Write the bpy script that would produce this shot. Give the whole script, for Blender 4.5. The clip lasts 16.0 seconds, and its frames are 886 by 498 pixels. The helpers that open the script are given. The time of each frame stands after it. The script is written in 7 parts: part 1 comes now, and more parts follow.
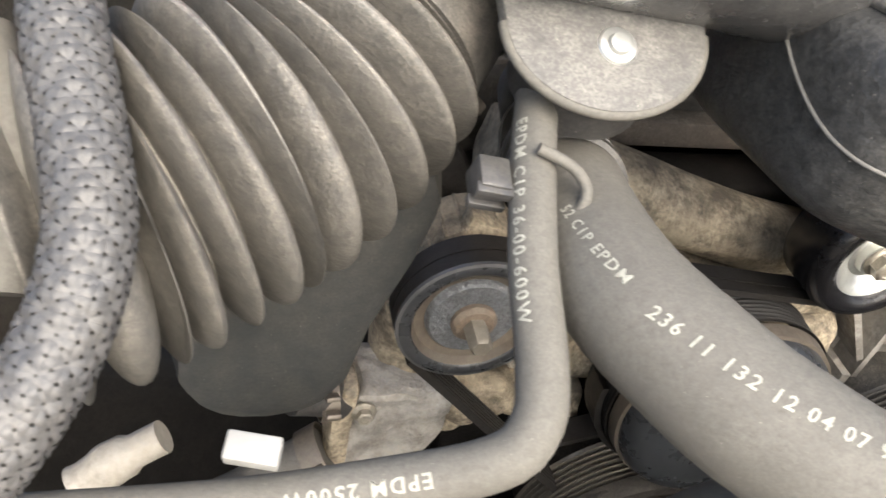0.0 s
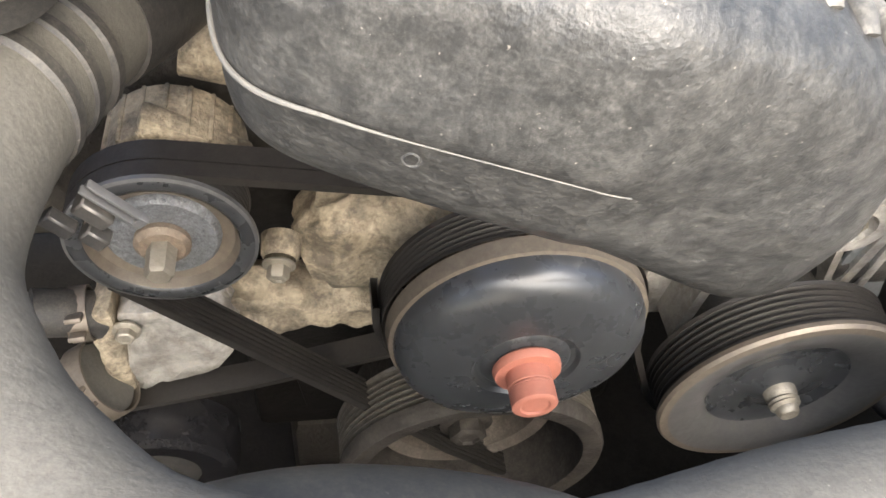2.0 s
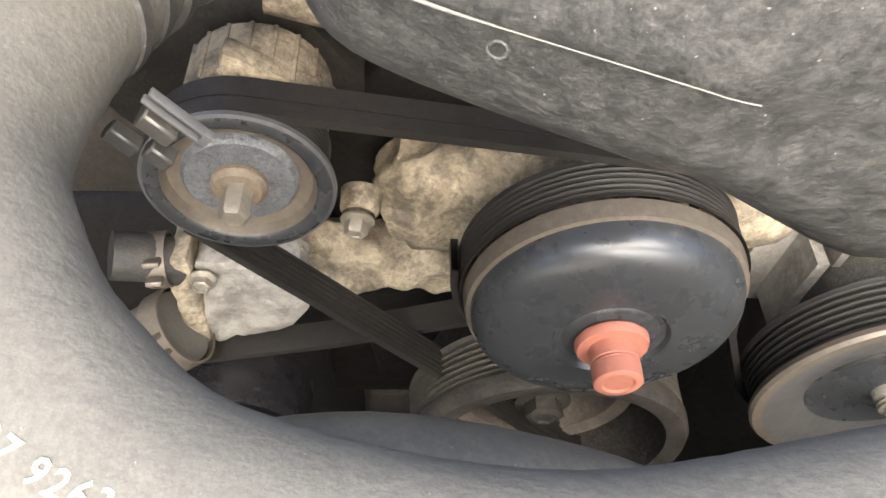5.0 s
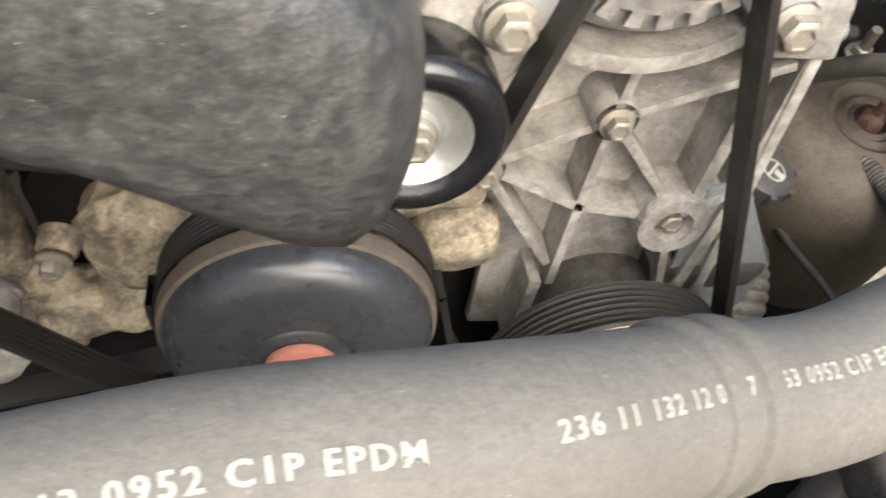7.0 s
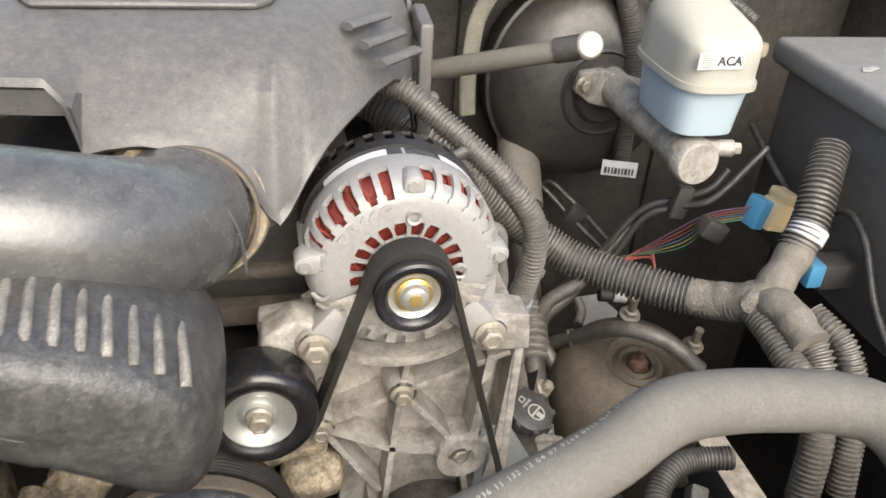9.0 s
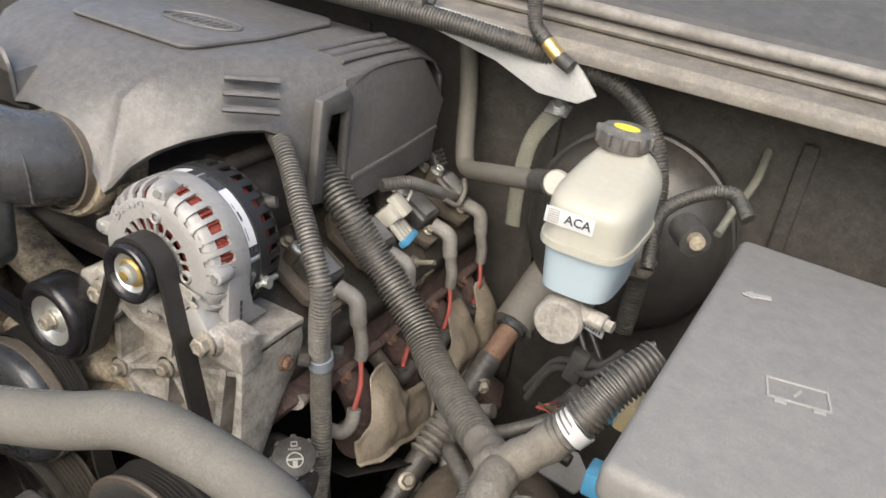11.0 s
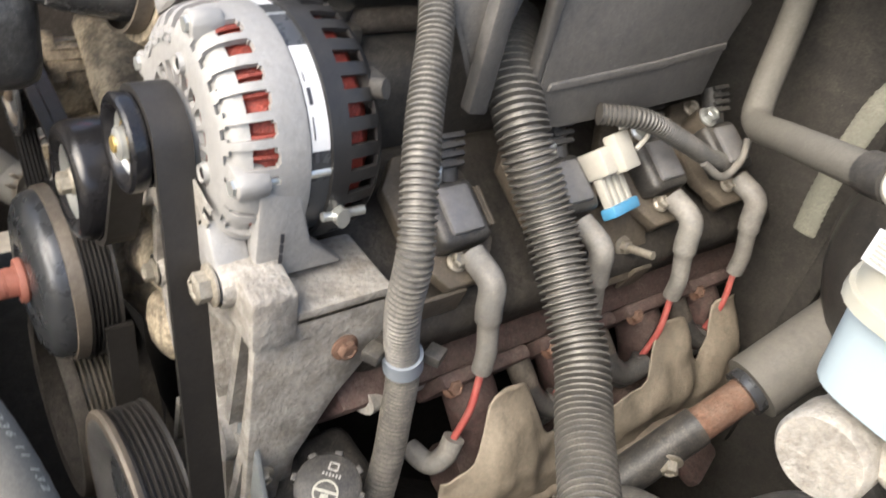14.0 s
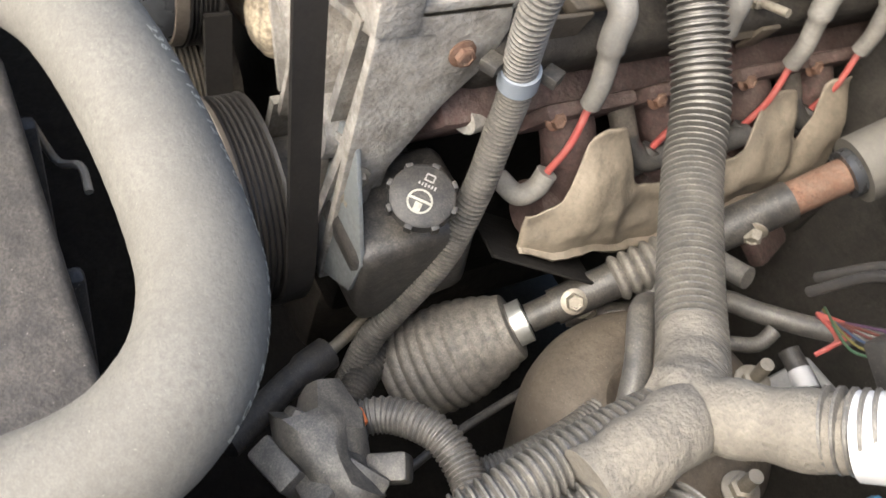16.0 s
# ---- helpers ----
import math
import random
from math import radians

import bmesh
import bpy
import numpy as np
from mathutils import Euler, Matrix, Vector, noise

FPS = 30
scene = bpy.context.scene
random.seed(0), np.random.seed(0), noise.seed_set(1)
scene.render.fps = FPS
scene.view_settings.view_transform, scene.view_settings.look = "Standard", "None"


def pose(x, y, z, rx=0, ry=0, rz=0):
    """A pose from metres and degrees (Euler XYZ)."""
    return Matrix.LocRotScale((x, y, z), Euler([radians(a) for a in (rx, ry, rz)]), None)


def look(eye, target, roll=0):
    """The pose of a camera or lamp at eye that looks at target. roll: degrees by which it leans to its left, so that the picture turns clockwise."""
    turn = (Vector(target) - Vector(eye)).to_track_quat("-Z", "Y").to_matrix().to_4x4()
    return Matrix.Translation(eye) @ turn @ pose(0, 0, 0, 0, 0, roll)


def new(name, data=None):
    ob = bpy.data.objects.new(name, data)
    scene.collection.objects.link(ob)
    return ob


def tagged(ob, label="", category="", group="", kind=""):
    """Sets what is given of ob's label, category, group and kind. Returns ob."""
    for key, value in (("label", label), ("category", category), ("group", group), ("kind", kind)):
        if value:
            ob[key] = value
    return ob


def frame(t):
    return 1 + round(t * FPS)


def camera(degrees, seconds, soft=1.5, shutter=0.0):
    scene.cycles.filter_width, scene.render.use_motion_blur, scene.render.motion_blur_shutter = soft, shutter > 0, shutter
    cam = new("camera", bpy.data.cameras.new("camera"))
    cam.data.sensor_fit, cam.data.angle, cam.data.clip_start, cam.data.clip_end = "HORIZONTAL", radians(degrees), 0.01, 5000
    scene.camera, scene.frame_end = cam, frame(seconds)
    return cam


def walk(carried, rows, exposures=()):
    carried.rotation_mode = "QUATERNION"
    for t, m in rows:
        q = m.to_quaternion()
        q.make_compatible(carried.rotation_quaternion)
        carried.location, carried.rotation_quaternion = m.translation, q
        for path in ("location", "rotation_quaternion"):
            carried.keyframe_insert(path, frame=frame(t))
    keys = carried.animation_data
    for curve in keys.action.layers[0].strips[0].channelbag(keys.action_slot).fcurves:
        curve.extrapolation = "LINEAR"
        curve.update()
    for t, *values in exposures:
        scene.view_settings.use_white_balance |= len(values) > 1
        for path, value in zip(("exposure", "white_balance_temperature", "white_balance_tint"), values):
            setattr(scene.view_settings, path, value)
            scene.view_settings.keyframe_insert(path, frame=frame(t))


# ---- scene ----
cam = camera(56.98, 16.0, shutter=0.3)
PATH = [
    (0, pose(-0.3197, -0.2686, 0.4019, 49.84, -9.58, -10.81)),
    (0.5, pose(-0.2682, -0.2764, 0.4044, 49.20, -8.10, -9.44)),
    (1, look((-0.21, -0.277, 0.434), (0.117, 1.075, -1.003), 8.4)),
    (1.5, look((-0.152, -0.244, 0.410), (0.182, 1.044, -1.082), 7.9)),
    (2, look((-0.111, -0.223, 0.389), (0.187, 1.02, -1.149), 7.7)),
    (2.5, pose(-0.1081, -0.2161, 0.3751, 38.54, -4.44, -4.48)),
    (3, look((-0.11, -0.222, 0.361), (0.045, 0.986, -1.225), 5.6)),
    (5.5, look((-0.105, -0.219, 0.363), (-0.016, 1.035, -1.192), 3.6)),
    (6, pose(-0.0835, -0.2197, 0.3804, 39.85, -2.62, -2.77)),
    (6.5, look((-0.022, -0.239, 0.377), (0.148, 1.04, -1.151), 4.1)),
    (7, pose(0.0079, -0.2463, 0.3672, 42.44, -5.22, -7.86)),
    (7.5, pose(0.0804, -0.2427, 0.3824, 45.02, -5.78, -11.06)),
    (8, pose(0.1311, -0.2431, 0.4342, 48.36, -5.46, -12.89)),
    (8.2, pose(0.1190, -0.2606, 0.4643, 50.22, -5.13, -13.70)),
    (8.5, pose(0.0898, -0.3090, 0.5116, 52.75, -4.81, -13.75)),
    (9, pose(0.0714, -0.4281, 0.5635, 58.28, -3.58, -11.73)),
    (9.2, pose(0.0996, -0.4603, 0.5727, 59.10, -3.84, -9.56)),
    (11.3, pose(0.7140, -0.3794, 0.6350, 63.52, -7.09, 34.37)),
    (11.5, pose(0.7130, -0.3523, 0.6299, 64.43, -6.98, 36.72)),
    (11.6, pose(0.7030, -0.3342, 0.6428, 63.88, -7.81, 37.79)),
    (12, pose(0.6815, -0.2700, 0.6535, 64.28, -9.18, 41.98)),
    (12.5, pose(0.6038, -0.1021, 0.5904, 61.54, -9.50, 47.18)),
    (13, pose(0.5825, -0.0962, 0.5432, 57.57, -7.90, 49.19)),
    (13.5, pose(0.5751, -0.0892, 0.5235, 55.63, -8.52, 50.40)),
    (14, pose(0.5744, -0.0865, 0.4929, 52.57, -11.49, 55.00)),
    (14.5, pose(0.5874, -0.1033, 0.4711, 45.90, -13.99, 62.80)),
    (15, pose(0.5866, -0.1157, 0.4415, 39.87, -16.01, 67.59)),
    (15.5, pose(0.5822, -0.1162, 0.4350, 35.15, -16.44, 69.49)),
    (16, pose(0.5735, -0.1283, 0.4408, 35.88, -15.24, 62.68)),
]

walk(cam, PATH, ((0.0, 1.75), (1.2, 1.95), (2.5, 2.35), (3.0, 2.45), (5.5, 2.4), (6.2, 2.35), (7.0, 1.75), (8.0, 1.75), (9.0, 1.45), (11.3, 1.15), (12.3, 1.15), (13.0, 1.35), (14.0, 1.75), (15.0, 2.0), (16.0, 2.0)))

# ---- light ----
world = bpy.data.worlds.new("world")
scene.world = world
world.use_nodes = True
wn = world.node_tree.nodes
sky = wn.new("ShaderNodeTexSky")
sky.sky_type, sky.sun_disc = "NISHITA", False
sky.sun_elevation, sky.sun_rotation = radians(43), radians(170)
sky.dust_density = 4.0
world.node_tree.links.new(sky.outputs[0], wn["Background"].inputs[0])
wn["Background"].inputs[1].default_value = 0.135
sun = new("sun", bpy.data.lights.new("sun", "SUN"))
sun.data.energy, sun.data.angle, sun.data.color = 1.75, radians(60), (1.0, 0.97, 0.87)
sun.matrix_world = look((0.4, -2.3, 2.2), (0, 0, 0))


# ---- materials ----
def mat(name, col, rough=0.6, metal=0.0, var=0.25, dust=0.0, dustcol=(0.31, 0.275, 0.22), scale=90.0, bump=0.25, speck=0.0, up=0.5, trans=0.0, streak=1.0, mott=1.2, lo=0.38, hi=0.64, grain=0.5, grime=0.0, spec=0.5):
    """A procedural surface: colour varied at two scales, settled dust, fine relief."""
    m = bpy.data.materials.new(name)
    m.use_nodes = True
    nt = m.node_tree
    n, l = nt.nodes, nt.links
    b = n["Principled BSDF"]
    tc = n.new("ShaderNodeTexCoord")
    mp = n.new("ShaderNodeMapping")
    mp.inputs["Scale"].default_value = (1, 1, streak)
    l.new(tc.outputs["Object"], mp.inputs[0])

    def tex(s, detail=6.0, r=0.6):
        t = n.new("ShaderNodeTexNoise")
        t.inputs["Scale"].default_value, t.inputs["Detail"].default_value, t.inputs["Roughness"].default_value = s, detail, r
        l.new(mp.outputs[0], t.inputs["Vector"])
        return t.outputs[0]

    def ramp(src, a, c):
        t = n.new("ShaderNodeMapRange")
        t.inputs[1].default_value, t.inputs[2].default_value = a, c
        l.new(src, t.inputs[0])
        return t.outputs[0]

    def mix(fac, a, c):
        t = n.new("ShaderNodeMix")
        t.data_type = "RGBA"
        for sock, v in ((t.inputs[0], fac), (t.inputs[6], a), (t.inputs[7], c)):
            if isinstance(v, (float, tuple)):
                sock.default_value = (*v, 1) if isinstance(v, tuple) else v
            else:
                l.new(v, sock)
        return t.outputs[2]

    def calc(op, a, c):
        t = n.new("ShaderNodeMath")
        t.operation = op
        for sock, v in ((t.inputs[0], a), (t.inputs[1], c)):
            if isinstance(v, (float, int)):
                sock.default_value = v
            else:
                l.new(v, sock)
        return t.outputs[0]

    fine, coarse = tex(scale * 4), tex(scale * 0.35, 4.0)
    dark = tuple(c * (1 - var) for c in col)
    light = tuple(min(1.0, c * (1 + var)) for c in col)
    colour = mix(ramp(fine, 0.3, 0.7), dark, light)
    colour = mix(ramp(coarse, 0.35, 0.7), colour, tuple(c * (1 - var * 0.7) for c in col))
    if dust > 0:
        geo = n.new("ShaderNodeNewGeometry")
        sep = n.new("ShaderNodeSeparateXYZ")
        l.new(geo.outputs["Normal"], sep.inputs[0])
        settle = ramp(sep.outputs[2], -0.2, 1.0)
        patch = ramp(tex(scale * mott, 10.0, 0.78), lo, hi)
        amount = calc("MULTIPLY", calc("ADD", calc("MULTIPLY", settle, up), 1 - up), calc("ADD", calc("MULTIPLY", patch, 0.82), 0.18))
        speckle = calc("ADD", calc("MULTIPLY", ramp(tex(scale * 11, 3.0, 0.7), 0.4, 0.62), grain), 1 - grain * 0.6)
        colour = mix(calc("MULTIPLY", calc("MULTIPLY", amount, speckle), dust), colour, dustcol)
    if grime > 0:
        oil = ramp(tex(scale * 0.55, 9.0, 0.72), 0.44, 0.6)
        colour = mix(calc("MULTIPLY", oil, grime), colour, (0.055, 0.044, 0.034))
    if speck > 0:
        sp = ramp(tex(scale * 9, 2.0, 0.5), 0.72, 0.78)
        colour = mix(calc("MULTIPLY", sp, speck), colour, (0.5, 0.46, 0.4))
    l.new(colour, b.inputs["Base Color"])
    b.inputs["Metallic"].default_value = metal
    b.inputs["Specular IOR Level"].default_value = spec
    rr = n.new("ShaderNodeMapRange")
    rr.inputs[3].default_value, rr.inputs[4].default_value = max(0.05, rough - 0.12), min(1.0, rough + 0.15)
    l.new(tex(scale * 1.3), rr.inputs[0])
    l.new(rr.outputs[0], b.inputs["Roughness"])
    if trans:
        b.inputs["Transmission Weight"].default_value = trans
    if bump > 0:
        bp = n.new("ShaderNodeBump")
        bp.inputs["Strength"].default_value, bp.inputs["Distance"].default_value = min(1.0, bump * 1.6), 0.0014
        l.new(calc("ADD", fine, calc("MULTIPLY", tex(scale * 1.2), 1.2)), bp.inputs["Height"])
        l.new(bp.outputs[0], b.inputs["Normal"])
    return m


BELT_STEEL = mat("worn_groove_steel", (0.2, 0.18, 0.15), 0.32, 0.7, 0.3, dust=0.2, scale=60, bump=0.08)
GRILLE_DARK = mat("dark_dusty_support", (0.045, 0.042, 0.04), 0.5, var=0.3, dust=0.35, dustcol=(0.2, 0.18, 0.15), scale=60, bump=0.3, speck=0.4, grain=0.9, spec=0.3)
RUBBER = mat("dusty_rubber", (0.098, 0.093, 0.082), 0.68, dust=0.36, dustcol=(0.25, 0.23, 0.195), scale=110, bump=0.16, speck=0.25, up=0.35, mott=1.6, lo=0.2, hi=0.85, grain=0.6, spec=0.3)
RUBBER_DARK = mat("dark_rubber", (0.025, 0.025, 0.026), 0.48, dust=0.2, scale=70, bump=0.15, spec=0.4, grain=0.8, speck=0.25)
BELLOWS = mat("bellows_rubber", (0.075, 0.072, 0.066), 0.5, dust=0.8, dustcol=(0.31, 0.28, 0.235), scale=120, bump=0.3, up=0.6, grain=0.9, speck=0.35)
PLASTIC = mat("black_plastic", (0.02, 0.02, 0.021), 0.42, dust=0.28, scale=60, bump=0.2, speck=0.3, up=0.6, grain=0.8)
PLASTIC_BOX = mat("scuffed_black_plastic", (0.022, 0.0225, 0.023), 0.34, dust=0.34, dustcol=(0.23, 0.222, 0.205), scale=85, bump=0.3, speck=0.5, up=0.12, mott=1.7, lo=0.42, hi=0.66, grain=0.7)
DUCT = mat("satin_black_plastic", (0.045, 0.045, 0.046), 0.24, dust=0.3, dustcol=(0.24, 0.23, 0.21), scale=60, bump=0.12, speck=0.4, up=0.5, grain=0.8, spec=0.7)
RIB_PLASTIC = mat("dusty_ribbed_plastic", (0.06, 0.059, 0.056), 0.5, dust=0.75, dustcol=(0.36, 0.33, 0.28), scale=60, bump=0.25, up=0.5, grain=0.8)
COVER = mat("cover_plastic", (0.066, 0.064, 0.063), 0.42, dust=0.36, dustcol=(0.24, 0.218, 0.19), scale=80, bump=0.12, up=0.6, speck=0.3, grain=0.7)
LOOM = mat("loom_plastic", (0.055, 0.054, 0.052), 0.42, dust=0.6, dustcol=(0.27, 0.245, 0.205), scale=70, bump=0.1, up=0.65, grain=0.8, speck=0.3)
LOOM_DARK = mat("dark_loom_plastic", (0.03, 0.03, 0.03), 0.45, dust=0.3, scale=50, bump=0.1, grain=0.8, speck=0.3)
ALLOY = mat("cast_aluminium", (0.37, 0.355, 0.33), 0.6, 0.25, 0.3, dust=0.55, dustcol=(0.4, 0.35, 0.28), scale=60, bump=0.6, speck=0.5, up=0.25, grain=0.9, grime=0.5)
ALLOY_NEW = mat("clean_cast_aluminium", (0.27, 0.264, 0.256), 0.5, 0.2, 0.12, dust=0.15, scale=50, bump=0.3, speck=0.3)
# Letters are the housing's metal; relief shading is put into their separate tone.
CAST_SHADE = mat("relief_toned_letters", (0.34, 0.335, 0.33), 0.55, 0.35, 0.15, dust=0.2, scale=60, bump=0.2)
ALLOY_TAN = mat("grimy_cast_aluminium", (0.4, 0.335, 0.24), 0.75, 0.1, 0.55, dust=0.45, dustcol=(0.36, 0.3, 0.21), scale=70, bump=0.9, speck=0.5, up=0.4, lo=0.42, hi=0.6, grain=0.9, grime=0.75)
STEEL_DARK = mat("dark_painted_steel", (0.062, 0.065, 0.07), 0.27, 0.4, 0.15, dust=0.05, dustcol=(0.22, 0.21, 0.19), scale=40, bump=0.04)
STEEL_GREY = mat("worn_grey_steel", (0.11, 0.11, 0.112), 0.35, 0.4, 0.2, dust=0.2, scale=50, bump=0.08)
STEEL_MID = mat("dull_blued_steel", (0.12, 0.123, 0.13), 0.32, 0.4, 0.2, dust=0.15, scale=50, bump=0.06)
LINE_GREY = mat("dull_steel_line", (0.06, 0.06, 0.062), 0.4, 0.4, 0.2, dust=0.25, scale=60, bump=0.1)
STEEL_RIM = mat("brown_worn_steel", (0.15, 0.125, 0.1), 0.45, 0.4, 0.25, dust=0.3, scale=60, bump=0.1)
ZINC = mat("zinc_steel", (0.62, 0.63, 0.6), 0.35, 0.8, 0.12, scale=60, bump=0.08, dust=0.12)
BOLT = mat("plated_bolt", (0.32, 0.29, 0.24), 0.45, 0.5, 0.3, dust=0.4, scale=90, bump=0.3)
GOLD = mat("yellow_chromate", (0.62, 0.44, 0.16), 0.3, 0.8, 0.15, scale=80, bump=0.05)
RUST = mat("rusty_steel", (0.16, 0.078, 0.048), 0.8, 0.1, 0.45, dust=0.3, scale=70, bump=0.6)
RUST_DARK = mat("rusty_cast_iron", (0.075, 0.04, 0.036), 0.8, 0.1, 0.5, dust=0.25, scale=50, bump=0.6, grain=0.9, speck=0.2)
RED_PAINT = mat("faded_red_primer", (0.4, 0.145, 0.1), 0.6, 0.0, 0.12, dust=0.12, scale=80, bump=0.08)
BELT = mat("belt_rubber", (0.013, 0.0115, 0.0105), 0.5, dust=0.04, scale=80, bump=0.1)
COPPER = mat("varnished_copper", (0.2, 0.028, 0.016), 0.4, 0.15, 0.5, scale=160, bump=0.5)
SHIELD = mat("heat_shield", (0.27, 0.23, 0.178), 0.6, 0.2, 0.25, dust=0.4, dustcol=(0.33, 0.27, 0.2), scale=60, bump=0.25, up=0.4, grain=0.9, grime=0.25)
IRON = mat("engine_iron", (0.026, 0.023, 0.021), 0.7, 0.2, 0.35, dust=0.16, scale=60, bump=0.5, spec=0.25)
# Near-black so gaps between parts look deep; their shade is in the colour.
GAP_BLACK = mat("gap_shade_black", (0.012, 0.011, 0.0105), 0.8, 0.1, 0.4, dust=0.03, scale=40, bump=0.4, spec=0.15)
ALT_BLACK = mat("alternator_black", (0.014, 0.014, 0.015), 0.42, 0.1, 0.15, dust=0.05, scale=50, bump=0.15)
BLACK_GLOSS = mat("gloss_black_steel", (0.012, 0.012, 0.014), 0.22, 0.2, 0.1, scale=40, bump=0.03, dust=0.04)
BRACKET_DARK = mat("dark_rusty_panel", (0.055, 0.044, 0.036), 0.75, 0.1, 0.35, dust=0.3, scale=40, bump=0.4, grain=0.8, speck=0.3)
TOWER = mat("brown_dusty_steel", (0.1, 0.082, 0.062), 0.65, 0.2, 0.3, dust=0.45, dustcol=(0.21, 0.172, 0.125), scale=60, bump=0.3, up=0.5, grain=0.9, speck=0.35, grime=0.4)
WIRE_RED = mat("red_wire", (0.34, 0.05, 0.045), 0.45, var=0.15, dust=0.4, scale=80, bump=0.05)
BOOT_GREY = mat("grey_silicone_boot", (0.17, 0.165, 0.155), 0.6, dust=0.5, scale=70, bump=0.2, grain=0.8, grime=0.3, speck=0.3)
WHITE_PLASTIC = mat("aged_white_plastic", (0.4, 0.385, 0.335), 0.45, var=0.12, dust=0.35, scale=60, bump=0.1)
CREAM = mat("cream_connector", (0.55, 0.44, 0.25), 0.45, var=0.1, dust=0.25, scale=60, bump=0.1)
BLUE = mat("blue_plastic", (0.05, 0.24, 0.42), 0.4, var=0.1, scale=60, bump=0.05, dust=0.2)
ORANGE = mat("orange_plastic", (0.8, 0.2, 0.05), 0.4, var=0.1, scale=60, bump=0.05, dust=0.15)
YELLOW = mat("yellow_paint", (0.75, 0.6, 0.04), 0.5, var=0.1, scale=60, bump=0.05)
PAPER = mat("paper_label", (0.48, 0.485, 0.495), 0.5, var=0.06, scale=60, bump=0.0, dust=0.1)
LID = mat("faded_lid_plastic", (0.15, 0.146, 0.138), 0.6, var=0.12, dust=0.45, dustcol=(0.26, 0.24, 0.21), scale=50, bump=0.12, up=0.6, grain=0.8, speck=0.3)
COLUMN = mat("dusty_grey_column", (0.12, 0.113, 0.1), 0.65, 0.1, 0.2, dust=0.4, dustcol=(0.22, 0.2, 0.165), scale=60, bump=0.2)
INK = mat("black_ink", (0.03, 0.03, 0.035), 0.5, var=0.1, scale=60, bump=0.0)
PRINT = mat("worn_white_print", (0.4, 0.395, 0.33), 0.6, var=0.35, scale=220, bump=0.0, dust=0.5, dustcol=(0.2, 0.19, 0.17), up=0.0)
PRINT_GREY = mat("moulded_grey_print", (0.3, 0.29, 0.27), 0.6, var=0.2, scale=120, bump=0.0)
FELT = mat("white_insulation", (0.37, 0.374, 0.366), 0.9, var=0.12, dust=0.25, scale=60, bump=0.5)
PAINT = mat("dusty_grey_paint", (0.1, 0.093, 0.083), 0.55, var=0.2, dust=0.5, dustcol=(0.3, 0.26, 0.2), scale=40, bump=0.1, grain=0.8, grime=0.35, speck=0.3)
SEAL = mat("weathered_seal", (0.2, 0.19, 0.175), 0.7, var=0.2, dust=0.4, dustcol=(0.28, 0.25, 0.2), scale=60, bump=0.2, grime=0.4, grain=0.8)
FIREWALL = mat("firewall_insulation", (0.033, 0.031, 0.029), 0.8, var=0.35, dust=0.2, scale=40, bump=0.4, grain=0.8, speck=0.3, spec=0.3)
COWL = mat("weathered_cowl_plastic", (0.045, 0.045, 0.046), 0.75, var=0.12, dust=0.15, dustcol=(0.25, 0.23, 0.2), scale=40, bump=0.1, speck=0.2, grain=0.6)
BOOSTER = mat("dusty_black_steel", (0.022, 0.021, 0.021), 0.4, 0.1, var=0.2, dust=0.2, scale=60, bump=0.1, up=0.6, grain=0.8, speck=0.3)
MARK = mat("pale_seam", (0.13, 0.127, 0.118), 0.6, var=0.2, dust=0.3, scale=120, bump=0.1)
GRAVEL = mat("gravel_ground", (0.24, 0.205, 0.155), 0.95, var=0.5, scale=8, bump=0.8)
BRAID = mat("braided_sleeve", (0.062, 0.062, 0.065), 0.45, var=0.2, dust=0.2, scale=80, bump=0.1)
LOOM_TAPE = mat("dusty_cloth_tape", (0.13, 0.118, 0.1), 0.8, var=0.3, dust=0.5, dustcol=(0.25, 0.225, 0.18), scale=90, bump=0.7)
STRAP = mat("woven_ground_strap", (0.2, 0.2, 0.16), 0.6, 0.2, var=0.3, dust=0.3, scale=120, bump=0.8)
GLASS_TINT = mat("tinted_windscreen", (0.35, 0.5, 0.45), 0.05, var=0.02, scale=10, bump=0.0)
RED_CABLE = mat("red_battery_cable", (0.7, 0.02, 0.03), 0.4, var=0.08, scale=40, bump=0.1)


def tank_material():
    """Milky translucent plastic."""
    m = mat("milky_plastic", (0.345, 0.338, 0.292), 0.4, var=0.06, dust=0.45, dustcol=(0.3, 0.255, 0.18), scale=40, bump=0.05, up=0.95, grain=0.5)
    b = m.node_tree.nodes["Principled BSDF"]
    b.inputs["Subsurface Weight"].default_value = 0.3
    b.inputs["Subsurface Radius"].default_value = (0.02, 0.02, 0.016)
    return m


TANK = tank_material()
TANK_LOW = mat("milky_plastic_with_fluid", (0.33, 0.4, 0.44), 0.35, var=0.05, dust=0.05, scale=30, bump=0.05)


# ---- mesh helpers ----
def wm(ob):
    return (wm(ob.parent) @ ob.matrix_parent_inverse @ ob.matrix_basis) if ob.parent else ob.matrix_basis.copy()


def thing(name, loc, label, category, group="", kind=""):
    ob = new(name)
    ob.empty_display_size = 0.02
    ob.matrix_basis = Matrix.Translation(loc)
    return tagged(ob, label, category, group, kind)


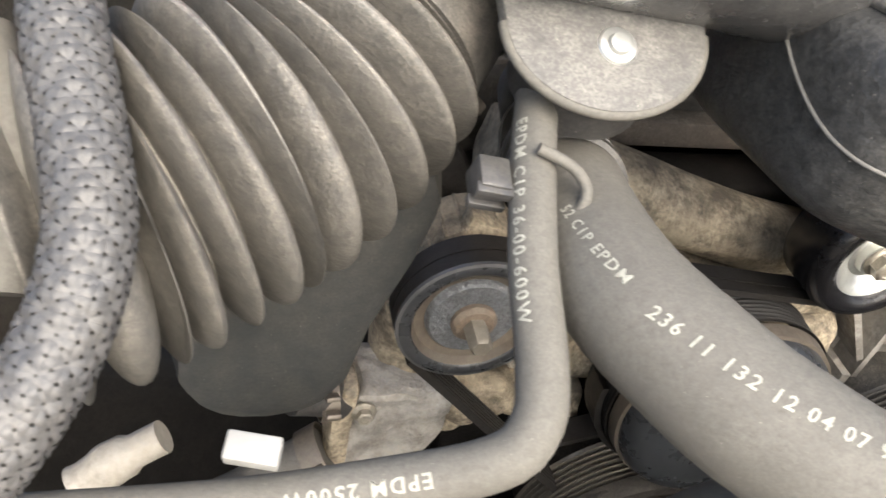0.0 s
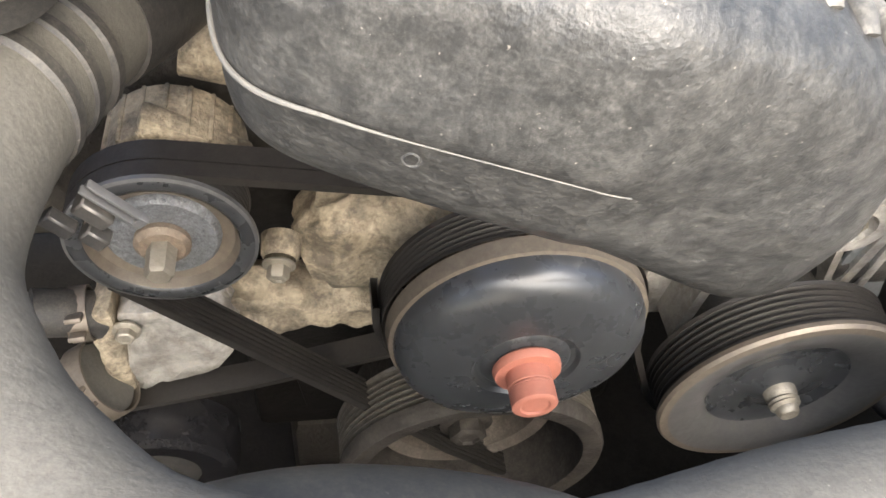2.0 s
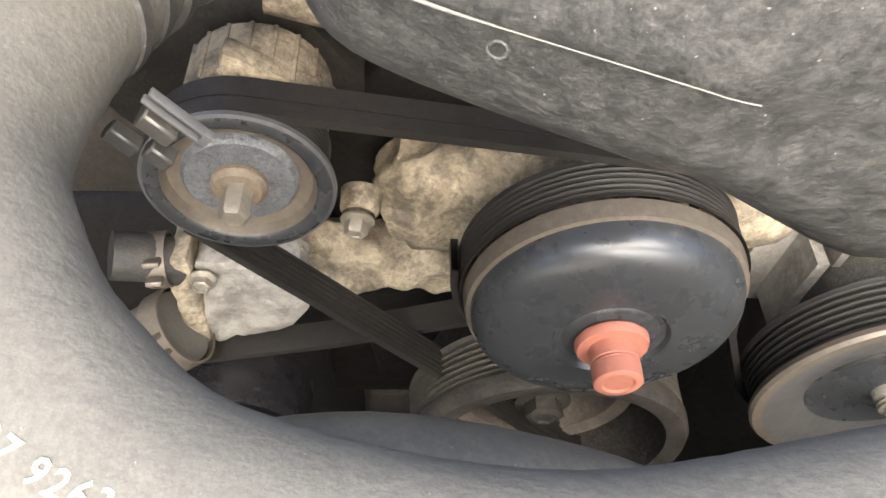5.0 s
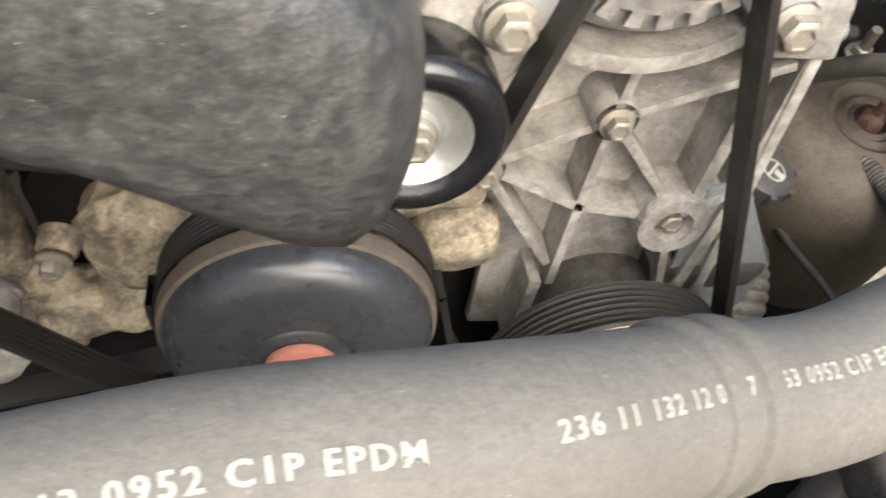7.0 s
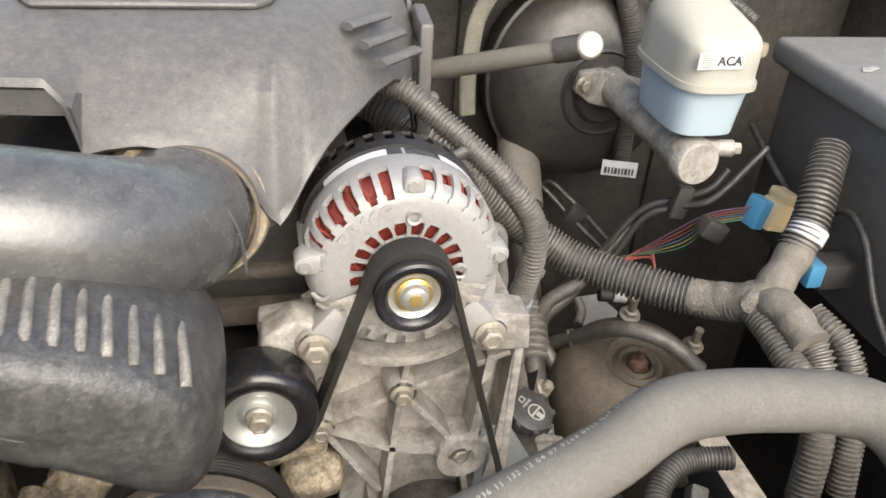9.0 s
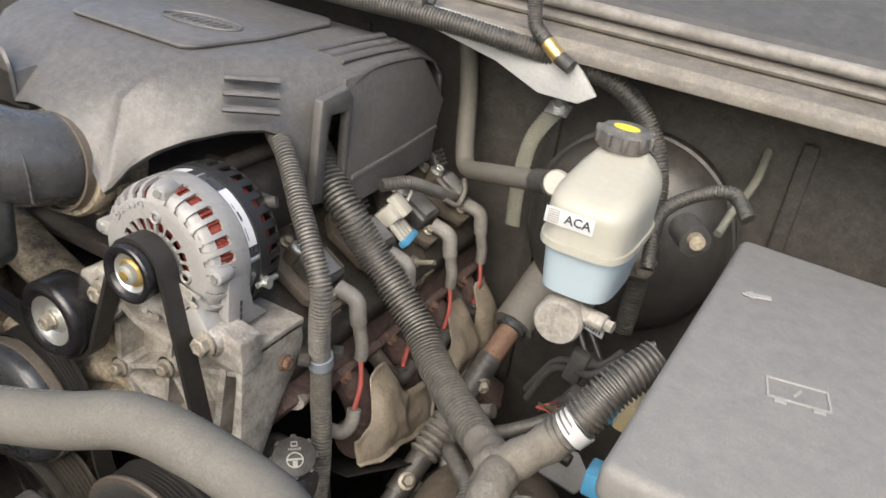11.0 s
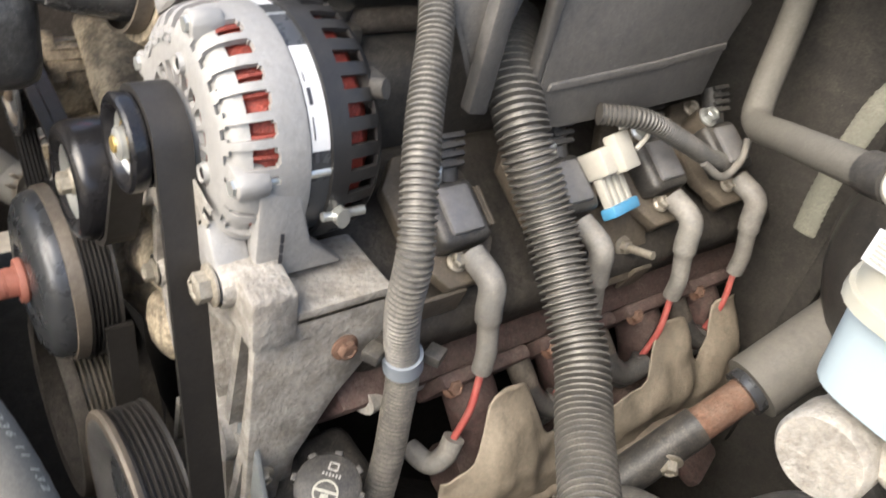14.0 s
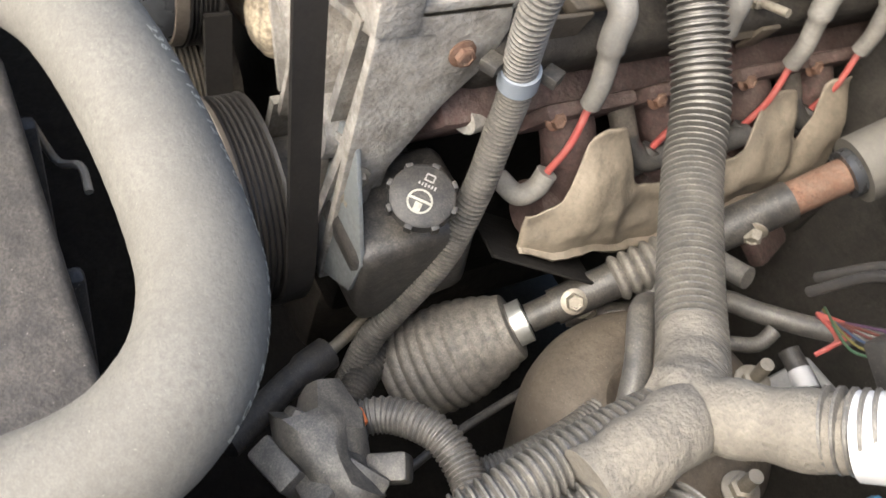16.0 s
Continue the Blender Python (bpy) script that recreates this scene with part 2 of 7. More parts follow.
def part(name, bm, material, parent=None, label="", smooth=True):
    """Links a bmesh, given in world metres, as one mesh object under a thing or a part."""
    me = bpy.data.meshes.new(name)
    if isinstance(bm, tuple):
        me.from_pydata(bm[0], [], bm[1])
        b2 = bmesh.new()
        b2.from_mesh(me)
        bm = b2
    bmesh.ops.recalc_face_normals(bm, faces=bm.faces)
    bm.to_mesh(me)
    bm.free()
    me.materials.append(material)
    if smooth:
        me.set_sharp_from_angle(angle=radians(42))
        for p in me.polygons:
            p.use_smooth = True
    ob = new(name, me)
    if parent:
        ob.parent = parent
        ob.matrix_parent_inverse = wm(parent).inverted()
    if label:
        ob["label"] = label
    return ob


def joined(*bms):
    out = bmesh.new()
    for bm in bms:
        me = bpy.data.meshes.new("tmp")
        if isinstance(bm, tuple):
            me.from_pydata(bm[0], [], bm[1])
        else:
            bm.to_mesh(me)
            bm.free()
        out.from_mesh(me)
        bpy.data.meshes.remove(me)
    return out


def xf(bm, m):
    if isinstance(bm, tuple):
        return ([tuple(m @ Vector(v)) for v in bm[0]], bm[1])
    bm.transform(m)
    return bm


def box(sx, sy, sz, m=None, bev=0.002, seg=2):
    bm = bmesh.new()
    bmesh.ops.create_cube(bm, size=1.0)
    bmesh.ops.scale(bm, vec=(sx, sy, sz), verts=bm.verts)
    if bev:
        bmesh.ops.bevel(bm, geom=list(bm.edges), offset=min(bev, 0.45 * min(sx, sy, sz)), segments=seg, profile=0.5, affect="EDGES")
    return xf(bm, m) if m else bm


def slab(outline, depth, m=None, bev=0.002, hole=None):
    """A plate from an outline in x, z, thick along y from 0 to depth."""
    bm = bmesh.new()
    vs = [bm.verts.new((x, 0, z)) for x, z in outline]
    f = bm.faces.new(vs)
    r = bmesh.ops.extrude_face_region(bm, geom=[f])
    bmesh.ops.translate(bm, vec=(0, depth, 0), verts=[v for v in r["geom"] if isinstance(v, bmesh.types.BMVert)])
    bmesh.ops.recalc_face_normals(bm, faces=bm.faces)
    if bev:
        es = [e for e in bm.edges if len(e.link_faces) == 2 and e.calc_face_angle(0) > 0.5]
        bmesh.ops.bevel(bm, geom=es, offset=bev, segments=2, profile=0.5, affect="EDGES")
    return xf(bm, m) if m else bm


def lathe(profile, seg=64, m=None, keep=None, thick=0.0):
    """Turns (r, y) pairs about the y axis. keep(i, j) says which cells stay; thick gives the sheet a back."""
    n = len(profile)
    vs, fs = [], []
    layers = 2 if thick else 1
    prof = [Vector((r, y)) for r, y in profile]
    for layer in range(layers):
        for k, p in enumerate(prof):
            if layer:
                d = (prof[min(k + 1, n - 1)] - prof[max(k - 1, 0)]).normalized()
                p = p + Vector((-d.y, d.x)) * thick
            for j in range(seg):
                a = 2 * math.pi * j / seg
                vs.append((p.x * math.cos(a), p.y, p.x * math.sin(a)))
    stay = lambda i, j: 0 <= i < n - 1 and (keep is None or keep(i, j % seg))
    for i in range(n - 1):
        for j in range(seg):
            if not stay(i, j):
                continue
            a, b, c, d = i * seg + j, i * seg + (j + 1) % seg, (i + 1) * seg + (j + 1) % seg, (i + 1) * seg + j
            fs.append((a, b, c, d))
            if thick:
                o = n * seg
                fs.append((d + o, c + o, b + o, a + o))
                if not stay(i - 1, j):
                    fs.append((b, a, a + o, b + o))
                if not stay(i + 1, j):
                    fs.append((d, c, c + o, d + o))
                if not stay(i, j - 1):
                    fs.append((a, d, d + o, a + o))
                if not stay(i, j + 1):
                    fs.append((c, b, b + o, c + o))
    out = (vs, fs)
    return xf(out, m) if m else out


def spline(points, step=0.004):
    """Evenly spaced points on a smooth curve through the given ones."""
    p = np.array([points[0]] + [tuple(q) for q in points] + [points[-1]], float)
    p[0] = 2 * p[1] - p[2]
    p[-1] = 2 * p[-2] - p[-3]
    out = []
    for i in range(1, len(p) - 2):
        t = np.linspace(0, 1, 24, endpoint=False)[:, None]
        a, b, c, d = p[i - 1], p[i], p[i + 1], p[i + 2]
        out.append(0.5 * (2 * b + (c - a) * t + (2 * a - 5 * b + 4 * c - d) * t ** 2 + (3 * b - a - 3 * c + d) * t ** 3))
    out = np.vstack(out + [p[-2][None]])
    s = np.r_[0, np.cumsum(np.linalg.norm(np.diff(out, axis=0), axis=1))]
    k = max(3, int(s[-1] / step) + 1)
    u = np.linspace(0, s[-1], k)
    return np.stack([np.interp(u, s, out[:, i]) for i in range(3)], 1), u


def frames(path):
    tan = np.gradient(path, axis=0)
    tan /= np.linalg.norm(tan, axis=1)[:, None]
    up = np.array([0.0, 0.0, 1.0]) if abs(tan[0][2]) < 0.9 else np.array([1.0, 0.0, 0.0])
    nor = np.zeros_like(path)
    v = np.cross(up, tan[0])
    for i, t in enumerate(tan):
        v = v - t * (v @ t)
        v /= np.linalg.norm(v)
        nor[i] = v
    return tan, nor, np.cross(tan, nor)


def tube(points, radius, seg=20, step=0.005, shape=None, cap=True, flat=1.0):
    """A pipe along a smooth curve; shape(s) scales its radius at s metres along it."""
    path, s = spline(points, step)
    tan, nor, bi = frames(path)
    a = np.linspace(0, 2 * math.pi, seg, endpoint=False)
    r = np.array([radius * (shape(u) if shape else 1.0) for u in s])
    ring = path[:, None] + r[:, None, None] * (np.cos(a)[None, :, None] * nor[:, None] + flat * np.sin(a)[None, :, None] * bi[:, None])
    vs = [tuple(v) for v in ring.reshape(-1, 3)]
    fs = []
    for i in range(len(path) - 1):
        for j in range(seg):
            k = (j + 1) % seg
            fs.append((i * seg + j, i * seg + k, (i + 1) * seg + k, (i + 1) * seg + j))
    if cap:
        fs += [tuple(range(seg - 1, -1, -1)), tuple((len(path) - 1) * seg + j for j in range(seg))]
    return (vs, fs)


def corrugated(points, radius, pitch=0.0042, depth=0.09, seg=18):
    return tube(points, radius, seg, pitch / 4, lambda s: 1.0 + depth * (1 if (s / pitch) % 1 < 0.5 else -1))


def rod(a, b, r, seg=16, r2=None):
    a, b = Vector(a), Vector(b)
    bm = bmesh.new()
    m = Matrix.Translation((a + b) / 2) @ (b - a).to_track_quat("Z", "Y").to_matrix().to_4x4()
    bmesh.ops.create_cone(bm, cap_ends=True, segments=seg, radius1=r, radius2=r if r2 is None else r2, depth=(b - a).length, matrix=m)
    return bm


def aim(p, d):
    """A pose at p whose -y axis points along d."""
    q = (-Vector(d)).to_track_quat("Y", "Z")
    return Matrix.Translation(p) @ q.to_matrix().to_4x4()


def hexbolt(p, d, r=0.008, h=0.007, washer=1.45, boss=0.0):
    """A flanged hexagon bolt whose head points along d."""
    wash = lathe([(0.0001, -0.0008), (r * washer, -0.0008), (r * washer, -0.0022), (r * 1.05, -0.0035), (0.0001, -0.0035)], 20)
    head = lathe([(r, -0.0035), (r, -0.003 - h * 0.85), (r * 0.82, -0.003 - h), (r * 0.62, -0.003 - h), (r * 0.55, -0.003 - h * 0.85), (0.0001, -0.003 - h * 0.85)], 6)
    out = [xf(wash, aim(p, d)), xf(head, aim(p, d))]
    return joined(*out)


def lettering(text, size, m, name, material, parent, depth=0.0006, bend=None, align="CENTER", length=0.0):
    """Flat letters in the x, z plane of m, facing -y; bend moves each vertex."""
    cu = bpy.data.curves.new(name, "FONT")
    cu.body, cu.size, cu.extrude, cu.align_x, cu.align_y, cu.resolution_u = text, size, depth, align, "CENTER", 2
    cu.space_character = 1.25 if bend else 1.0
    cu.offset = size * 0.02
    tmp = new("tmp_text", cu)
    me = bpy.data.meshes.new_from_object(tmp.evaluated_get(bpy.context.evaluated_depsgraph_get()))
    bpy.data.objects.remove(tmp)
    bm = bmesh.new()
    bm.from_mesh(me)
    bpy.data.meshes.remove(me)
    bm.transform(pose(0, 0, 0, 90))
    if length:
        xs = [v.co.x for v in bm.verts]
        for v in bm.verts:
            v.co.x = (v.co.x - min(xs)) / (max(xs) - min(xs)) * length
    if bend:
        bmesh.ops.subdivide_edges(bm, edges=[e for e in bm.edges if e.calc_length() > size * 0.4], cuts=2)
        for v in bm.verts:
            v.co = bend(v.co)
    else:
        bm.transform(m)
    return part(name, bm, material, parent, smooth=False)


def on_tube(points, radius, s0, turn, flip=1, twist=0.0):
    """A bend that wraps letters round a pipe: x runs along it from s0, z round it."""
    path, s = spline(points, 0.004)
    tan, nor, bi = frames(path)

    def f(co):
        u = s0 + flip * co.x
        c, n1, b1 = (np.array([np.interp(u, s, w[:, k]) for k in range(3)]) for w in (path, nor, bi))
        a = turn + twist * co.x - flip * co.z / radius
        return Vector(c + (radius - co.y) * (math.cos(a) * n1 + math.sin(a) * b1))
    return f


# ---- setting ----
def sheet(name, bm, material, label, category):
    return tagged(part(name, bm, material), label, category, kind="structure")


sheet("ground", box(240, 240, 0.1, pose(0, 0, -0.97), 0), GRAVEL, "dry tan gravel ground under the vehicle", "ground")
sheet("firewall", box(1.9, 0.03, 1.0, pose(0.05, 0.64, -0.08), 0.004), FIREWALL, "dark padded insulation on the firewall", "wall")
sheet("wall_fender_driver", box(0.03, 1.3, 0.9, pose(0.93, 0.0, -0.1), 0.004), BRACKET_DARK, "dark inner fender panel", "wall")
sheet("wall_fender_passenger", box(0.03, 1.3, 0.9, pose(-0.8, 0.0, -0.1), 0.004), BRACKET_DARK, "dark inner fender panel", "wall")
# Radiator wall and underfloor close the bay; gap shade is in their colour.
sheet("wall_radiator", box(1.7, 0.04, 0.75, pose(0.05, -0.3, -0.36), 0.004), GAP_BLACK, "dark radiator core behind the grille", "wall")
sheet("underfloor", box(1.7, 0.95, 0.02, pose(0.05, 0.2, -0.62), 0), GAP_BLACK, "shade-black sheet closing the bay under the engine", "floor")


for k in range(4):
    sheet("firewall_rib", box(0.02, 0.012, 0.5, pose(-0.3 + 0.32 * k, 0.622, 0.1), 0.004), FIREWALL, "raised rib pressed into the firewall padding", "trim")


def profile_bar(profile, x0, x1, bev=0.0015):
    """A long moulding along x, from an outline in y, z."""
    return xf(slab([(y, z) for y, z in profile], x1 - x0, None, bev), Matrix(((0, 1, 0, x0), (1, 0, 0, 0), (0, 0, 1, 0), (0, 0, 0, 1))))


cowl = thing("cowl", (0.1, 0.5, 0.42), "dusty grey cowl below the windscreen with a pale seal", "cowl", kind="structure")
part("cowl_ledge", profile_bar([(0.472, 0.408), (0.474, 0.42), (0.482, 0.43), (0.53, 0.437), (0.56, 0.45), (0.70, 0.45), (0.70, 0.4), (0.56, 0.4)], -0.8, 0.93), PAINT, cowl)
part("cowl_seal", tube([(-0.8, 0.548, 0.456), (0.0, 0.548, 0.456), (0.5, 0.548, 0.456), (0.93, 0.548, 0.456)], 0.0085, 12, 0.02), SEAL, cowl, "pale weathered rubber seal")
part("cowl_channel", tube([(-0.8, 0.522, 0.442), (0.3, 0.522, 0.442), (0.93, 0.522, 0.442)], 0.005, 8, 0.02), PAINT, cowl)
part("cowl_panel", profile_bar([(0.56, 0.448), (0.575, 0.468), (0.64, 0.486), (0.76, 0.515), (0.86, 0.54), (0.9, 0.545), (0.9, 0.535), (0.76, 0.5), (0.64, 0.47), (0.58, 0.45)], -0.8, 0.93), COWL, cowl, "faded dark plastic cowl panel")
for i in range(9):
    part("cowl_slat", profile_bar([(0.79 + i * 0.009, 0.527 + i * 0.0022), (0.79 + i * 0.009, 0.532 + i * 0.0022), (0.793 + i * 0.009, 0.5325 + i * 0.0022), (0.793 + i * 0.009, 0.527 + i * 0.0022)], 0.25, 0.8, 0), COWL, cowl)
screen = sheet("windscreen", box(1.7, 0.6, 0.006, pose(0.05, 1.13, 0.73, 38), 0.001), GLASS_TINT, "green tinted windscreen", "window")

# ---- engine core ----
engine = thing("engine_block", (0, 0.35, -0.4), "grimy engine block with timing cover and valve covers", "engine")
# Block and timing cover carry the shade of the gaps as near-black colour.
part("block", box(0.36, 0.5, 0.42, pose(0.0, 0.42, -0.16), 0.012), GAP_BLACK, engine)
part("timing_cover", slab([(-0.13, -0.3), (0.14, -0.3), (0.14, 0.02), (0.1, 0.1), (-0.1, 0.1), (-0.17, 0.0)], 0.05, pose(0, 0.145, 0), 0.008), GAP_BLACK, engine, "cast timing cover in a shade-dark black")
part("intake_manifold", box(0.3, 0.38, 0.13, pose(0.0, 0.36, 0.19), 0.03, 3), RUBBER_DARK, engine)
part("fuel_rail", tube([(0.115, 0.16, 0.265), (0.118, 0.3, 0.265), (0.118, 0.55, 0.262)], 0.009, 12, 0.02), BRACKET_DARK, engine)
part("oil_pan", box(0.3, 0.5, 0.15, pose(0.0, 0.42, -0.45), 0.02), IRON, engine)
tilt_r = pose(0.205, 0.385, 0.125, 0, 30, 0)
part("valve_cover", box(0.15, 0.46, 0.06, tilt_r, 0.015, 3), IRON, engine, "grimy black valve cover")
part("cylinder_head", box(0.12, 0.48, 0.12, pose(0.193, 0.385, 0.04, 0, 35, 0), 0.008), RUST_DARK, engine, "rusty cast iron cylinder head")
part("valve_cover", box(0.15, 0.46, 0.06, pose(-0.205, 0.385, 0.125, 0, -30, 0), 0.015, 3), IRON, engine)
part("cylinder_head", box(0.14, 0.48, 0.12, pose(-0.215, 0.385, 0.05, 0, -35, 0), 0.008), IRON, engine)
part("head_rail", box(0.34, 0.02, 0.02, pose(-0.02, 0.165, 0.135), 0.003), BRACKET_DARK, engine)
part("head_rail", box(0.4, 0.03, 0.012, pose(-0.02, 0.175, 0.175), 0.003), BRACKET_DARK, engine)
for x, y, z in ((0.118, 0.2, 0.28), (0.118, 0.31, 0.28), (0.118, 0.42, 0.28)):
    part("injector", joined(rod((x - 0.012, y, z - 0.06), (x, y, z), 0.009, 12), box(0.02, 0.018, 0.02, pose(x + 0.01, y, z - 0.02), 0.003)), RUBBER_DARK, engine)


def blob(p, r, seg=20, stretch=(1, 1, 1), rough=0.08, seed=0, turn=(0, 0, 0)):
    """A worn cast lump."""
    bm = bmesh.new()
    bmesh.ops.create_icosphere(bm, subdivisions=3, radius=r)
    for v in bm.verts:
        k = 1 + rough * noise.noise(v.co * (1.6 / r) + Vector((seed, 0, 0)))
        c = v.co * k
        e = max(abs(c.x), abs(c.y), abs(c.z)) / max(c.length, 1e-9)
        c *= 1 + 0.35 * (1 - e)
        v.co = Vector((c.x * stretch[0], c.y * stretch[1], c.z * stretch[2]))
    bm.transform(pose(*p, *turn))
    return bm


pump = thing("water_pump", (0, 0.1, -0.05), "tan grimy cast aluminium water pump housing", "water pump")
part("pump_body", lathe([(0.0001, 0.062), (0.03, 0.062), (0.034, 0.08), (0.05, 0.09), (0.066, 0.1), (0.07, 0.15)], 40, pose(-0.004, 0, -0.005)), ALLOY_TAN, pump)
def casting(outline, depth, m, seed, rough=0.004, bev=0.006):
    """A lumpy sand-cast block from an outline in x, z."""
    bm = slab(outline, depth, None, bev)
    bmesh.ops.triangulate(bm, faces=list(bm.faces))
    for _ in range(3):
        bmesh.ops.subdivide_edges(bm, edges=[e for e in bm.edges if e.calc_length() > 0.006], cuts=1)
        bmesh.ops.triangulate(bm, faces=[f for f in bm.faces if len(f.verts) > 4])
    for v in bm.verts:
        v.co += Vector((noise.noise(v.co * 60 + Vector((seed, 0, 0))), noise.noise(v.co * 45 + Vector((0, seed, 0))), noise.noise(v.co * 60 + Vector((0, 0, seed))))) * rough
    bm.transform(m)
    return bm


part("pump_boss", casting([(-0.128, 0.012), (-0.112, 0.036), (-0.07, 0.04), (-0.03, 0.03), (-0.02, -0.01), (-0.05, -0.034), (-0.098, -0.044), (-0.118, -0.03)], 0.045, pose(0, 0.088, 0), 3, 0.007, 0.014), ALLOY_TAN, pump, "tan lumpy boss with dark oil stains")
part("pump_arm", casting([(-0.185, -0.03), (-0.165, -0.046), (-0.12, -0.05), (-0.06, -0.056), (-0.05, -0.1), (-0.09, -0.092), (-0.12, -0.089), (-0.15, -0.1), (-0.172, -0.086)], 0.04, pose(0, 0.095, 0), 7, 0.006, 0.012), ALLOY_TAN, pump)
part("pump_arm", tube([(0.03, 0.1, 0.03), (0.075, 0.105, 0.045), (0.105, 0.11, 0.04)], 0.024, 16, 0.006), ALLOY_TAN, pump)
part("pump_boss", blob((0.0955, 0.094, 0.003), 0.026, stretch=(1.15, 0.7, 1.0), seed=3), ALLOY_TAN, pump, "round tan boss beside the bracket")
part("pump_neck", tube([(-0.1937, 0.1300, -0.0471), (-0.1953, 0.1300, -0.0074), (-0.1899, 0.1100, 0.0822)], 0.03, 20, 0.006), ALLOY_TAN, pump)
part("pump_lug", tube([(-0.17, 0.13, 0.14), (-0.12, 0.1250, 0.1290), (-0.0781, 0.1200, 0.1176), (-0.0308, 0.1200, 0.1001), (0.0299, 0.1200, 0.0811), (0.1146, 0.1300, 0.0570)], 0.03, 16, 0.006, flat=0.8), ALLOY_TAN, pump, "dusty tan casting arm")
part("bolt", hexbolt((-0.1350, 0.0820, 0.0060), (-0.1, -0.9, -0.2), 0.0068, 0.008), BOLT, pump)
part("bolt_boss", lathe([(0.0095, -0.001), (0.0115, 0.002), (0.0125, 0.014)], 24, aim((-0.1345, 0.0850, 0.0065), (-0.1, -0.9, -0.2)) @ pose(0, 0, 0)), ALLOY_TAN, pump)
part("bolt", hexbolt((-0.1733, 0.1000, -0.0423), (0, -1, 0.2), 0.004, 0.004), BOLT, pump)
part("drip_lip", tube([(-0.1694, 0.1150, -0.1140), (-0.1532, 0.1120, -0.1119), (-0.1489, 0.1120, -0.1050)], 0.006, 10, 0.004), ALLOY_TAN, pump)

thermo = thing("thermostat_housing", (-0.2086, 0.0850, -0.0728), "pale cast aluminium thermostat housing with a clamped hose", "thermostat housing")
part("housing_body", casting([(-0.236, -0.036), (-0.17, -0.034), (-0.166, -0.072), (-0.182, -0.112), (-0.205, -0.124), (-0.242, -0.132), (-0.247, -0.1)], 0.05, pose(0, 0.082, 0), 5, 0.006, 0.008), ALLOY, thermo)
part("housing_flange", casting([(-0.25, -0.03), (-0.238, -0.026), (-0.238, -0.128), (-0.252, -0.132), (-0.256, -0.08)], 0.04, pose(0, 0.078, 0), 8, 0.003, 0.004), ALLOY_TAN, thermo)
part("bolt", hexbolt((-0.232, 0.0800, -0.0500), (0, -1, 0.1), 0.006, 0.006), BOLT, thermo)
lo_hose = [(-0.2541, 0.0750, -0.0969), (-0.2813, 0.0700, -0.1131), (-0.3115, 0.0550, -0.1155), (-0.3372, 0.0350, -0.1033), (-0.4013, 0.0200, -0.1206)]
lower = thing("coolant_hose", lo_hose[1], "grey brown rubber coolant hose on the thermostat housing", "hose")
part("hose_body", tube(lo_hose, 0.025, 24, 0.006), RUBBER, lower)
clamp_c, clamp_d = Vector(lo_hose[0]), (Vector(lo_hose[1]) - Vector(lo_hose[0])).normalized()


def spring_clamp(parent, c, d, r, width=0.012, ear=(0, 0, 1), material=None):
    m = aim(c, d)
    material = material or STEEL_RIM
    part("clamp_band", lathe([(r, 0.0), (r + 0.0016, 0.0), (r + 0.0016, width), (r, width)], 36, m @ pose(0, -width / 2, 0)), material, parent, "worn steel clamp band")
    e = Vector(ear).normalized()
    e = (e - e.dot(Vector(d)) * Vector(d)).normalized()
    t = e.cross(Vector(d))
    for k in (-1, 1):
        p = Vector(c) + e * (r + 0.004) + t * 0.006 * k
        q = Matrix((t, Vector(d), e)).transposed().to_4x4()
        part("clamp_ear", box(0.0035, width * 0.8, 0.011, Matrix.Translation(p) @ q, 0.001), material, parent)


spring_clamp(lower, clamp_c + clamp_d * 0.004, clamp_d, 0.0262, 0.016, (-0.3, -1, 0.6))
part("bypass_hose", tube([(-0.2479, 0.0900, -0.0477), (-0.2628, 0.0850, -0.0364), (-0.2823, 0.0800, -0.0277)], 0.015, 16, 0.006), RUBBER_DARK, lower)
spring_clamp(lower, Vector((-0.2576, 0.0870, -0.0409)), Vector((-1, -0.1, 0)).normalized(), 0.016, 0.012, (0, -1, 0.6))


# ---- pulleys ----
def ribs(r, y0, n=6, pitch=0.0036, depth=0.0022):
    """The grooved rim of a multi-rib pulley, front to back."""
    out = [(r + 0.0008, y0 - 0.002), (r + 0.0008, y0)]
    for i in range(n):
        out += [(r - depth, y0 + pitch * (i + 0.35)), (r - depth, y0 + pitch * (i + 0.5)), (r, y0 + pitch * (i + 0.85)), (r, y0 + pitch * (i + 1))]
    return out + [(r + 0.0008, y0 + n * pitch + 0.002), (r - 0.01, y0 + n * pitch + 0.002)]


wp = thing("water_pump_pulley", (0, 0.03, 0), "dark blue grey domed steel pulley with a red hub bolt", "pulley", "belt pulleys")
part("pulley_shell", lathe([(0.0001, 0.006), (0.024, 0.006), (0.026, 0.0075), (0.029, 0.0072), (0.031, 0.0045), (0.045, 0.005), (0.058, 0.007), (0.066, 0.0105), (0.0705, 0.0155), (0.0725, 0.021), (0.073, 0.026)], 96), STEEL_DARK, wp, "smooth dark steel dome")
part("pulley_rim", lathe([(0.0728, 0.0255), (0.0755, 0.026), (0.0762, 0.031), (0.0765, 0.036)], 96), STEEL_RIM, wp, "brown worn steel rim")
part("groove_band", lathe(ribs(0.0775, 0.038), 96), BELT, wp, "black grooved band")
part("hub_flange", lathe([(0.0001, -0.001), (0.0185, -0.001), (0.0195, 0.0015), (0.0195, 0.004), (0.017, 0.0065)], 48), RED_PAINT, wp, "faded red flange")
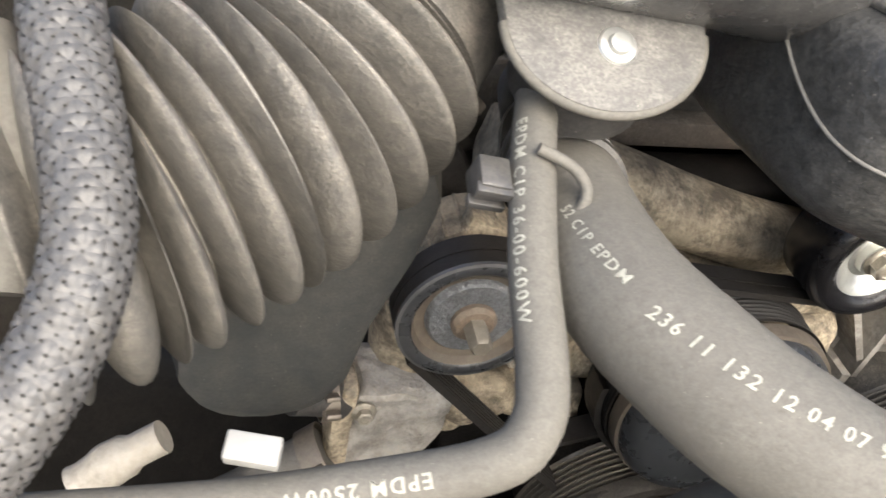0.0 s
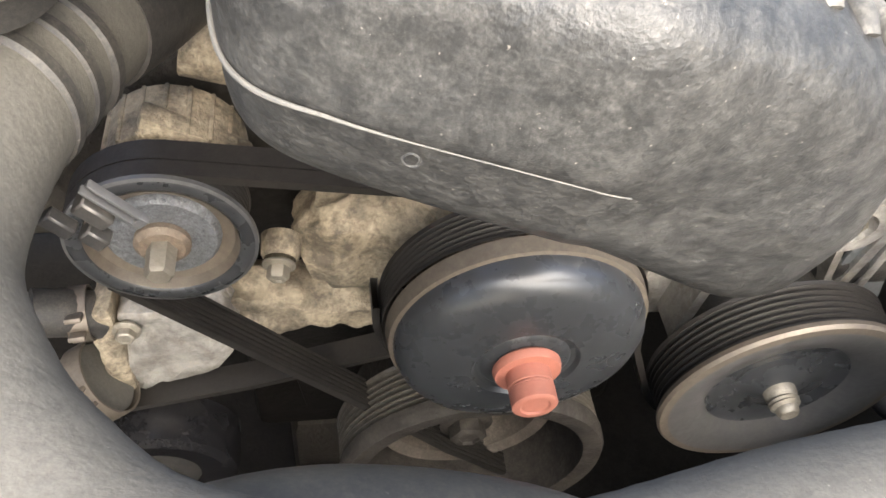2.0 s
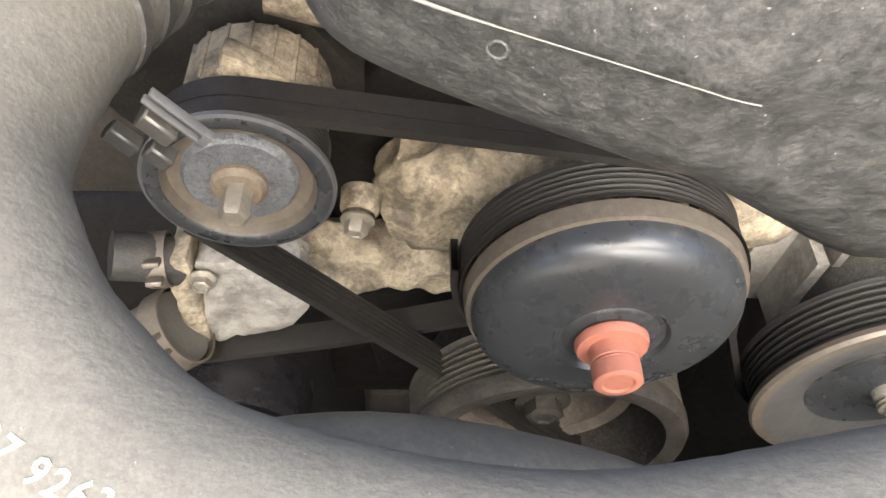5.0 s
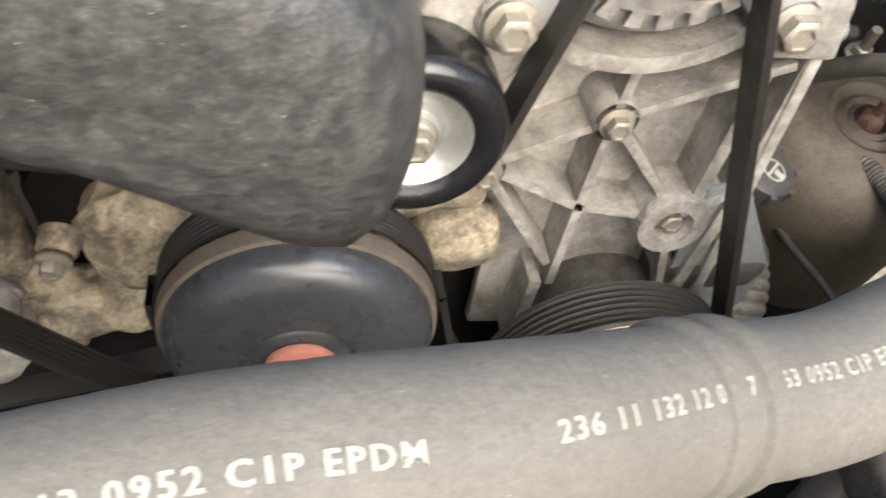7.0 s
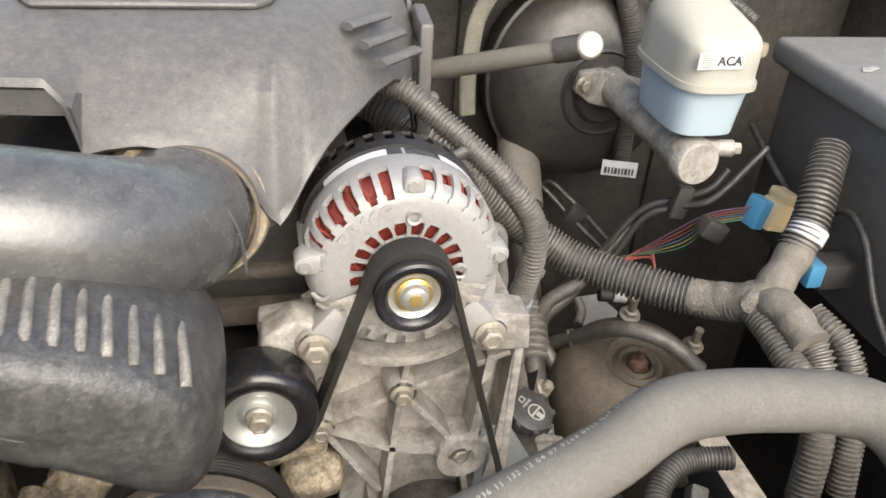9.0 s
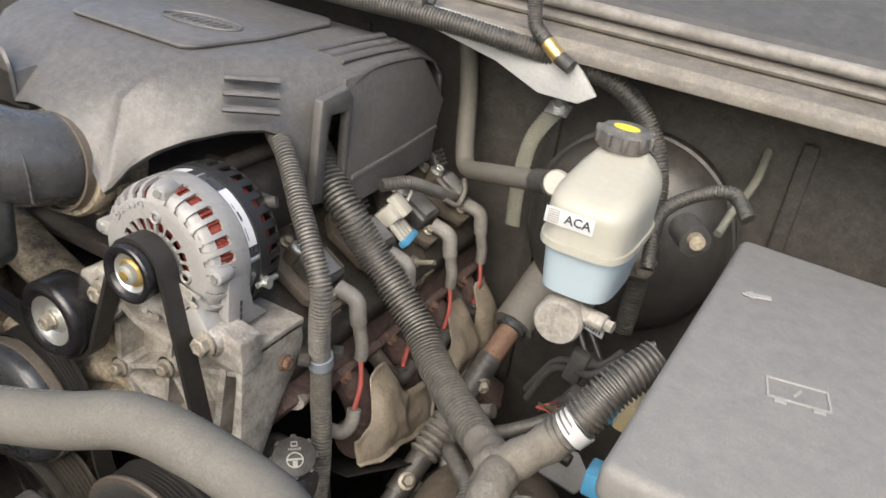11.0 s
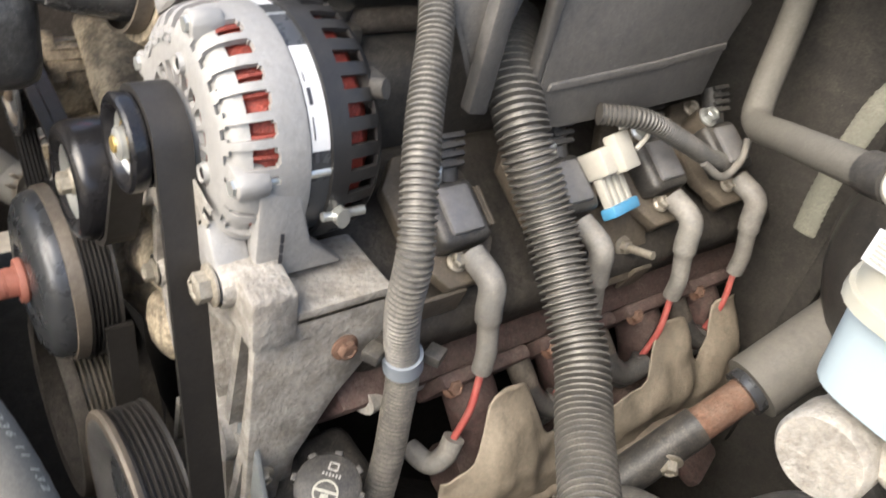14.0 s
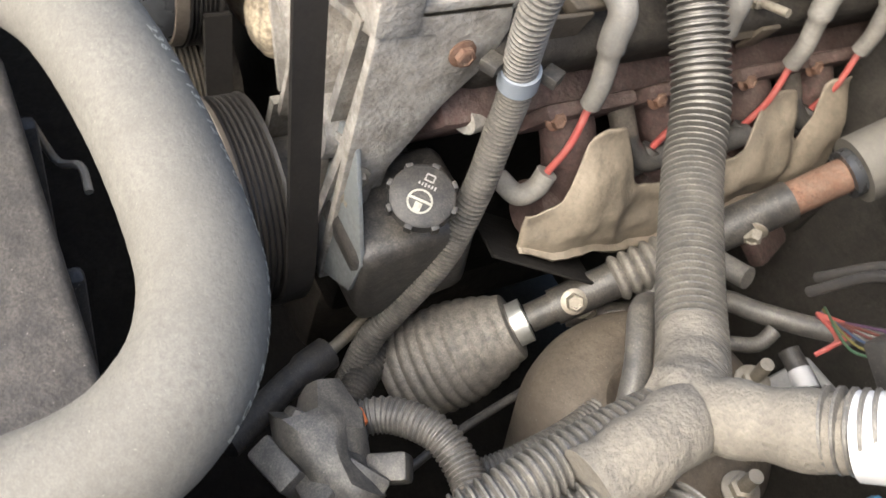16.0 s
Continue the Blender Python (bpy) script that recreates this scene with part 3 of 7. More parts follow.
part("hub_bolt", lathe([(0.0001, -0.0205), (0.0075, -0.0205), (0.0085, -0.0215), (0.0115, -0.0215), (0.0128, -0.0205), (0.0128, -0.012), (0.0123, -0.0115), (0.0128, -0.011), (0.0123, -0.0095), (0.0128, -0.009), (0.0128, -0.001)], 40), RED_PAINT, wp, "red cylindrical hub bolt")

tn_c = (-0.186, 0.002, 0.0755)
tn = thing("tensioner_pulley", (-0.189, 0.04, 0.0735), "grey steel belt tensioner pulley with a rusty hex bolt", "pulley", "belt pulleys")
tm = Matrix.Translation(tn_c)
part("pulley_dish", lathe([(0.019, 0.047), (0.026, 0.0485), (0.0295, 0.0485), (0.034, 0.046), (0.0365, 0.0405), (0.0385, 0.0395), (0.0435, 0.0395), (0.045, 0.0405), (0.045, 0.0425), (0.0425, 0.0435), (0.041, 0.046)], 80, tm), STEEL_DARK, tn)
part("rim_edge", lathe([(0.0438, 0.0392), (0.0456, 0.0398), (0.0457, 0.0422), (0.0445, 0.043)], 80, tm), STEEL_MID, tn, "bright worn edge of the dish")
part("dish_ring", lathe([(0.0255, 0.0478), (0.034, 0.0452), (0.0365, 0.0402)], 80, tm), STEEL_RIM, tn, "tan dusty ring inside the dish")
part("groove_band", lathe(ribs(0.0405, 0.045), 80, tm), BELT, tn, "black grooved band")
part("bearing_washer", lathe([(0.0001, 0.042), (0.0255, 0.0425), (0.0275, 0.0445), (0.028, 0.048)], 48, tm), mat("blued_steel_washer", (0.13, 0.138, 0.15), 0.4, 0.4, 0.6, dust=0.45, dustcol=(0.36, 0.37, 0.38), scale=90, bump=0.6, speck=1.0, up=0.0, mott=2.5, grain=0.9), tn, "mottled blue grey washer")
part("bolt_collar", lathe([(0.0001, 0.036), (0.011, 0.0365), (0.0135, 0.039), (0.0135, 0.042)], 32, tm), mat("brown_corroded_steel", (0.2, 0.15, 0.11), 0.6, 0.3, 0.4, dust=0.5, scale=90, bump=0.5, speck=0.5), tn, "corroded collar")
part("bolt_head", lathe([(0.0001, 0.0195), (0.0055, 0.0195), (0.007, 0.021), (0.0074, 0.038)], 6, tm), BOLT, tn, "grimy hexagon bolt")
arm = thing("belt_tensioner", (-0.19, 0.1, 0.1), "tan cast belt tensioner housing", "belt tensioner")
part("spring_case", lathe([(0.0001, 0.07), (0.032, 0.07), (0.036, 0.074), (0.036, 0.108), (0.02, 0.112)], 48, Matrix.Translation((-0.182, 0, 0.083))), ALLOY_TAN, arm)
for k in range(7):
    a = radians(35 + 18 * k)
    part("case_rib", box(0.0022, 0.034, 0.0022, Matrix.Translation((-0.182 + 0.0362 * math.cos(a), 0.091, 0.083 + 0.0362 * math.sin(a))), 0.0006), ALLOY_TAN, arm)
part("tensioner_arm", slab([(-0.21, 0.06), (-0.165, 0.05), (-0.14, 0.1), (-0.19, 0.13)], 0.015, pose(0, 0.072, 0), 0.004), ALLOY_TAN, arm)

il = thing("idler_pulley", (0.055, 0.04, 0.13), "gloss black idler pulley with a zinc plated centre", "pulley", "belt pulleys")
im = Matrix.Translation((0.0555, 0, 0.1285))
part("pulley_rim", lathe([(0.0275, 0.034), (0.031, 0.031), (0.036, 0.0295), (0.0405, 0.031), (0.0435, 0.035), (0.0443, 0.038), (0.0443, 0.066), (0.043, 0.068), (0.02, 0.068)], 96, im), BLACK_GLOSS, il)
part("centre_disc", lathe([(0.0001, 0.036), (0.0115, 0.036), (0.0125, 0.0405), (0.0165, 0.041), (0.0215, 0.0365), (0.0275, 0.0342), (0.028, 0.036)], 64, im), ZINC, il, "zinc plated dished disc")
part("bolt", hexbolt((0.0555, 0.0365, 0.1285), (0, -1, 0), 0.0085, 0.008, 1.2), BOLT, il)

ps = thing("steering_pump_pulley", (0.196, 0.03, -0.085), "grey dished power steering pulley with a threaded hub", "pulley", "belt pulleys")
pm = Matrix.Translation((0.197, 0.0, -0.086))
part("pulley_dish", lathe([(0.011, 0.022), (0.02, 0.026), (0.03, 0.0285), (0.042, 0.0285), (0.05, 0.0255), (0.056, 0.02), (0.07, 0.0165), (0.08, 0.0155), (0.0845, 0.0165), (0.0855, 0.019), (0.0845, 0.022)], 96, pm), STEEL_GREY, ps)
part("dish_centre", lathe([(0.011, 0.0212), (0.02, 0.0252), (0.03, 0.0277), (0.042, 0.0277), (0.05, 0.0247)], 96, pm), STEEL_DARK, ps, "darker centre of the dish")
part("rim_edge", lathe([(0.079, 0.0152), (0.0845, 0.0156), (0.0862, 0.018), (0.0855, 0.0215)], 96, pm), STEEL_RIM, ps, "tan worn rim edge")
part("groove_band", lathe(ribs(0.083, 0.024, 6, 0.0045, 0.0028), 96, pm), BELT, ps, "black grooved band")
part("hub", lathe([(0.0001, 0.002), (0.006, 0.002), (0.0075, 0.004), (0.0078, 0.0075), (0.009, 0.008), (0.0105, 0.0095), (0.009, 0.011), (0.0108, 0.0125), (0.0092, 0.014), (0.011, 0.016), (0.0112, 0.024)], 32, pm), BOLT, ps, "threaded hub with a rusty centre")

ck = thing("crank_pulley", (-0.005, 0.04, -0.17), "dark grooved crankshaft pulley with a hollow centre", "pulley", "belt pulleys")
cm = Matrix.Translation((-0.008, 0.0, -0.168))
part("outer_ring", lathe([(0.082, 0.095), (0.081, 0.02), (0.088, 0.018), (0.094, 0.018), (0.0965, 0.022), (0.097, 0.03)], 96, cm), IRON, ck)
part("groove_band", lathe(ribs(0.096, 0.03, 7, 0.0046, 0.003), 96, cm), BELT_STEEL, ck, "worn bright grooves")
part("hub_dish", lathe([(0.0001, 0.075), (0.03, 0.075), (0.034, 0.09), (0.052, 0.1), (0.057, 0.062), (0.066, 0.058), (0.07, 0.085), (0.079, 0.08)], 64, cm), BRACKET_DARK, ck, "tan dusty inner dish")
part("hub_bolt", hexbolt((-0.008, 0.058, -0.168), (0, -1, 0), 0.014, 0.012), IRON, ck)

ac = thing("compressor_pulley", (-0.2, 0.05, -0.19), "black glossy compressor pulley low beside the engine", "pulley", "belt pulleys")
am = Matrix.Translation((-0.2354, 0.0500, -0.1963)) @ pose(0, -0.05, 0)
part("pulley_rim", lathe([(0.03, 0.05), (0.05, 0.046), (0.056, 0.05), (0.058, 0.06), (0.058, 0.085)], 64, am), BLACK_GLOSS, ac)
part("pulley_face", lathe([(0.0001, 0.052), (0.03, 0.052), (0.034, 0.056), (0.05, 0.055)], 48, am), RUBBER_DARK, ac)

alp = Matrix.Translation((0.169, 0.0, 0.2285))

# ---- belt ----
belt = thing("serpentine_belt", (0, 0.05, 0.1), "worn black ribbed serpentine belt round the pulleys", "belt")


def arc(c, r, a0, a1, n=14):
    return [(c[0] + r * math.cos(radians(a0 + (a1 - a0) * i / n)), c[1] + r * math.sin(radians(a0 + (a1 - a0) * i / n))) for i in range(n + 1)]


def strap(name, pts, y0, y1, t, material, parent, ribbed=0):
    """A flat belt through points in x, z, as wide as y0 to y1, with ribs on its inner or outer side."""
    vs, fs = [], []
    p = np.array(pts, float)
    tan = np.gradient(p, axis=0)
    tan /= np.linalg.norm(tan, axis=1)[:, None]
    nor = np.stack([-tan[:, 1], tan[:, 0]], 1)
    sec = [(y0, -t / 2), (y1, -t / 2), (y1, t / 2), (y0, t / 2)]
    if ribbed:
        w = (y1 - y0) / 6
        sec = [(y0, -t / 2 * ribbed), (y1, -t / 2 * ribbed)]
        for i in range(6):
            e = y1 - i * w
            sec += [(e, t / 2 * ribbed), (e - w * 0.55, t / 2 * ribbed), (e - w * 0.7, t * 0.05 * ribbed), (e - w * 0.9, t * 0.05 * ribbed)]
        sec.append((y0, t / 2 * ribbed))
    k = len(sec)
    for q, n in zip(p, nor):
        for y, o in sec:
            vs.append((q[0] + n[0] * o, y, q[1] + n[1] * o))
    for i in range(len(p) - 1):
        for j in range(k):
            fs.append((i * k + j, i * k + (j + 1) % k, (i + 1) * k + (j + 1) % k, (i + 1) * k + j))
    return part(name, (vs, fs), material, parent)


tc2, ic2, ac2, pc2 = (-0.186, 0.0755), (0.0555, 0.1285), (0.169, 0.2285), (0.197, -0.086)
top_run = arc(tc2, 0.0435, 235, 82) + arc(ic2, 0.0475, 277, 300, 6)
run = arc(ic2, 0.0475, 300, 338, 8) + arc(ac2, 0.0305, 158, 22) + arc(pc2, 0.0865, 12, -165, 24)
run += [(0.094, -0.06), (0.0815, 0.0)] + arc((0, 0), 0.08, -2, 0, 2)
strap("belt_run", top_run, 0.0445, 0.0535, 0.0046, BELT, belt)
strap("belt_run", top_run, 0.0545, 0.0665, 0.0046, BELT, belt)
strap("belt_run", run, 0.0445, 0.0665, 0.0045, BELT, belt)
strap("belt_run", [(-0.218, 0.04), (-0.165, -0.02), (-0.09, -0.105), (-0.02, -0.19), (0.04, -0.25)], 0.0445, 0.0665, 0.005, BELT, belt, 1)
strap("belt_run", arc((0, 0), 0.081, 175, 265) + [(0.0, -0.082)], 0.0445, 0.0665, 0.0045, BELT, belt)
strap("belt_run", [(-0.25, -0.135), (-0.16, -0.115), (-0.08, -0.09), (-0.03, -0.075)], 0.07, 0.09, 0.0045, BELT, belt)

# ---- alternator ----
alt = thing("alternator", (0.169, 0.12, 0.228), "new silver alternator with copper red windings and a black rear half", "alternator")


FACE = [(0.026, 0.072), (0.0295, 0.0712), (0.0315, 0.0706), (0.0405, 0.07), (0.043, 0.0697), (0.0555, 0.0695), (0.0595, 0.07), (0.0608, 0.0704), (0.0625, 0.0712), (0.0665, 0.0738), (0.07, 0.0778), (0.0728, 0.084), (0.0745, 0.092), (0.0752, 0.097), (0.0755, 0.104), (0.0756, 0.107), (0.0757, 0.109), (0.0757, 0.131), (0.075, 0.135)]


def face_slots(i, j):
    """Which cells of the cast front stay: an inner ring of openings and long slots over the shoulder."""
    a = 360 * (j + 0.5) / 288
    if 1 <= i <= 3:
        k = a % 18
        g = 2.2 if i == 2 else 3.4
        return not (g < k < 18 - g and (a < 205 or a > 340))
    if 8 <= i <= 15:
        k = abs(a % 12 - 6)
        w = 2.4 if i in (8, 15) else 3.9
        return not (k < w and not 82 < a < 100 and not 222 < a < 318 and not 176 < a < 190 and not (a < 6 or a > 352))
    return True


part("front_housing", lathe(FACE, 288, alp, face_slots, 0.004), ALLOY_NEW, alt, "silver cast front housing with cooling slots")
part("slot_floor", lathe([(0.0575, 0.0745), (0.063, 0.0752), (0.0665, 0.0785), (0.069, 0.083), (0.0705, 0.09)], 96, alp, lambda i, j: not 25 < j < 43), ALLOY_NEW, alt)
part("slot_floor_low", lathe([(0.069, 0.088), (0.0712, 0.096), (0.0718, 0.13)], 144, alp, lambda i, j: 60 < j < 141), ALLOY_NEW, alt)
part("winding", lathe([(0.026, 0.084), (0.03, 0.081), (0.048, 0.08), (0.056, 0.083), (0.0655, 0.09), (0.0695, 0.1), (0.0705, 0.13)], 96, alp), COPPER, alt, "varnished copper windings")
for k in range(40):
    a = radians(9 * k)
    d = Vector((math.cos(a), 0, math.sin(a)))
    p = Vector((0.169, 0, 0.2285))
    part("winding_strand", tube([p + d * 0.056 + Vector((0, 0.079, 0)), p + d * 0.0665 + Vector((0, 0.087, 0)), p + d * 0.0712 + Vector((0, 0.1, 0)), p + d * 0.0712 + Vector((0, 0.132, 0))], 0.0018, 6, 0.006), COPPER, alt)
part("stator", lathe([(0.07, 0.134), (0.0735, 0.1345), (0.0735, 0.154), (0.0715, 0.1545)], 72, alp), STEEL_DARK, alt, "dark steel stator ring")


def rear_slots(i, j):
    a = 360 * (j + 0.5) / 120
    return not (i in (2, 3) and a % 12 > 5.5 and (a < 150 or a > 320))


part("rear_housing", lathe([(0.072, 0.153), (0.0762, 0.1535), (0.0762, 0.17), (0.0757, 0.182), (0.074, 0.196), (0.069, 0.204), (0.05, 0.206), (0.0001, 0.206)], 120, alp, rear_slots, 0.003), ALT_BLACK, alt, "black slotted rear housing")
part("rear_winding", lathe([(0.066, 0.155), (0.0705, 0.168), (0.0705, 0.184), (0.06, 0.198)], 72, alp), COPPER, alt)
part("rear_label", lathe([(0.0742, 0.1365), (0.0742, 0.1525)], 144, alp, lambda i, j: 6 < j < 26), PAPER, alt, "white printed label")
for k, (a0, w) in enumerate(((4.6, 2), (8, 5), (14.2, 3), (18.2, 2))):
    part("label_print", lathe([(0.0745, 0.139), (0.0745, 0.1402 if k % 2 else 0.1425)], 144, alp, lambda i, j: a0 < j < a0 + w), INK, alt)
part("top_label", lathe([(0.0738, 0.1352), (0.0738, 0.152)], 144, alp, lambda i, j: 38 < j < 56), PAPER, alt, "pale label on the stator")
part("front_bearing", lathe([(0.0001, 0.066), (0.024, 0.066), (0.028, 0.0725)], 48, alp), ALLOY_NEW, alt)
part("fan", lathe([(0.026, 0.0645), (0.03, 0.064), (0.054, 0.064), (0.062, 0.0645)], 96, alp, lambda i, j: 52 < j < 93 and (i < 2 or j % 4 < 2), 0.0012), ALLOY, alt)
pl = part("alternator_pulley", lathe([(0.0185, 0.04), (0.021, 0.0355), (0.0235, 0.0335), (0.0275, 0.0335), (0.0292, 0.0352), (0.0292, 0.041)] + ribs(0.0278, 0.0435)[1:], 72, alp), BLACK_GLOSS, alt, "black grooved pulley")
part("pulley_cup", lathe([(0.0001, 0.044), (0.0145, 0.044), (0.0165, 0.041), (0.0195, 0.0385)], 48, alp), ZINC, pl)
part("pulley_nut", lathe([(0.0001, 0.0325), (0.006, 0.0325), (0.0095, 0.034), (0.0098, 0.0395), (0.0125, 0.04), (0.013, 0.0415), (0.013, 0.044)], 36, alp), ZINC, pl, "plated shaft nut")
part("shaft_end", lathe([(0.0001, 0.031), (0.0048, 0.0312), (0.0056, 0.034)], 24, alp), GOLD, pl, "brass coloured shaft end")
part("nut_ring", lathe([(0.0112, 0.0385), (0.0138, 0.0398), (0.0138, 0.0425)], 36, alp), GOLD, pl)


def lug(cx, cz, r, ang, length, y0, y1):
    out = arc((0, 0), r, 90, 270, 10) + [(length, -r * 1.1), (length, r * 1.1)]
    return slab(out, y1 - y0, Matrix.Translation((cx, y0, cz)) @ pose(0, 0, 0, 0, -ang, 0), 0.0025)


for cx, cz, ang, r in ((0.101, 0.169, 48, 0.0125), (0.236, 0.169, 133, 0.0125)):
    part("mounting_ear", lug(cx, cz, r, ang, 0.035, 0.064, 0.092), ALLOY_NEW, alt)
for cx, cz, ang in ((0.172, 0.299, 270, ), (0.0945, 0.237, 5), (0.24, 0.237, 175)):
    part("bolt_lug", joined(lug(cx, cz, 0.008, ang, 0.02, 0.073, 0.1)), ALLOY_NEW, alt)
    part("through_bolt", joined(rod((cx, 0.0715, cz), (cx, 0.16, cz), 0.0032, 12), rod((cx, 0.07, cz), (cx, 0.076, cz), 0.0048, 6)), ZINC, alt)
for cx, cz in ((0.172, 0.276), (0.209, 0.2275)):
    part("face_screw", joined(lathe([(0.0035, 0.0675), (0.0055, 0.0665), (0.0065, 0.07)], 20, Matrix.Translation((cx, 0, cz)))), ALLOY_NEW, alt)
for k in range(6):
    a = radians(196 + 8 * k)
    part("face_fin", tube([(0.169 + 0.058 * math.cos(a), 0.071, 0.2285 + 0.058 * math.sin(a)), (0.169 + 0.066 * math.cos(a + 0.06), 0.073, 0.2285 + 0.066 * math.sin(a + 0.06)), (0.169 + 0.072 * math.cos(a), 0.082, 0.2285 + 0.072 * math.sin(a))], 0.0022, 8, 0.004), ALLOY_NEW, alt)


def round_face(co):
    """Letters set along an arc on the alternator's face."""
    a = radians(150) - co.x / 0.0565
    return Vector((0.169 + (0.0565 + co.z) * math.cos(a), 0.0693 + co.y, 0.2285 + (0.0565 + co.z) * math.sin(a)))


lettering("DR44G", 0.0088, None, "cast_lettering", CAST_SHADE, alt, 0.0011, round_face, length=0.046)
part("side_foot", slab([(0, 0), (0.085, 0.0), (0.05, 0.022), (0.036, 0.06), (0.0, 0.066)], 0.014, Matrix(((0, 1, 0, 0.231), (1, 0, 0, 0.092), (0, 0, 1, 0.168), (0, 0, 0, 1))), 0.003), ALLOY_NEW, alt, "silver cast foot")
for k in range(4):
    part("cast_mark", box(0.001, 0.003, 0.006, pose(0.2475, 0.112, 0.178 + k * 0.0075), 0), INK, alt)
part("rear_bolt", joined(rod((0.243, 0.15, 0.206), (0.243, 0.19, 0.205), 0.003, 10), rod((0.241, 0.165, 0.206), (0.25, 0.165, 0.207), 0.0065, 16)), ZINC, alt)
part("terminal", joined(box(0.024, 0.02, 0.018, pose(0.214, 0.205, 0.272), 0.004), rod((0.222, 0.2, 0.276), (0.232, 0.203, 0.28), 0.006, 14)), RUBBER_DARK, alt)

for ob in list(alt.children) + list(pl.children):
    for v in ob.data.vertices:
        if v.co.y > 0.07:
            v.co.y = 0.07 + (v.co.y - 0.07) * 0.72

# ---- alternator bracket ----
br = thing("alternator_bracket", (0.18, 0.1, 0.05), "pale cast aluminium alternator bracket with triangular ribs", "bracket")
part("back_plate", slab([(0.058, 0.172), (0.056, 0.152), (0.102, 0.128), (0.096, 0.06), (0.114, 0.03), (0.122, -0.02), (0.118, -0.11), (0.245, -0.12), (0.262, -0.03), (0.266, 0.06), (0.266, 0.145), (0.262, 0.156), (0.236, 0.156), (0.21, 0.145), (0.17, 0.135), (0.13, 0.145), (0.1, 0.178)], 0.012, pose(0, 0.108, 0), 0.003), ALLOY, br)


def rib(a, b, y0=0.08, y1=0.112, w=0.0055, y2=None):
    """A wall of the casting between two points in x, z."""
    d = Vector((b[0] - a[0], b[1] - a[1]))
    L = d.length
    n = Vector((-d.y, d.x)) / L * w / 2
    y2 = y0 if y2 is None else y2
    ps = [(a[0] - n.x, y0, a[1] - n.y), (a[0] + n.x, y0, a[1] + n.y), (b[0] + n.x, y2, b[1] + n.y), (b[0] - n.x, y2, b[1] - n.y)]
    vs = ps + [(p[0] + (p[0] - (a[0] + b[0]) / 2) * 0.02, y1, p[2]) for p in ps]
    return (vs, [(0, 1, 2, 3), (7, 6, 5, 4), (0, 4, 5, 1), (1, 5, 6, 2), (2, 6, 7, 3), (3, 7, 4, 0)])


hub1, hub2, hub0, mid = (0.171, 0.101), (0.227, 0.022), (0.103, 0.069), (0.165, 0.035)
for a, b in ((hub1, hub0), (hub1, mid), (hub1, (0.212, 0.048)), (hub0, mid), (mid, hub2), (mid, (0.16, -0.035)), (hub0, (0.155, -0.015)), (hub1, (0.262, 0.135)), (hub1, (0.175, 0.132)), (hub2, (0.24, -0.05)), (hub2, (0.258, 0.04)), ((0.212, 0.048), hub2)):
    part("rib", rib(a, b), ALLOY, br)
strap("cradle", arc((0.169, 0.2285), 0.086, 212, 304, 24), 0.07, 0.118, 0.009, ALLOY, br)
for a, b in (((0.268, 0.14), (0.262, 0.04)), ((0.262, 0.04), (0.248, -0.06)), ((0.101, 0.125), hub0), ((0.246, 0.135), (0.236, 0.03)), ((0.15, -0.03), (0.143, -0.1))):
    part("edge_rib", rib(a, b, 0.078, 0.115, 0.008), ALLOY, br)
part("left_shoulder", slab([(0.056, 0.152), (0.1, 0.128), (0.118, 0.15), (0.104, 0.185), (0.085, 0.19), (0.06, 0.175)], 0.03, pose(0, 0.07, 0), 0.003), ALLOY, br)
part("right_shoulder", slab([(0.226, 0.145), (0.276, 0.143), (0.272, 0.178), (0.252, 0.182), (0.232, 0.186), (0.222, 0.165)], 0.03, pose(0, 0.072, 0), 0.003), ALLOY, br)
part("side_plate", slab([(0.075, 0.158), (0.165, 0.158), (0.17, 0.135), (0.165, 0.11), (0.14, 0.075), (0.118, 0.03), (0.105, 0.0), (0.095, -0.11), (0.08, -0.11), (0.078, 0.0)], 0.008, Matrix(((0, 1, 0, 0.264), (1, 0, 0, 0), (0, 0, 1, 0), (0, 0, 0, 1))), 0.002), ALLOY, br, "pale grainy side plate of the bracket")
part("top_plate", box(0.06, 0.095, 0.012, pose(0.242, 0.122, 0.156), 0.003), ALLOY, br)
part("lower_arm", tube([(0.262, 0.165, 0.05), (0.255, 0.2, 0.045), (0.25, 0.24, 0.04)], 0.018, 14, 0.008, flat=0.6), ALLOY, br)
for (x, z) in (hub1, hub0):
    part("boss", lathe([(0.0125, 0.078), (0.0135, 0.08), (0.0135, 0.112)], 24, Matrix.Translation((x, 0, z))), ALLOY, br)
    part("bolt", hexbolt((x, 0.0785, z), (0, -1, 0), 0.0072, 0.007, 1.4), BOLT, br)
part("boss", lathe([(0.0105, 0.082), (0.0125, 0.0735), (0.0225, 0.0735), (0.0235, 0.076), (0.0235, 0.112)], 32, Matrix.Translation((hub2[0], 0, hub2[1]))), ALLOY, br)
part("bolt", hexbolt((hub2[0], 0.084, hub2[1]), (0, -1, 0), 0.0075, 0.007, 1.3), BOLT, br)
for x, z in ((0.1, 0.169), (0.237, 0.169)):
    part("boss", lathe([(0.014, 0.0645), (0.0155, 0.0665), (0.0155, 0.09)], 24, Matrix.Translation((x, 0, z))), ALLOY, br)
    part("bolt", hexbolt((x, 0.064, z), (0, -1, 0), 0.0098, 0.009, 1.35), BOLT, br)
part("side_bolt", hexbolt((0.2725, 0.138, 0.122), (1, 0, 0.1), 0.0068, 0.005, 1.4), RUST, br, "rusty bolt head")
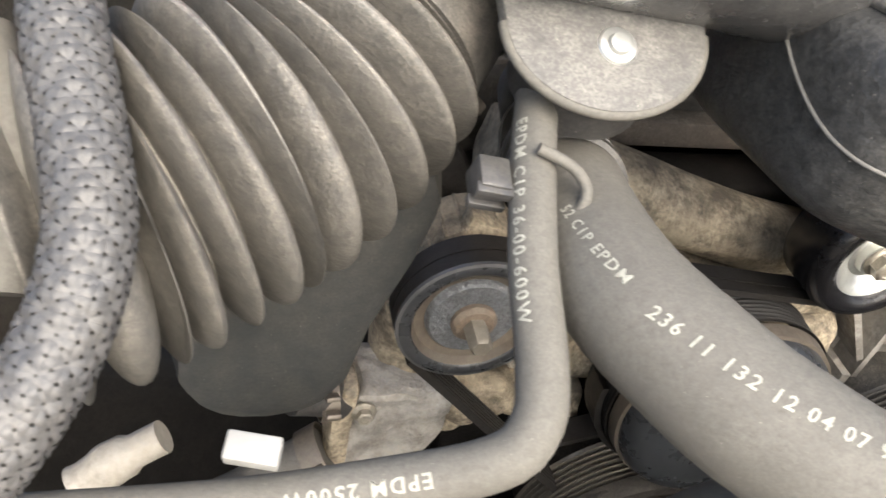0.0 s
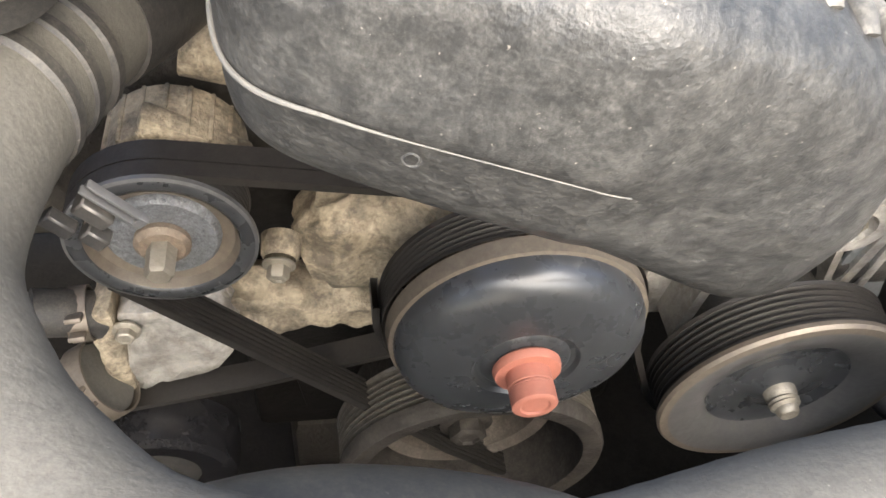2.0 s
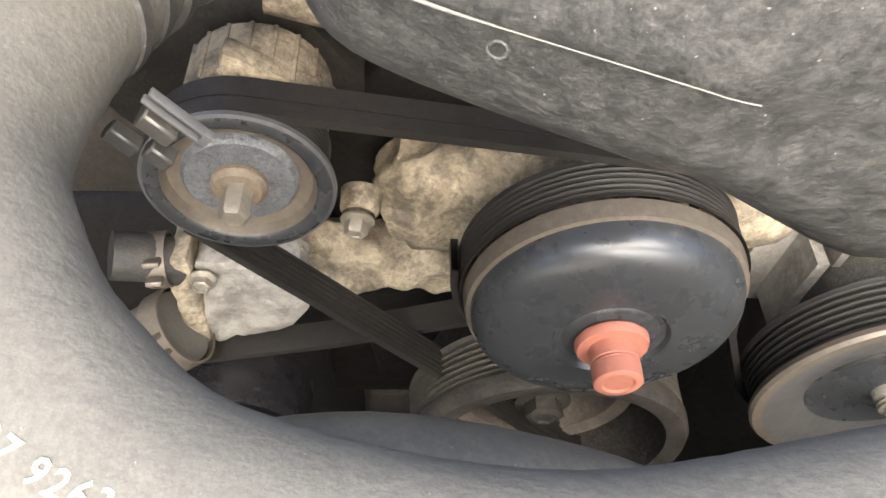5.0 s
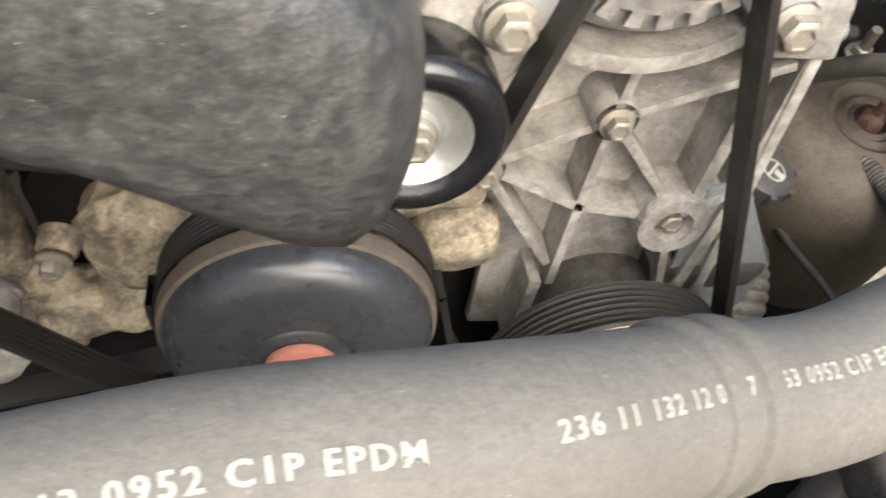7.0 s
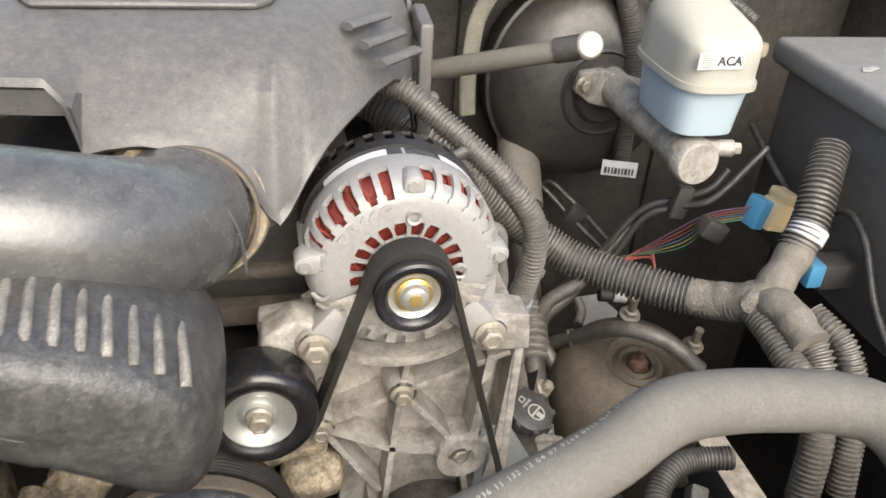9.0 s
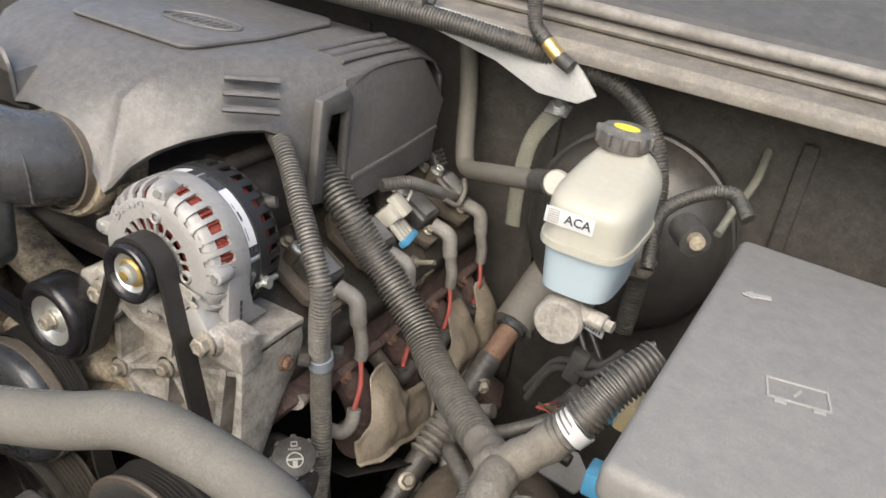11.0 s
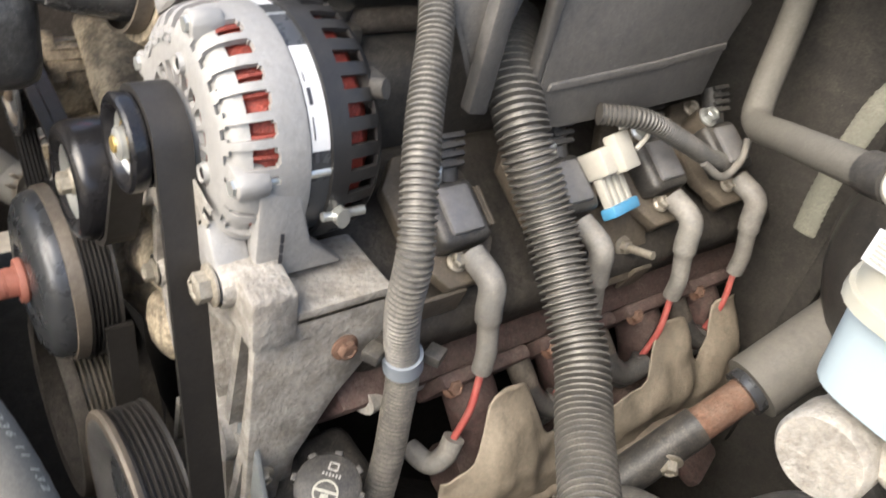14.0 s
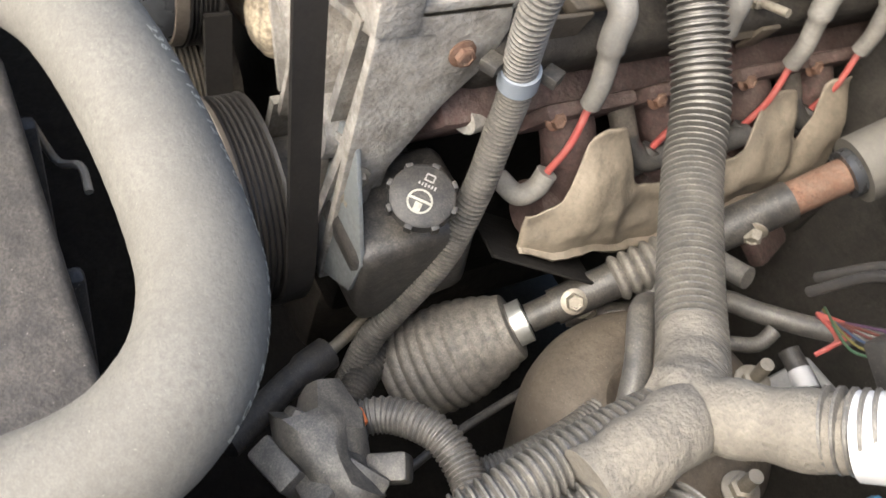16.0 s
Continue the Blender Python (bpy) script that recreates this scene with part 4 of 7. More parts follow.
for y, z in ((0.088, -0.005), (0.09, -0.05), (0.09, 0.02)):
    part("side_bolt", hexbolt((0.272, y, z), (1, -0.3, 0), 0.0055, 0.006, 1.4), BOLT, br)

# ---- power steering pump and its reservoir ----
psp = thing("steering_fluid_reservoir", (0.28, 0.13, -0.05), "dark power steering reservoir with a black screw cap", "reservoir")
cap_p = Vector((0.305, 0.122, 0.022))
cap_n = Vector((0.25, -0.3, 1)).normalized()
cap_z = Vector((-0.68, 0.73, 0))
cap_z = (cap_z - cap_z.dot(cap_n) * cap_n).normalized()
cmx = Matrix.Translation(cap_p) @ Matrix.Scale(0.86, 4) @ Matrix(((-cap_n).cross(cap_z), -cap_n, cap_z)).transposed().to_4x4()
part("tank", joined(box(0.085, 0.1, 0.1, pose(0.277, 0.135, -0.062, 10, 0, 0), 0.014, 3)), PLASTIC, psp)
part("tank_shield", slab([(0.245, 0.045), (0.27, 0.05), (0.315, -0.03), (0.31, -0.07), (0.24, -0.125)], 0.004, pose(0, 0.082, 0), 0.001), mat("grey_steel_bracket", (0.2, 0.22, 0.23), 0.45, 0.4, 0.2, dust=0.3, scale=60, bump=0.2, speck=0.5), psp, "grey speckled steel bracket")
cap = part("cap", lathe([(0.0001, -0.0085), (0.024, -0.0085), (0.0265, -0.0065), (0.0272, 0.004), (0.0262, 0.005), (0.021, 0.006), (0.02, 0.016)], 64, cmx @ pose(0, 0, 0, 0, 0, 0)), RUBBER_DARK, psp, "black screw cap with a steering wheel symbol")
for k in range(8):
    a = math.pi * k / 4
    part("cap_grip", xf(box(0.007, 0.012, 0.005, None, 0.0012), cmx @ Matrix.Translation((0.0275 * math.cos(a), -0.001, 0.0275 * math.sin(a))) @ pose(0, 0, 0, 0, -math.degrees(a) + 90, 0)), RUBBER_DARK, cap)
part("wheel_symbol", xf(joined(lathe([(0.0088, -0.0088), (0.0088, -0.0094), (0.0104, -0.0094), (0.0104, -0.0088)], 40), box(0.018, 0.0008, 0.0022, pose(0, -0.0091, 0.001), 0), box(0.006, 0.0008, 0.008, pose(0, -0.0091, -0.005), 0)), cmx @ pose(0, 0, -0.006)), PRINT, cap, "white steering wheel symbol")
part("fluid_symbol", xf(joined(box(0.007, 0.0008, 0.0012, pose(0, -0.0091, 0.019), 0), box(0.007, 0.0008, 0.0012, pose(0, -0.0091, 0.0135), 0), box(0.0012, 0.0008, 0.0055, pose(-0.0035, -0.0091, 0.016), 0), box(0.0012, 0.0008, 0.0055, pose(0.0035, -0.0091, 0.016), 0)), cmx @ pose(0, 0, -0.001)), PRINT_GREY, cap)
for k in range(6):
    part("cap_print", xf(box(0.0014, 0.0008, 0.002 + 0.0006 * (k % 3), pose(-0.0065 + 0.0027 * k, -0.0091, 0.0085), 0), cmx), PRINT_GREY, cap)
part("pump_body", lathe([(0.03, 0.055), (0.048, 0.06), (0.052, 0.07), (0.052, 0.17)], 40, Matrix.Translation((0.205, 0, -0.09))), PLASTIC, psp)

# ---- hoses at the front ----
MAIN = [(-0.165, 0.09, 0.2), (-0.178, 0.04, 0.212), (-0.192, -0.01, 0.224), (-0.2, -0.06, 0.232), (-0.2, -0.098, 0.236), (-0.19, -0.125, 0.236), (-0.173, -0.15, 0.233), (-0.142, -0.173, 0.228), (-0.08, -0.1845, 0.2245), (-0.009, -0.174, 0.2235), (0.05, -0.1635, 0.213), (0.1, -0.149, 0.195), (0.15, -0.138, 0.183), (0.2, -0.122, 0.188), (0.26, -0.106, 0.202), (0.31, -0.086, 0.214), (0.36, -0.075, 0.208), (0.41, -0.072, 0.2), (0.44, -0.077, 0.199), (0.465, -0.092, 0.198), (0.478, -0.12, 0.188), (0.474, -0.17, 0.17), (0.46, -0.28, 0.14)]
hose = thing("radiator_hose", (-0.17, -0.14, 0.2), "thick dusty grey rubber upper radiator hose with white print", "hose")
part("hose_body", tube(MAIN, 0.0215, 40, 0.004, lambda s: 1 + 0.004 * math.sin(s * 900)), RUBBER, hose)
part("dark_end", tube([(-0.125, 0.14, 0.215), (-0.15, 0.105, 0.2), (-0.17, 0.055, 0.207), (-0.184, 0.02, 0.216)], 0.0228, 32, 0.005), RUBBER_DARK, hose, "dark upper end of the hose")
for p, k in (((-0.1905, -0.005, 0.2225), 0.0232), ((-0.1935, -0.019, 0.2258), 0.0228), ((-0.1965, -0.034, 0.229), 0.0232)):
    part("hose_ring", lathe([(k - 0.002, -0.003), (k, -0.002), (k, 0.002), (k - 0.002, 0.003)], 40, aim(p, (-0.28, -0.93, 0.2))), RUBBER_DARK, hose)
TAB = [Vector(q) for q in ((-0.175, -0.052, 0.205), (-0.176, -0.052, 0.2175), (-0.160, -0.054, 0.2), (-0.178, -0.052, 0.192), (-0.188, -0.05, 0.196))]
lever_d = (TAB[2] - TAB[1]).normalized()
tilt_tab = lever_d.to_track_quat("X", "Y").to_matrix().to_4x4()
for off, size in ((TAB[0], (0.011, 0.006, 0.01)), (TAB[3], (0.008, 0.006, 0.006)), (TAB[4], (0.01, 0.006, 0.005))):
    part("clamp_tab", box(*size, Matrix.Translation(off) @ tilt_tab, 0.0007, 1), LINE_GREY, hose, "grimy folded clamp tab")
part("clamp_lever", xf(joined(box(0.02, 0.0012, 0.003, pose(0, -0.002, 0), 0.0004), box(0.02, 0.0012, 0.003, pose(0, 0.0016, 0), 0.0004), box(0.003, 0.005, 0.003, pose(0.009, 0, 0), 0.0008)), Matrix.Translation((TAB[1] + TAB[2]) / 2 + Vector((0, -0.004, 0.002))) @ tilt_tab), STEEL_MID, hose, "thin steel clamp lever")
for dx in (-0.006, 0.006):
    part("coupling_band", lathe([(0.0212, -0.0045), (0.0232, -0.003), (0.0236, 0.0), (0.0232, 0.003), (0.0212, 0.0045)], 40, aim((0.1 + dx, -0.149 + dx * 0.25, 0.195 - dx * 0.3), (1, 0.25, -0.3))), RUBBER, hose, "raised rubber band round the hose")
PRINTED = "236 11 132 12 04 07 9263 0952 C1P EPDM"
for text, s0, span, turn, end, size in ((PRINTED[-11:], 0.173, 0.034, 2.34, 2.24, 0.0052), (PRINTED, 0.216, 0.12, 2.32, 1.5, 0.0062), (PRINTED[8:], 0.355, 0.106, 1.75, 2.0, 0.0062), (PRINTED, 0.487, 0.125, 2.0, 1.75, 0.0062), (PRINTED, 0.63, 0.125, 1.45, 0.75, 0.0062), (PRINTED, 0.8, 0.14, 0.85, 0.1, 0.0062)):
    lettering(text, size, None, "hose_print", PRINT, hose, 0.0, on_tube(MAIN, 0.0217, s0, turn, 1, (end - turn) / span), length=span)

small = [(-0.2, 0.03, 0.262), (-0.213, -0.02, 0.262), (-0.223, -0.055, 0.257), (-0.231, -0.094, 0.245), (-0.234, -0.125, 0.233), (-0.238, -0.14, 0.225), (-0.25, -0.146, 0.217), (-0.284, -0.142, 0.203), (-0.33, -0.138, 0.192), (-0.42, -0.13, 0.18)]
heater = thing("overflow_hose", small[4], "thin grey rubber hose with worn white print", "hose")
part("hose_body", tube(small, 0.0078, 24, 0.004), RUBBER, heater)
lettering("EPDM C1P 36-00-600W", 0.0062, None, "hose_print", PRINT, heater, 0.0, on_tube(small, 0.0079, 0.115, 2.4, 1))
lettering("EPDM 2500W", 0.0062, None, "hose_print", PRINT, heater, 0.0, on_tube(small, 0.0079, 0.235, 1.7, 1))
hc = thing("hose_clip", small[3], "small dark plastic clip tying two hoses together", "clip")
part("clip_loop", tube([(-0.226, -0.064, 0.2665), (-0.214, -0.068, 0.262), (-0.2095, -0.074, 0.256), (-0.214, -0.078, 0.247)], 0.002, 12, 0.003), RUBBER, hc)
part("clip_box", xf(joined(box(0.011, 0.012, 0.012, None, 0.001), box(0.013, 0.004, 0.004, pose(0, -0.006, 0.003), 0.0005), box(0.013, 0.004, 0.003, pose(0, -0.006, -0.004), 0.0005)), Matrix.Translation((-0.2404, -0.0655, 0.2542)) @ pose(0, 0, 0, 20, 10, 0)), LINE_GREY, hc)
wc = thing("white_tag_clip", (-0.3145, -0.1370, 0.2171), "small pale plastic clip on the thin hose", "clip")
part("clip_body", xf(box(0.0145, 0.008, 0.006, None, 0.0008), Matrix.Translation((-0.3145, -0.1384, 0.2186)) @ pose(0, 0, 0, 20, 0, -15)), mat("pale_grey_clip", (0.27, 0.27, 0.26), 0.5, var=0.15, dust=0.4, scale=60, bump=0.1), wc)

# ---- intake bellows and braided hose ----
FOLDS = [(-0.2714, 0.0266, 0.2621), (-0.279, 0.0167, 0.2549), (-0.2865, 0.0078, 0.249), (-0.295, -0.0009, 0.243), (-0.3039, -0.0086, 0.238), (-0.3121, -0.0149, 0.2348), (-0.3218, -0.0203, 0.2321), (-0.3308, -0.0262, 0.229), (-0.3407, -0.0318, 0.226), (-0.3508, -0.0372, 0.2231), (-0.36, -0.0417, 0.2216), (-0.3686, -0.0465, 0.2201), (-0.3817, -0.0503, 0.2178)]
bel = thing("intake_bellows", FOLDS[4], "dusty black rubber intake bellows with deep folds", "intake hose")
fold_s = np.cumsum([0.0] + [(Vector(b) - Vector(a)).length for a, b in zip(FOLDS, FOLDS[1:])])


def fold(s):
    """Radius of the bellows: a sharp ridge at each of the points along it."""
    k = float(np.interp(s, fold_s, range(len(FOLDS))))
    return 0.66 + 0.34 * abs(math.cos(math.pi * k)) ** 1.15 if k > 0.5 else 0.86


part("bellows_folds", tube(FOLDS, 0.058, 72, 0.0009, fold), BELLOWS, bel)
back = (Vector(FOLDS[0]) - Vector(FOLDS[1])).normalized()
part("collar", tube([Vector(FOLDS[0]) - back * 0.006, Vector(FOLDS[0]) + back * 0.02, Vector(FOLDS[0]) + back * 0.07], 0.0525, 64, 0.006), BELLOWS, bel, "smooth dusty collar")
part("collar_band", lathe([(0.052, -0.003), (0.056, -0.003), (0.056, 0.005), (0.052, 0.006)], 64, aim(Vector(FOLDS[0]) + back * 0.035, back)), RUBBER_DARK, bel)
for t in ((-0.2556, 0.0401, 0.2548), (-0.2288, 0.0107, 0.2394)):
    part("collar_tab", xf(box(0.016, 0.006, 0.008, None, 0.001), Matrix.Translation(t) @ pose(0, 0, 0, 30, 40, -20)), BRACKET_DARK, bel)
braid_pts = [(-0.3694, -0.0164, 0.3027), (-0.3654, -0.0438, 0.2884), (-0.3589, -0.0715, 0.2718), (-0.3554, -0.0945, 0.2577), (-0.3593, -0.1127, 0.2432), (-0.3696, -0.1289, 0.2284), (-0.3840, -0.1436, 0.2138)]
braid = thing("braided_hose", braid_pts[3], "grey braided nylon sleeve over a hose", "hose")
part("hose_core", tube(braid_pts, 0.0104, 28, 0.005), BELT, braid, "dark hose under the sleeve")


def braiding(points, radius, pitch, strands, wire):
    """Strands that wind both ways round a pipe, over and under each other."""
    path, s = spline(points, 0.0007)
    tan, nor, bi = frames(path)
    out = []
    for way in (1, -1):
        for k in range(strands):
            vs, fs, base = [], [], 0
            for i, u in enumerate(s):
                a = way * 2 * math.pi * u / pitch + 2 * math.pi * k / strands
                r = radius + wire * 0.4 * way * math.sin(strands * 2 * math.pi * u / pitch + math.pi * k)
                c, t = math.cos(a), math.sin(a)
                e = path[i] + r * (c * nor[i] + t * bi[i])
                side = (way * (-t * nor[i] + c * bi[i])) * 0.75 - tan[i] * 0.65
                rad = c * nor[i] + t * bi[i]
                for q in (-1.25, 0, 1.25):
                    vs.append(tuple(e + side * wire * q + rad * wire * (0.35 if q == 0 else 0.0)))
            for i in range(len(s) - 1):
                b = base + 3 * i
                fs += [(b, b + 1, b + 4, b + 3), (b + 1, b + 2, b + 5, b + 4)]
            out.append((vs, fs))
    return out


for strand in braiding(braid_pts, 0.0112, 0.07, 14, 0.0011):
    part("strand", strand, BRAID, braid)
part("side_hose", tube([(-0.3929, -0.0264, 0.2742), (-0.3818, -0.0589, 0.2490), (-0.3834, -0.0858, 0.2253)], 0.011, 20, 0.006), RUBBER, bel)

# ---- resonator, duct, caps ----
res = thing("air_resonator_box", (-0.05, -0.04, 0.24), "scuffed black plastic air box with a ribbed top", "air box")


def table(x, pts):
    return float(np.interp(x, [p[0] for p in pts], [p[1] for p in pts]))


BOX_TOP = [(-0.14, 0.318), (-0.1, 0.321), (-0.046, 0.319), (-0.011, 0.306), (0.01, 0.294), (0.026, 0.281), (0.04, 0.262)]
BOX_LOW = [(-0.14, 0.25), (-0.1, 0.243), (-0.045, 0.231), (-0.009, 0.205), (0.005, 0.196), (0.018, 0.192), (0.03, 0.2), (0.04, 0.212)]


def resonator():
    bm = bmesh.new()
    bmesh.ops.create_cube(bm, size=1.0)
    bmesh.ops.subdivide_edges(bm, edges=list(bm.edges), cuts=23, use_grid_fill=True)
    for v in bm.verts:
        q = v.co * 2
        n = 6.0
        k = (abs(q.x) ** n + abs(q.y) ** n + abs(q.z) ** n) ** (1 / n)
        q = q / k * max(abs(q.x), abs(q.y), abs(q.z))
        x = -0.0465 + 0.0855 * q.x
        front = table(x, [(-0.14, -0.094), (-0.11, -0.1), (-0.075, -0.11), (-0.05, -0.117), (0.026, -0.109), (0.04, -0.1)])
        y = (front + 0.035) / 2 + (0.035 - front) / 2 * q.y
        back = (y + 0.12) / 0.155
        top, low = table(x, BOX_TOP) - 0.03 * max(0, back - 0.5), table(x, BOX_LOW) - 0.012 * back
        z = (top + low) / 2 + (top - low) / 2 * q.z
        y += 0.012 * max(0, -q.z) * (q.y < 0) * abs(q.y)
        dent = math.exp(-((x + 0.03) / 0.02) ** 2 - ((z - 0.262) / 0.012) ** 2) + 0.7 * math.exp(-((x + 0.085) / 0.012) ** 2 - ((z - 0.3) / 0.014) ** 2)
        y += 0.003 * dent * (q.y < -0.5)
        v.co = Vector((x, y, z))
    return bm


part("box_body", resonator(), PLASTIC_BOX, res)
for k in range(13):
    x = -0.114 + 0.0115 * k
    z = table(x, BOX_TOP)
    part("top_rib", tube([(x - 0.006, -0.036, z - 0.0035), (x - 0.003, -0.06, z - 0.0005), (x, -0.082, z - 0.0005), (x + 0.001, -0.093, z - 0.002), (x + 0.001, -0.096, z - 0.0045)], 0.0031, 10, 0.004), RIB_PLASTIC, res)
seam = []
for a in range(176, 272, 3):
    c, s = math.cos(radians(a)), math.sin(radians(a))
    k = 1.006 * (abs(c) ** 6 + abs(s) ** 6) ** (-1 / 6)
    x = -0.0465 + 0.0855 * c * k
    front = table(x, [(-0.14, -0.094), (-0.11, -0.1), (-0.075, -0.11), (-0.05, -0.117), (0.026, -0.109), (0.04, -0.1)])
    seam.append((x, (front + 0.035) / 2 + (0.035 - front) / 2 * s * k, 0.2795 + 0.02 * max(0.0, (228 - a) / 50) ** 2 - 0.00022 * max(0, a - 232)))
part("seam", tube(seam, 0.0007, 8, 0.003, lambda u: 1.0 if u < 0.075 else max(0.25, 1.0 - (u - 0.075) * 22)), MARK, res, "pale moulding seam")
part("mould_mark", lathe([(0.0014, -0.0003), (0.0018, -0.0005), (0.0022, -0.0003)], 20, aim((-0.092, -0.1065, 0.2735), (0.25, 1, 0))), PLASTIC_BOX, res)
duct = thing("intake_duct", (-0.05, 0.0, 0.3), "black plastic intake elbow running to the throttle body", "intake duct")
part("duct_elbow", tube([(-0.25, -0.005, 0.345), (-0.15, -0.005, 0.335), (-0.07, -0.004, 0.322), (-0.02, 0.012, 0.306), (0.008, 0.05, 0.288), (0.013, 0.1, 0.276)], 0.047, 56, 0.006), DUCT, duct)
part("duct_nozzle", tube([(0.0, -0.01, 0.262), (0.0, -0.03, 0.245)], 0.024, 32, 0.004), DUCT, duct)
part("duct_seam", tube([(0.055, 0.03, 0.262), (0.05, 0.03, 0.3), (0.03, 0.035, 0.33)], 0.0012, 8, 0.004), DUCT, duct)
thr = thing("throttle_body", (0.014, 0.12, 0.27), "dusty cast throttle body with a hose clamp", "throttle body")
trm = aim((0.014, 0.112, 0.272), (0, -1, 0.12))
part("throttle_ring", lathe([(0.046, -0.016), (0.0565, -0.016), (0.059, -0.011), (0.059, 0.004), (0.05, 0.008), (0.05, 0.05)], 64, trm), ALLOY_TAN, thr)
part("clamp_band", lathe([(0.0485, -0.028), (0.0512, -0.028), (0.0512, -0.017), (0.0485, -0.017)], 64, trm), STEEL_RIM, thr)
for a in (35, -20, -75, 110):
    c = math.cos(radians(a)) * 0.054, math.sin(radians(a)) * 0.054
    part("flange_lug", joined(box(0.02, 0.02, 0.016, pose(0.014 + c[0], 0.125, 0.272 + c[1]), 0.003)), ALLOY_TAN, thr)
part("clamp_screw", rod((0.058, 0.098, 0.29), (0.068, 0.104, 0.268), 0.005, 8), BOLT, thr)
disc = thing("resonator_cap", (-0.196, -0.03, 0.28), "dusty black plastic cap plate with a bright screw", "cap")
dm = pose(-0.197, -0.03, 0.29, 0, 0, 0)
cap_out = [(0.037 * math.cos(radians(a)), 0.031 * math.sin(radians(a))) for a in range(180, 361, 9)] + [(0.037, 0.05), (0.02, 0.07), (-0.04, 0.07), (-0.039, 0.02)]
dtilt = Matrix.Translation((-0.197, -0.027, 0.2905)) @ pose(0, 0, 0, 36, 0, 0) @ Matrix.Translation((0.197, 0.027, -0.2905))
flat = dtilt @ Matrix(((1, 0, 0, -0.197), (0, 0, 1, -0.027), (0, -1, 0, 0.2905), (0, 0, 0, 1)))
part("cap_plate", slab(cap_out, 0.008, flat @ pose(0, -0.003, 0), 0.002), mat("dusty_cap_plastic", (0.07, 0.068, 0.064), 0.55, dust=0.55, dustcol=(0.25, 0.235, 0.21), scale=70, bump=0.3, speck=0.5, up=0.2, grain=0.9), disc)
part("cap_rim", tube([dtilt @ Vector((-0.197 + 0.0365 * math.cos(radians(a)), -0.027 + 0.0305 * math.sin(radians(a)), 0.2905)) for a in range(180, 361, 12)], 0.0022, 10, 0.003), RUBBER, disc)
part("cap_under", tube([(-0.197, -0.022, 0.286), (-0.197, -0.015, 0.262)], 0.026, 32, 0.006), RUBBER_DARK, disc)
part("cap_screw", lathe([(0.0001, -0.003), (0.0035, -0.0028), (0.0042, -0.0012), (0.0065, -0.0008), (0.0075, 0.0006)], 28, dtilt @ aim((-0.195, -0.034, 0.2935), (0, 0, 1))), ZINC, disc, "bright screw head")
tank = thing("air_inlet_duct", (-0.3096, 0.0081, 0.0947), "smooth dark grey plastic duct below the bellows", "duct")
tout = [(-0.3472, 0.0000, 0.1276), (-0.3476, 0.0000, 0.0893), (-0.3339, 0.0000, 0.0663), (-0.3091, 0.0000, 0.0588), (-0.2780, 0.0000, 0.0658), (-0.2627, 0.0000, 0.0892), (-0.2553, 0.0000, 0.1254), (-0.2398, 0.0000, 0.1683), (-0.2323, 0.0000, 0.2001), (-0.2458, 0.0000, 0.2384), (-0.3025, 0.0000, 0.2475), (-0.3446, 0.0000, 0.1858)]
part("duct_body", slab([(p[0], p[2]) for p in tout], 0.05, pose(0, -0.012, 0), 0.012), mat("smooth_grey_plastic", (0.027, 0.03, 0.032), 0.42, var=0.15, dust=0.2, grain=0.8, speck=0.3, scale=60, bump=0.08), tank)
fit = thing("drain_fitting", (-0.3722, -0.0023, 0.0269), "dirty white plastic hose fitting", "fitting")
part("fitting_body", tube([(-0.3961, -0.0073, 0.0118), (-0.3821, -0.0033, 0.0219), (-0.3694, -0.0009, 0.0295), (-0.3540, 0.0015, 0.0383)], 0.0095, 20, 0.004, lambda s: (1.2 if s < 0.03 else 0.95) * (1 + 0.05 * (1 if (s / 0.005) % 1 < 0.5 else -1) * (s < 0.022))), mat("dirty_white_plastic", (0.3, 0.28, 0.245), 0.5, var=0.3, dust=0.5, scale=60, bump=0.3), fit)

# ---- fan shroud and radiator top ----
shroud = thing("fan_shroud", (-0.05, -0.16, 0.0), "grey plastic fan shroud with a curved rim", "fan shroud")
arc_pts = [(-0.26, -0.19, 0.12), (-0.21, -0.17, 0.15), (-0.165, -0.157, 0.165), (-0.12, -0.145, 0.158), (-0.07, -0.144, 0.14), (-0.035, -0.152, 0.128), (0.01, -0.167, 0.1), (0.04, -0.182, 0.05), (0.06, -0.19, -0.05)]
part("shroud_rim", tube(arc_pts, 0.026, 28, 0.008), mat("shroud_plastic", (0.075, 0.08, 0.082), 0.45, var=0.15, dust=0.3, scale=40, bump=0.12, speck=0.3), shroud)
part("shroud_top", box(0.55, 0.1, 0.03, pose(-0.16, -0.235, 0.12, -8, 0, 0), 0.008), ALLOY_TAN, shroud, "dusty tan top of the radiator")
side = thing("radiator_cover", (0.58, -0.23, 0.09), "dusty grey plastic cover over the radiator with moulded ribs", "radiator cover")
part("cover_plate", box(0.74, 0.25, 0.03, pose(0.58, -0.232, 0.094), 0.006, 3), GRILLE_DARK, side)
part("cover_lip", box(0.74, 0.02, 0.2, pose(0.58, -0.118, -0.01), 0.006, 3), GRILLE_DARK, side, "plain edge turned down towards the engine")
for k in range(7):
    part("lip_rib", box(0.01, 0.01, 0.19, pose(0.24 + 0.1 * k, -0.104, -0.012), 0.003), GRILLE_DARK, side)
    part("top_ridge", box(0.012, 0.2, 0.006, pose(0.26 + 0.1 * k, -0.24, 0.111), 0.0028), COVER, side)
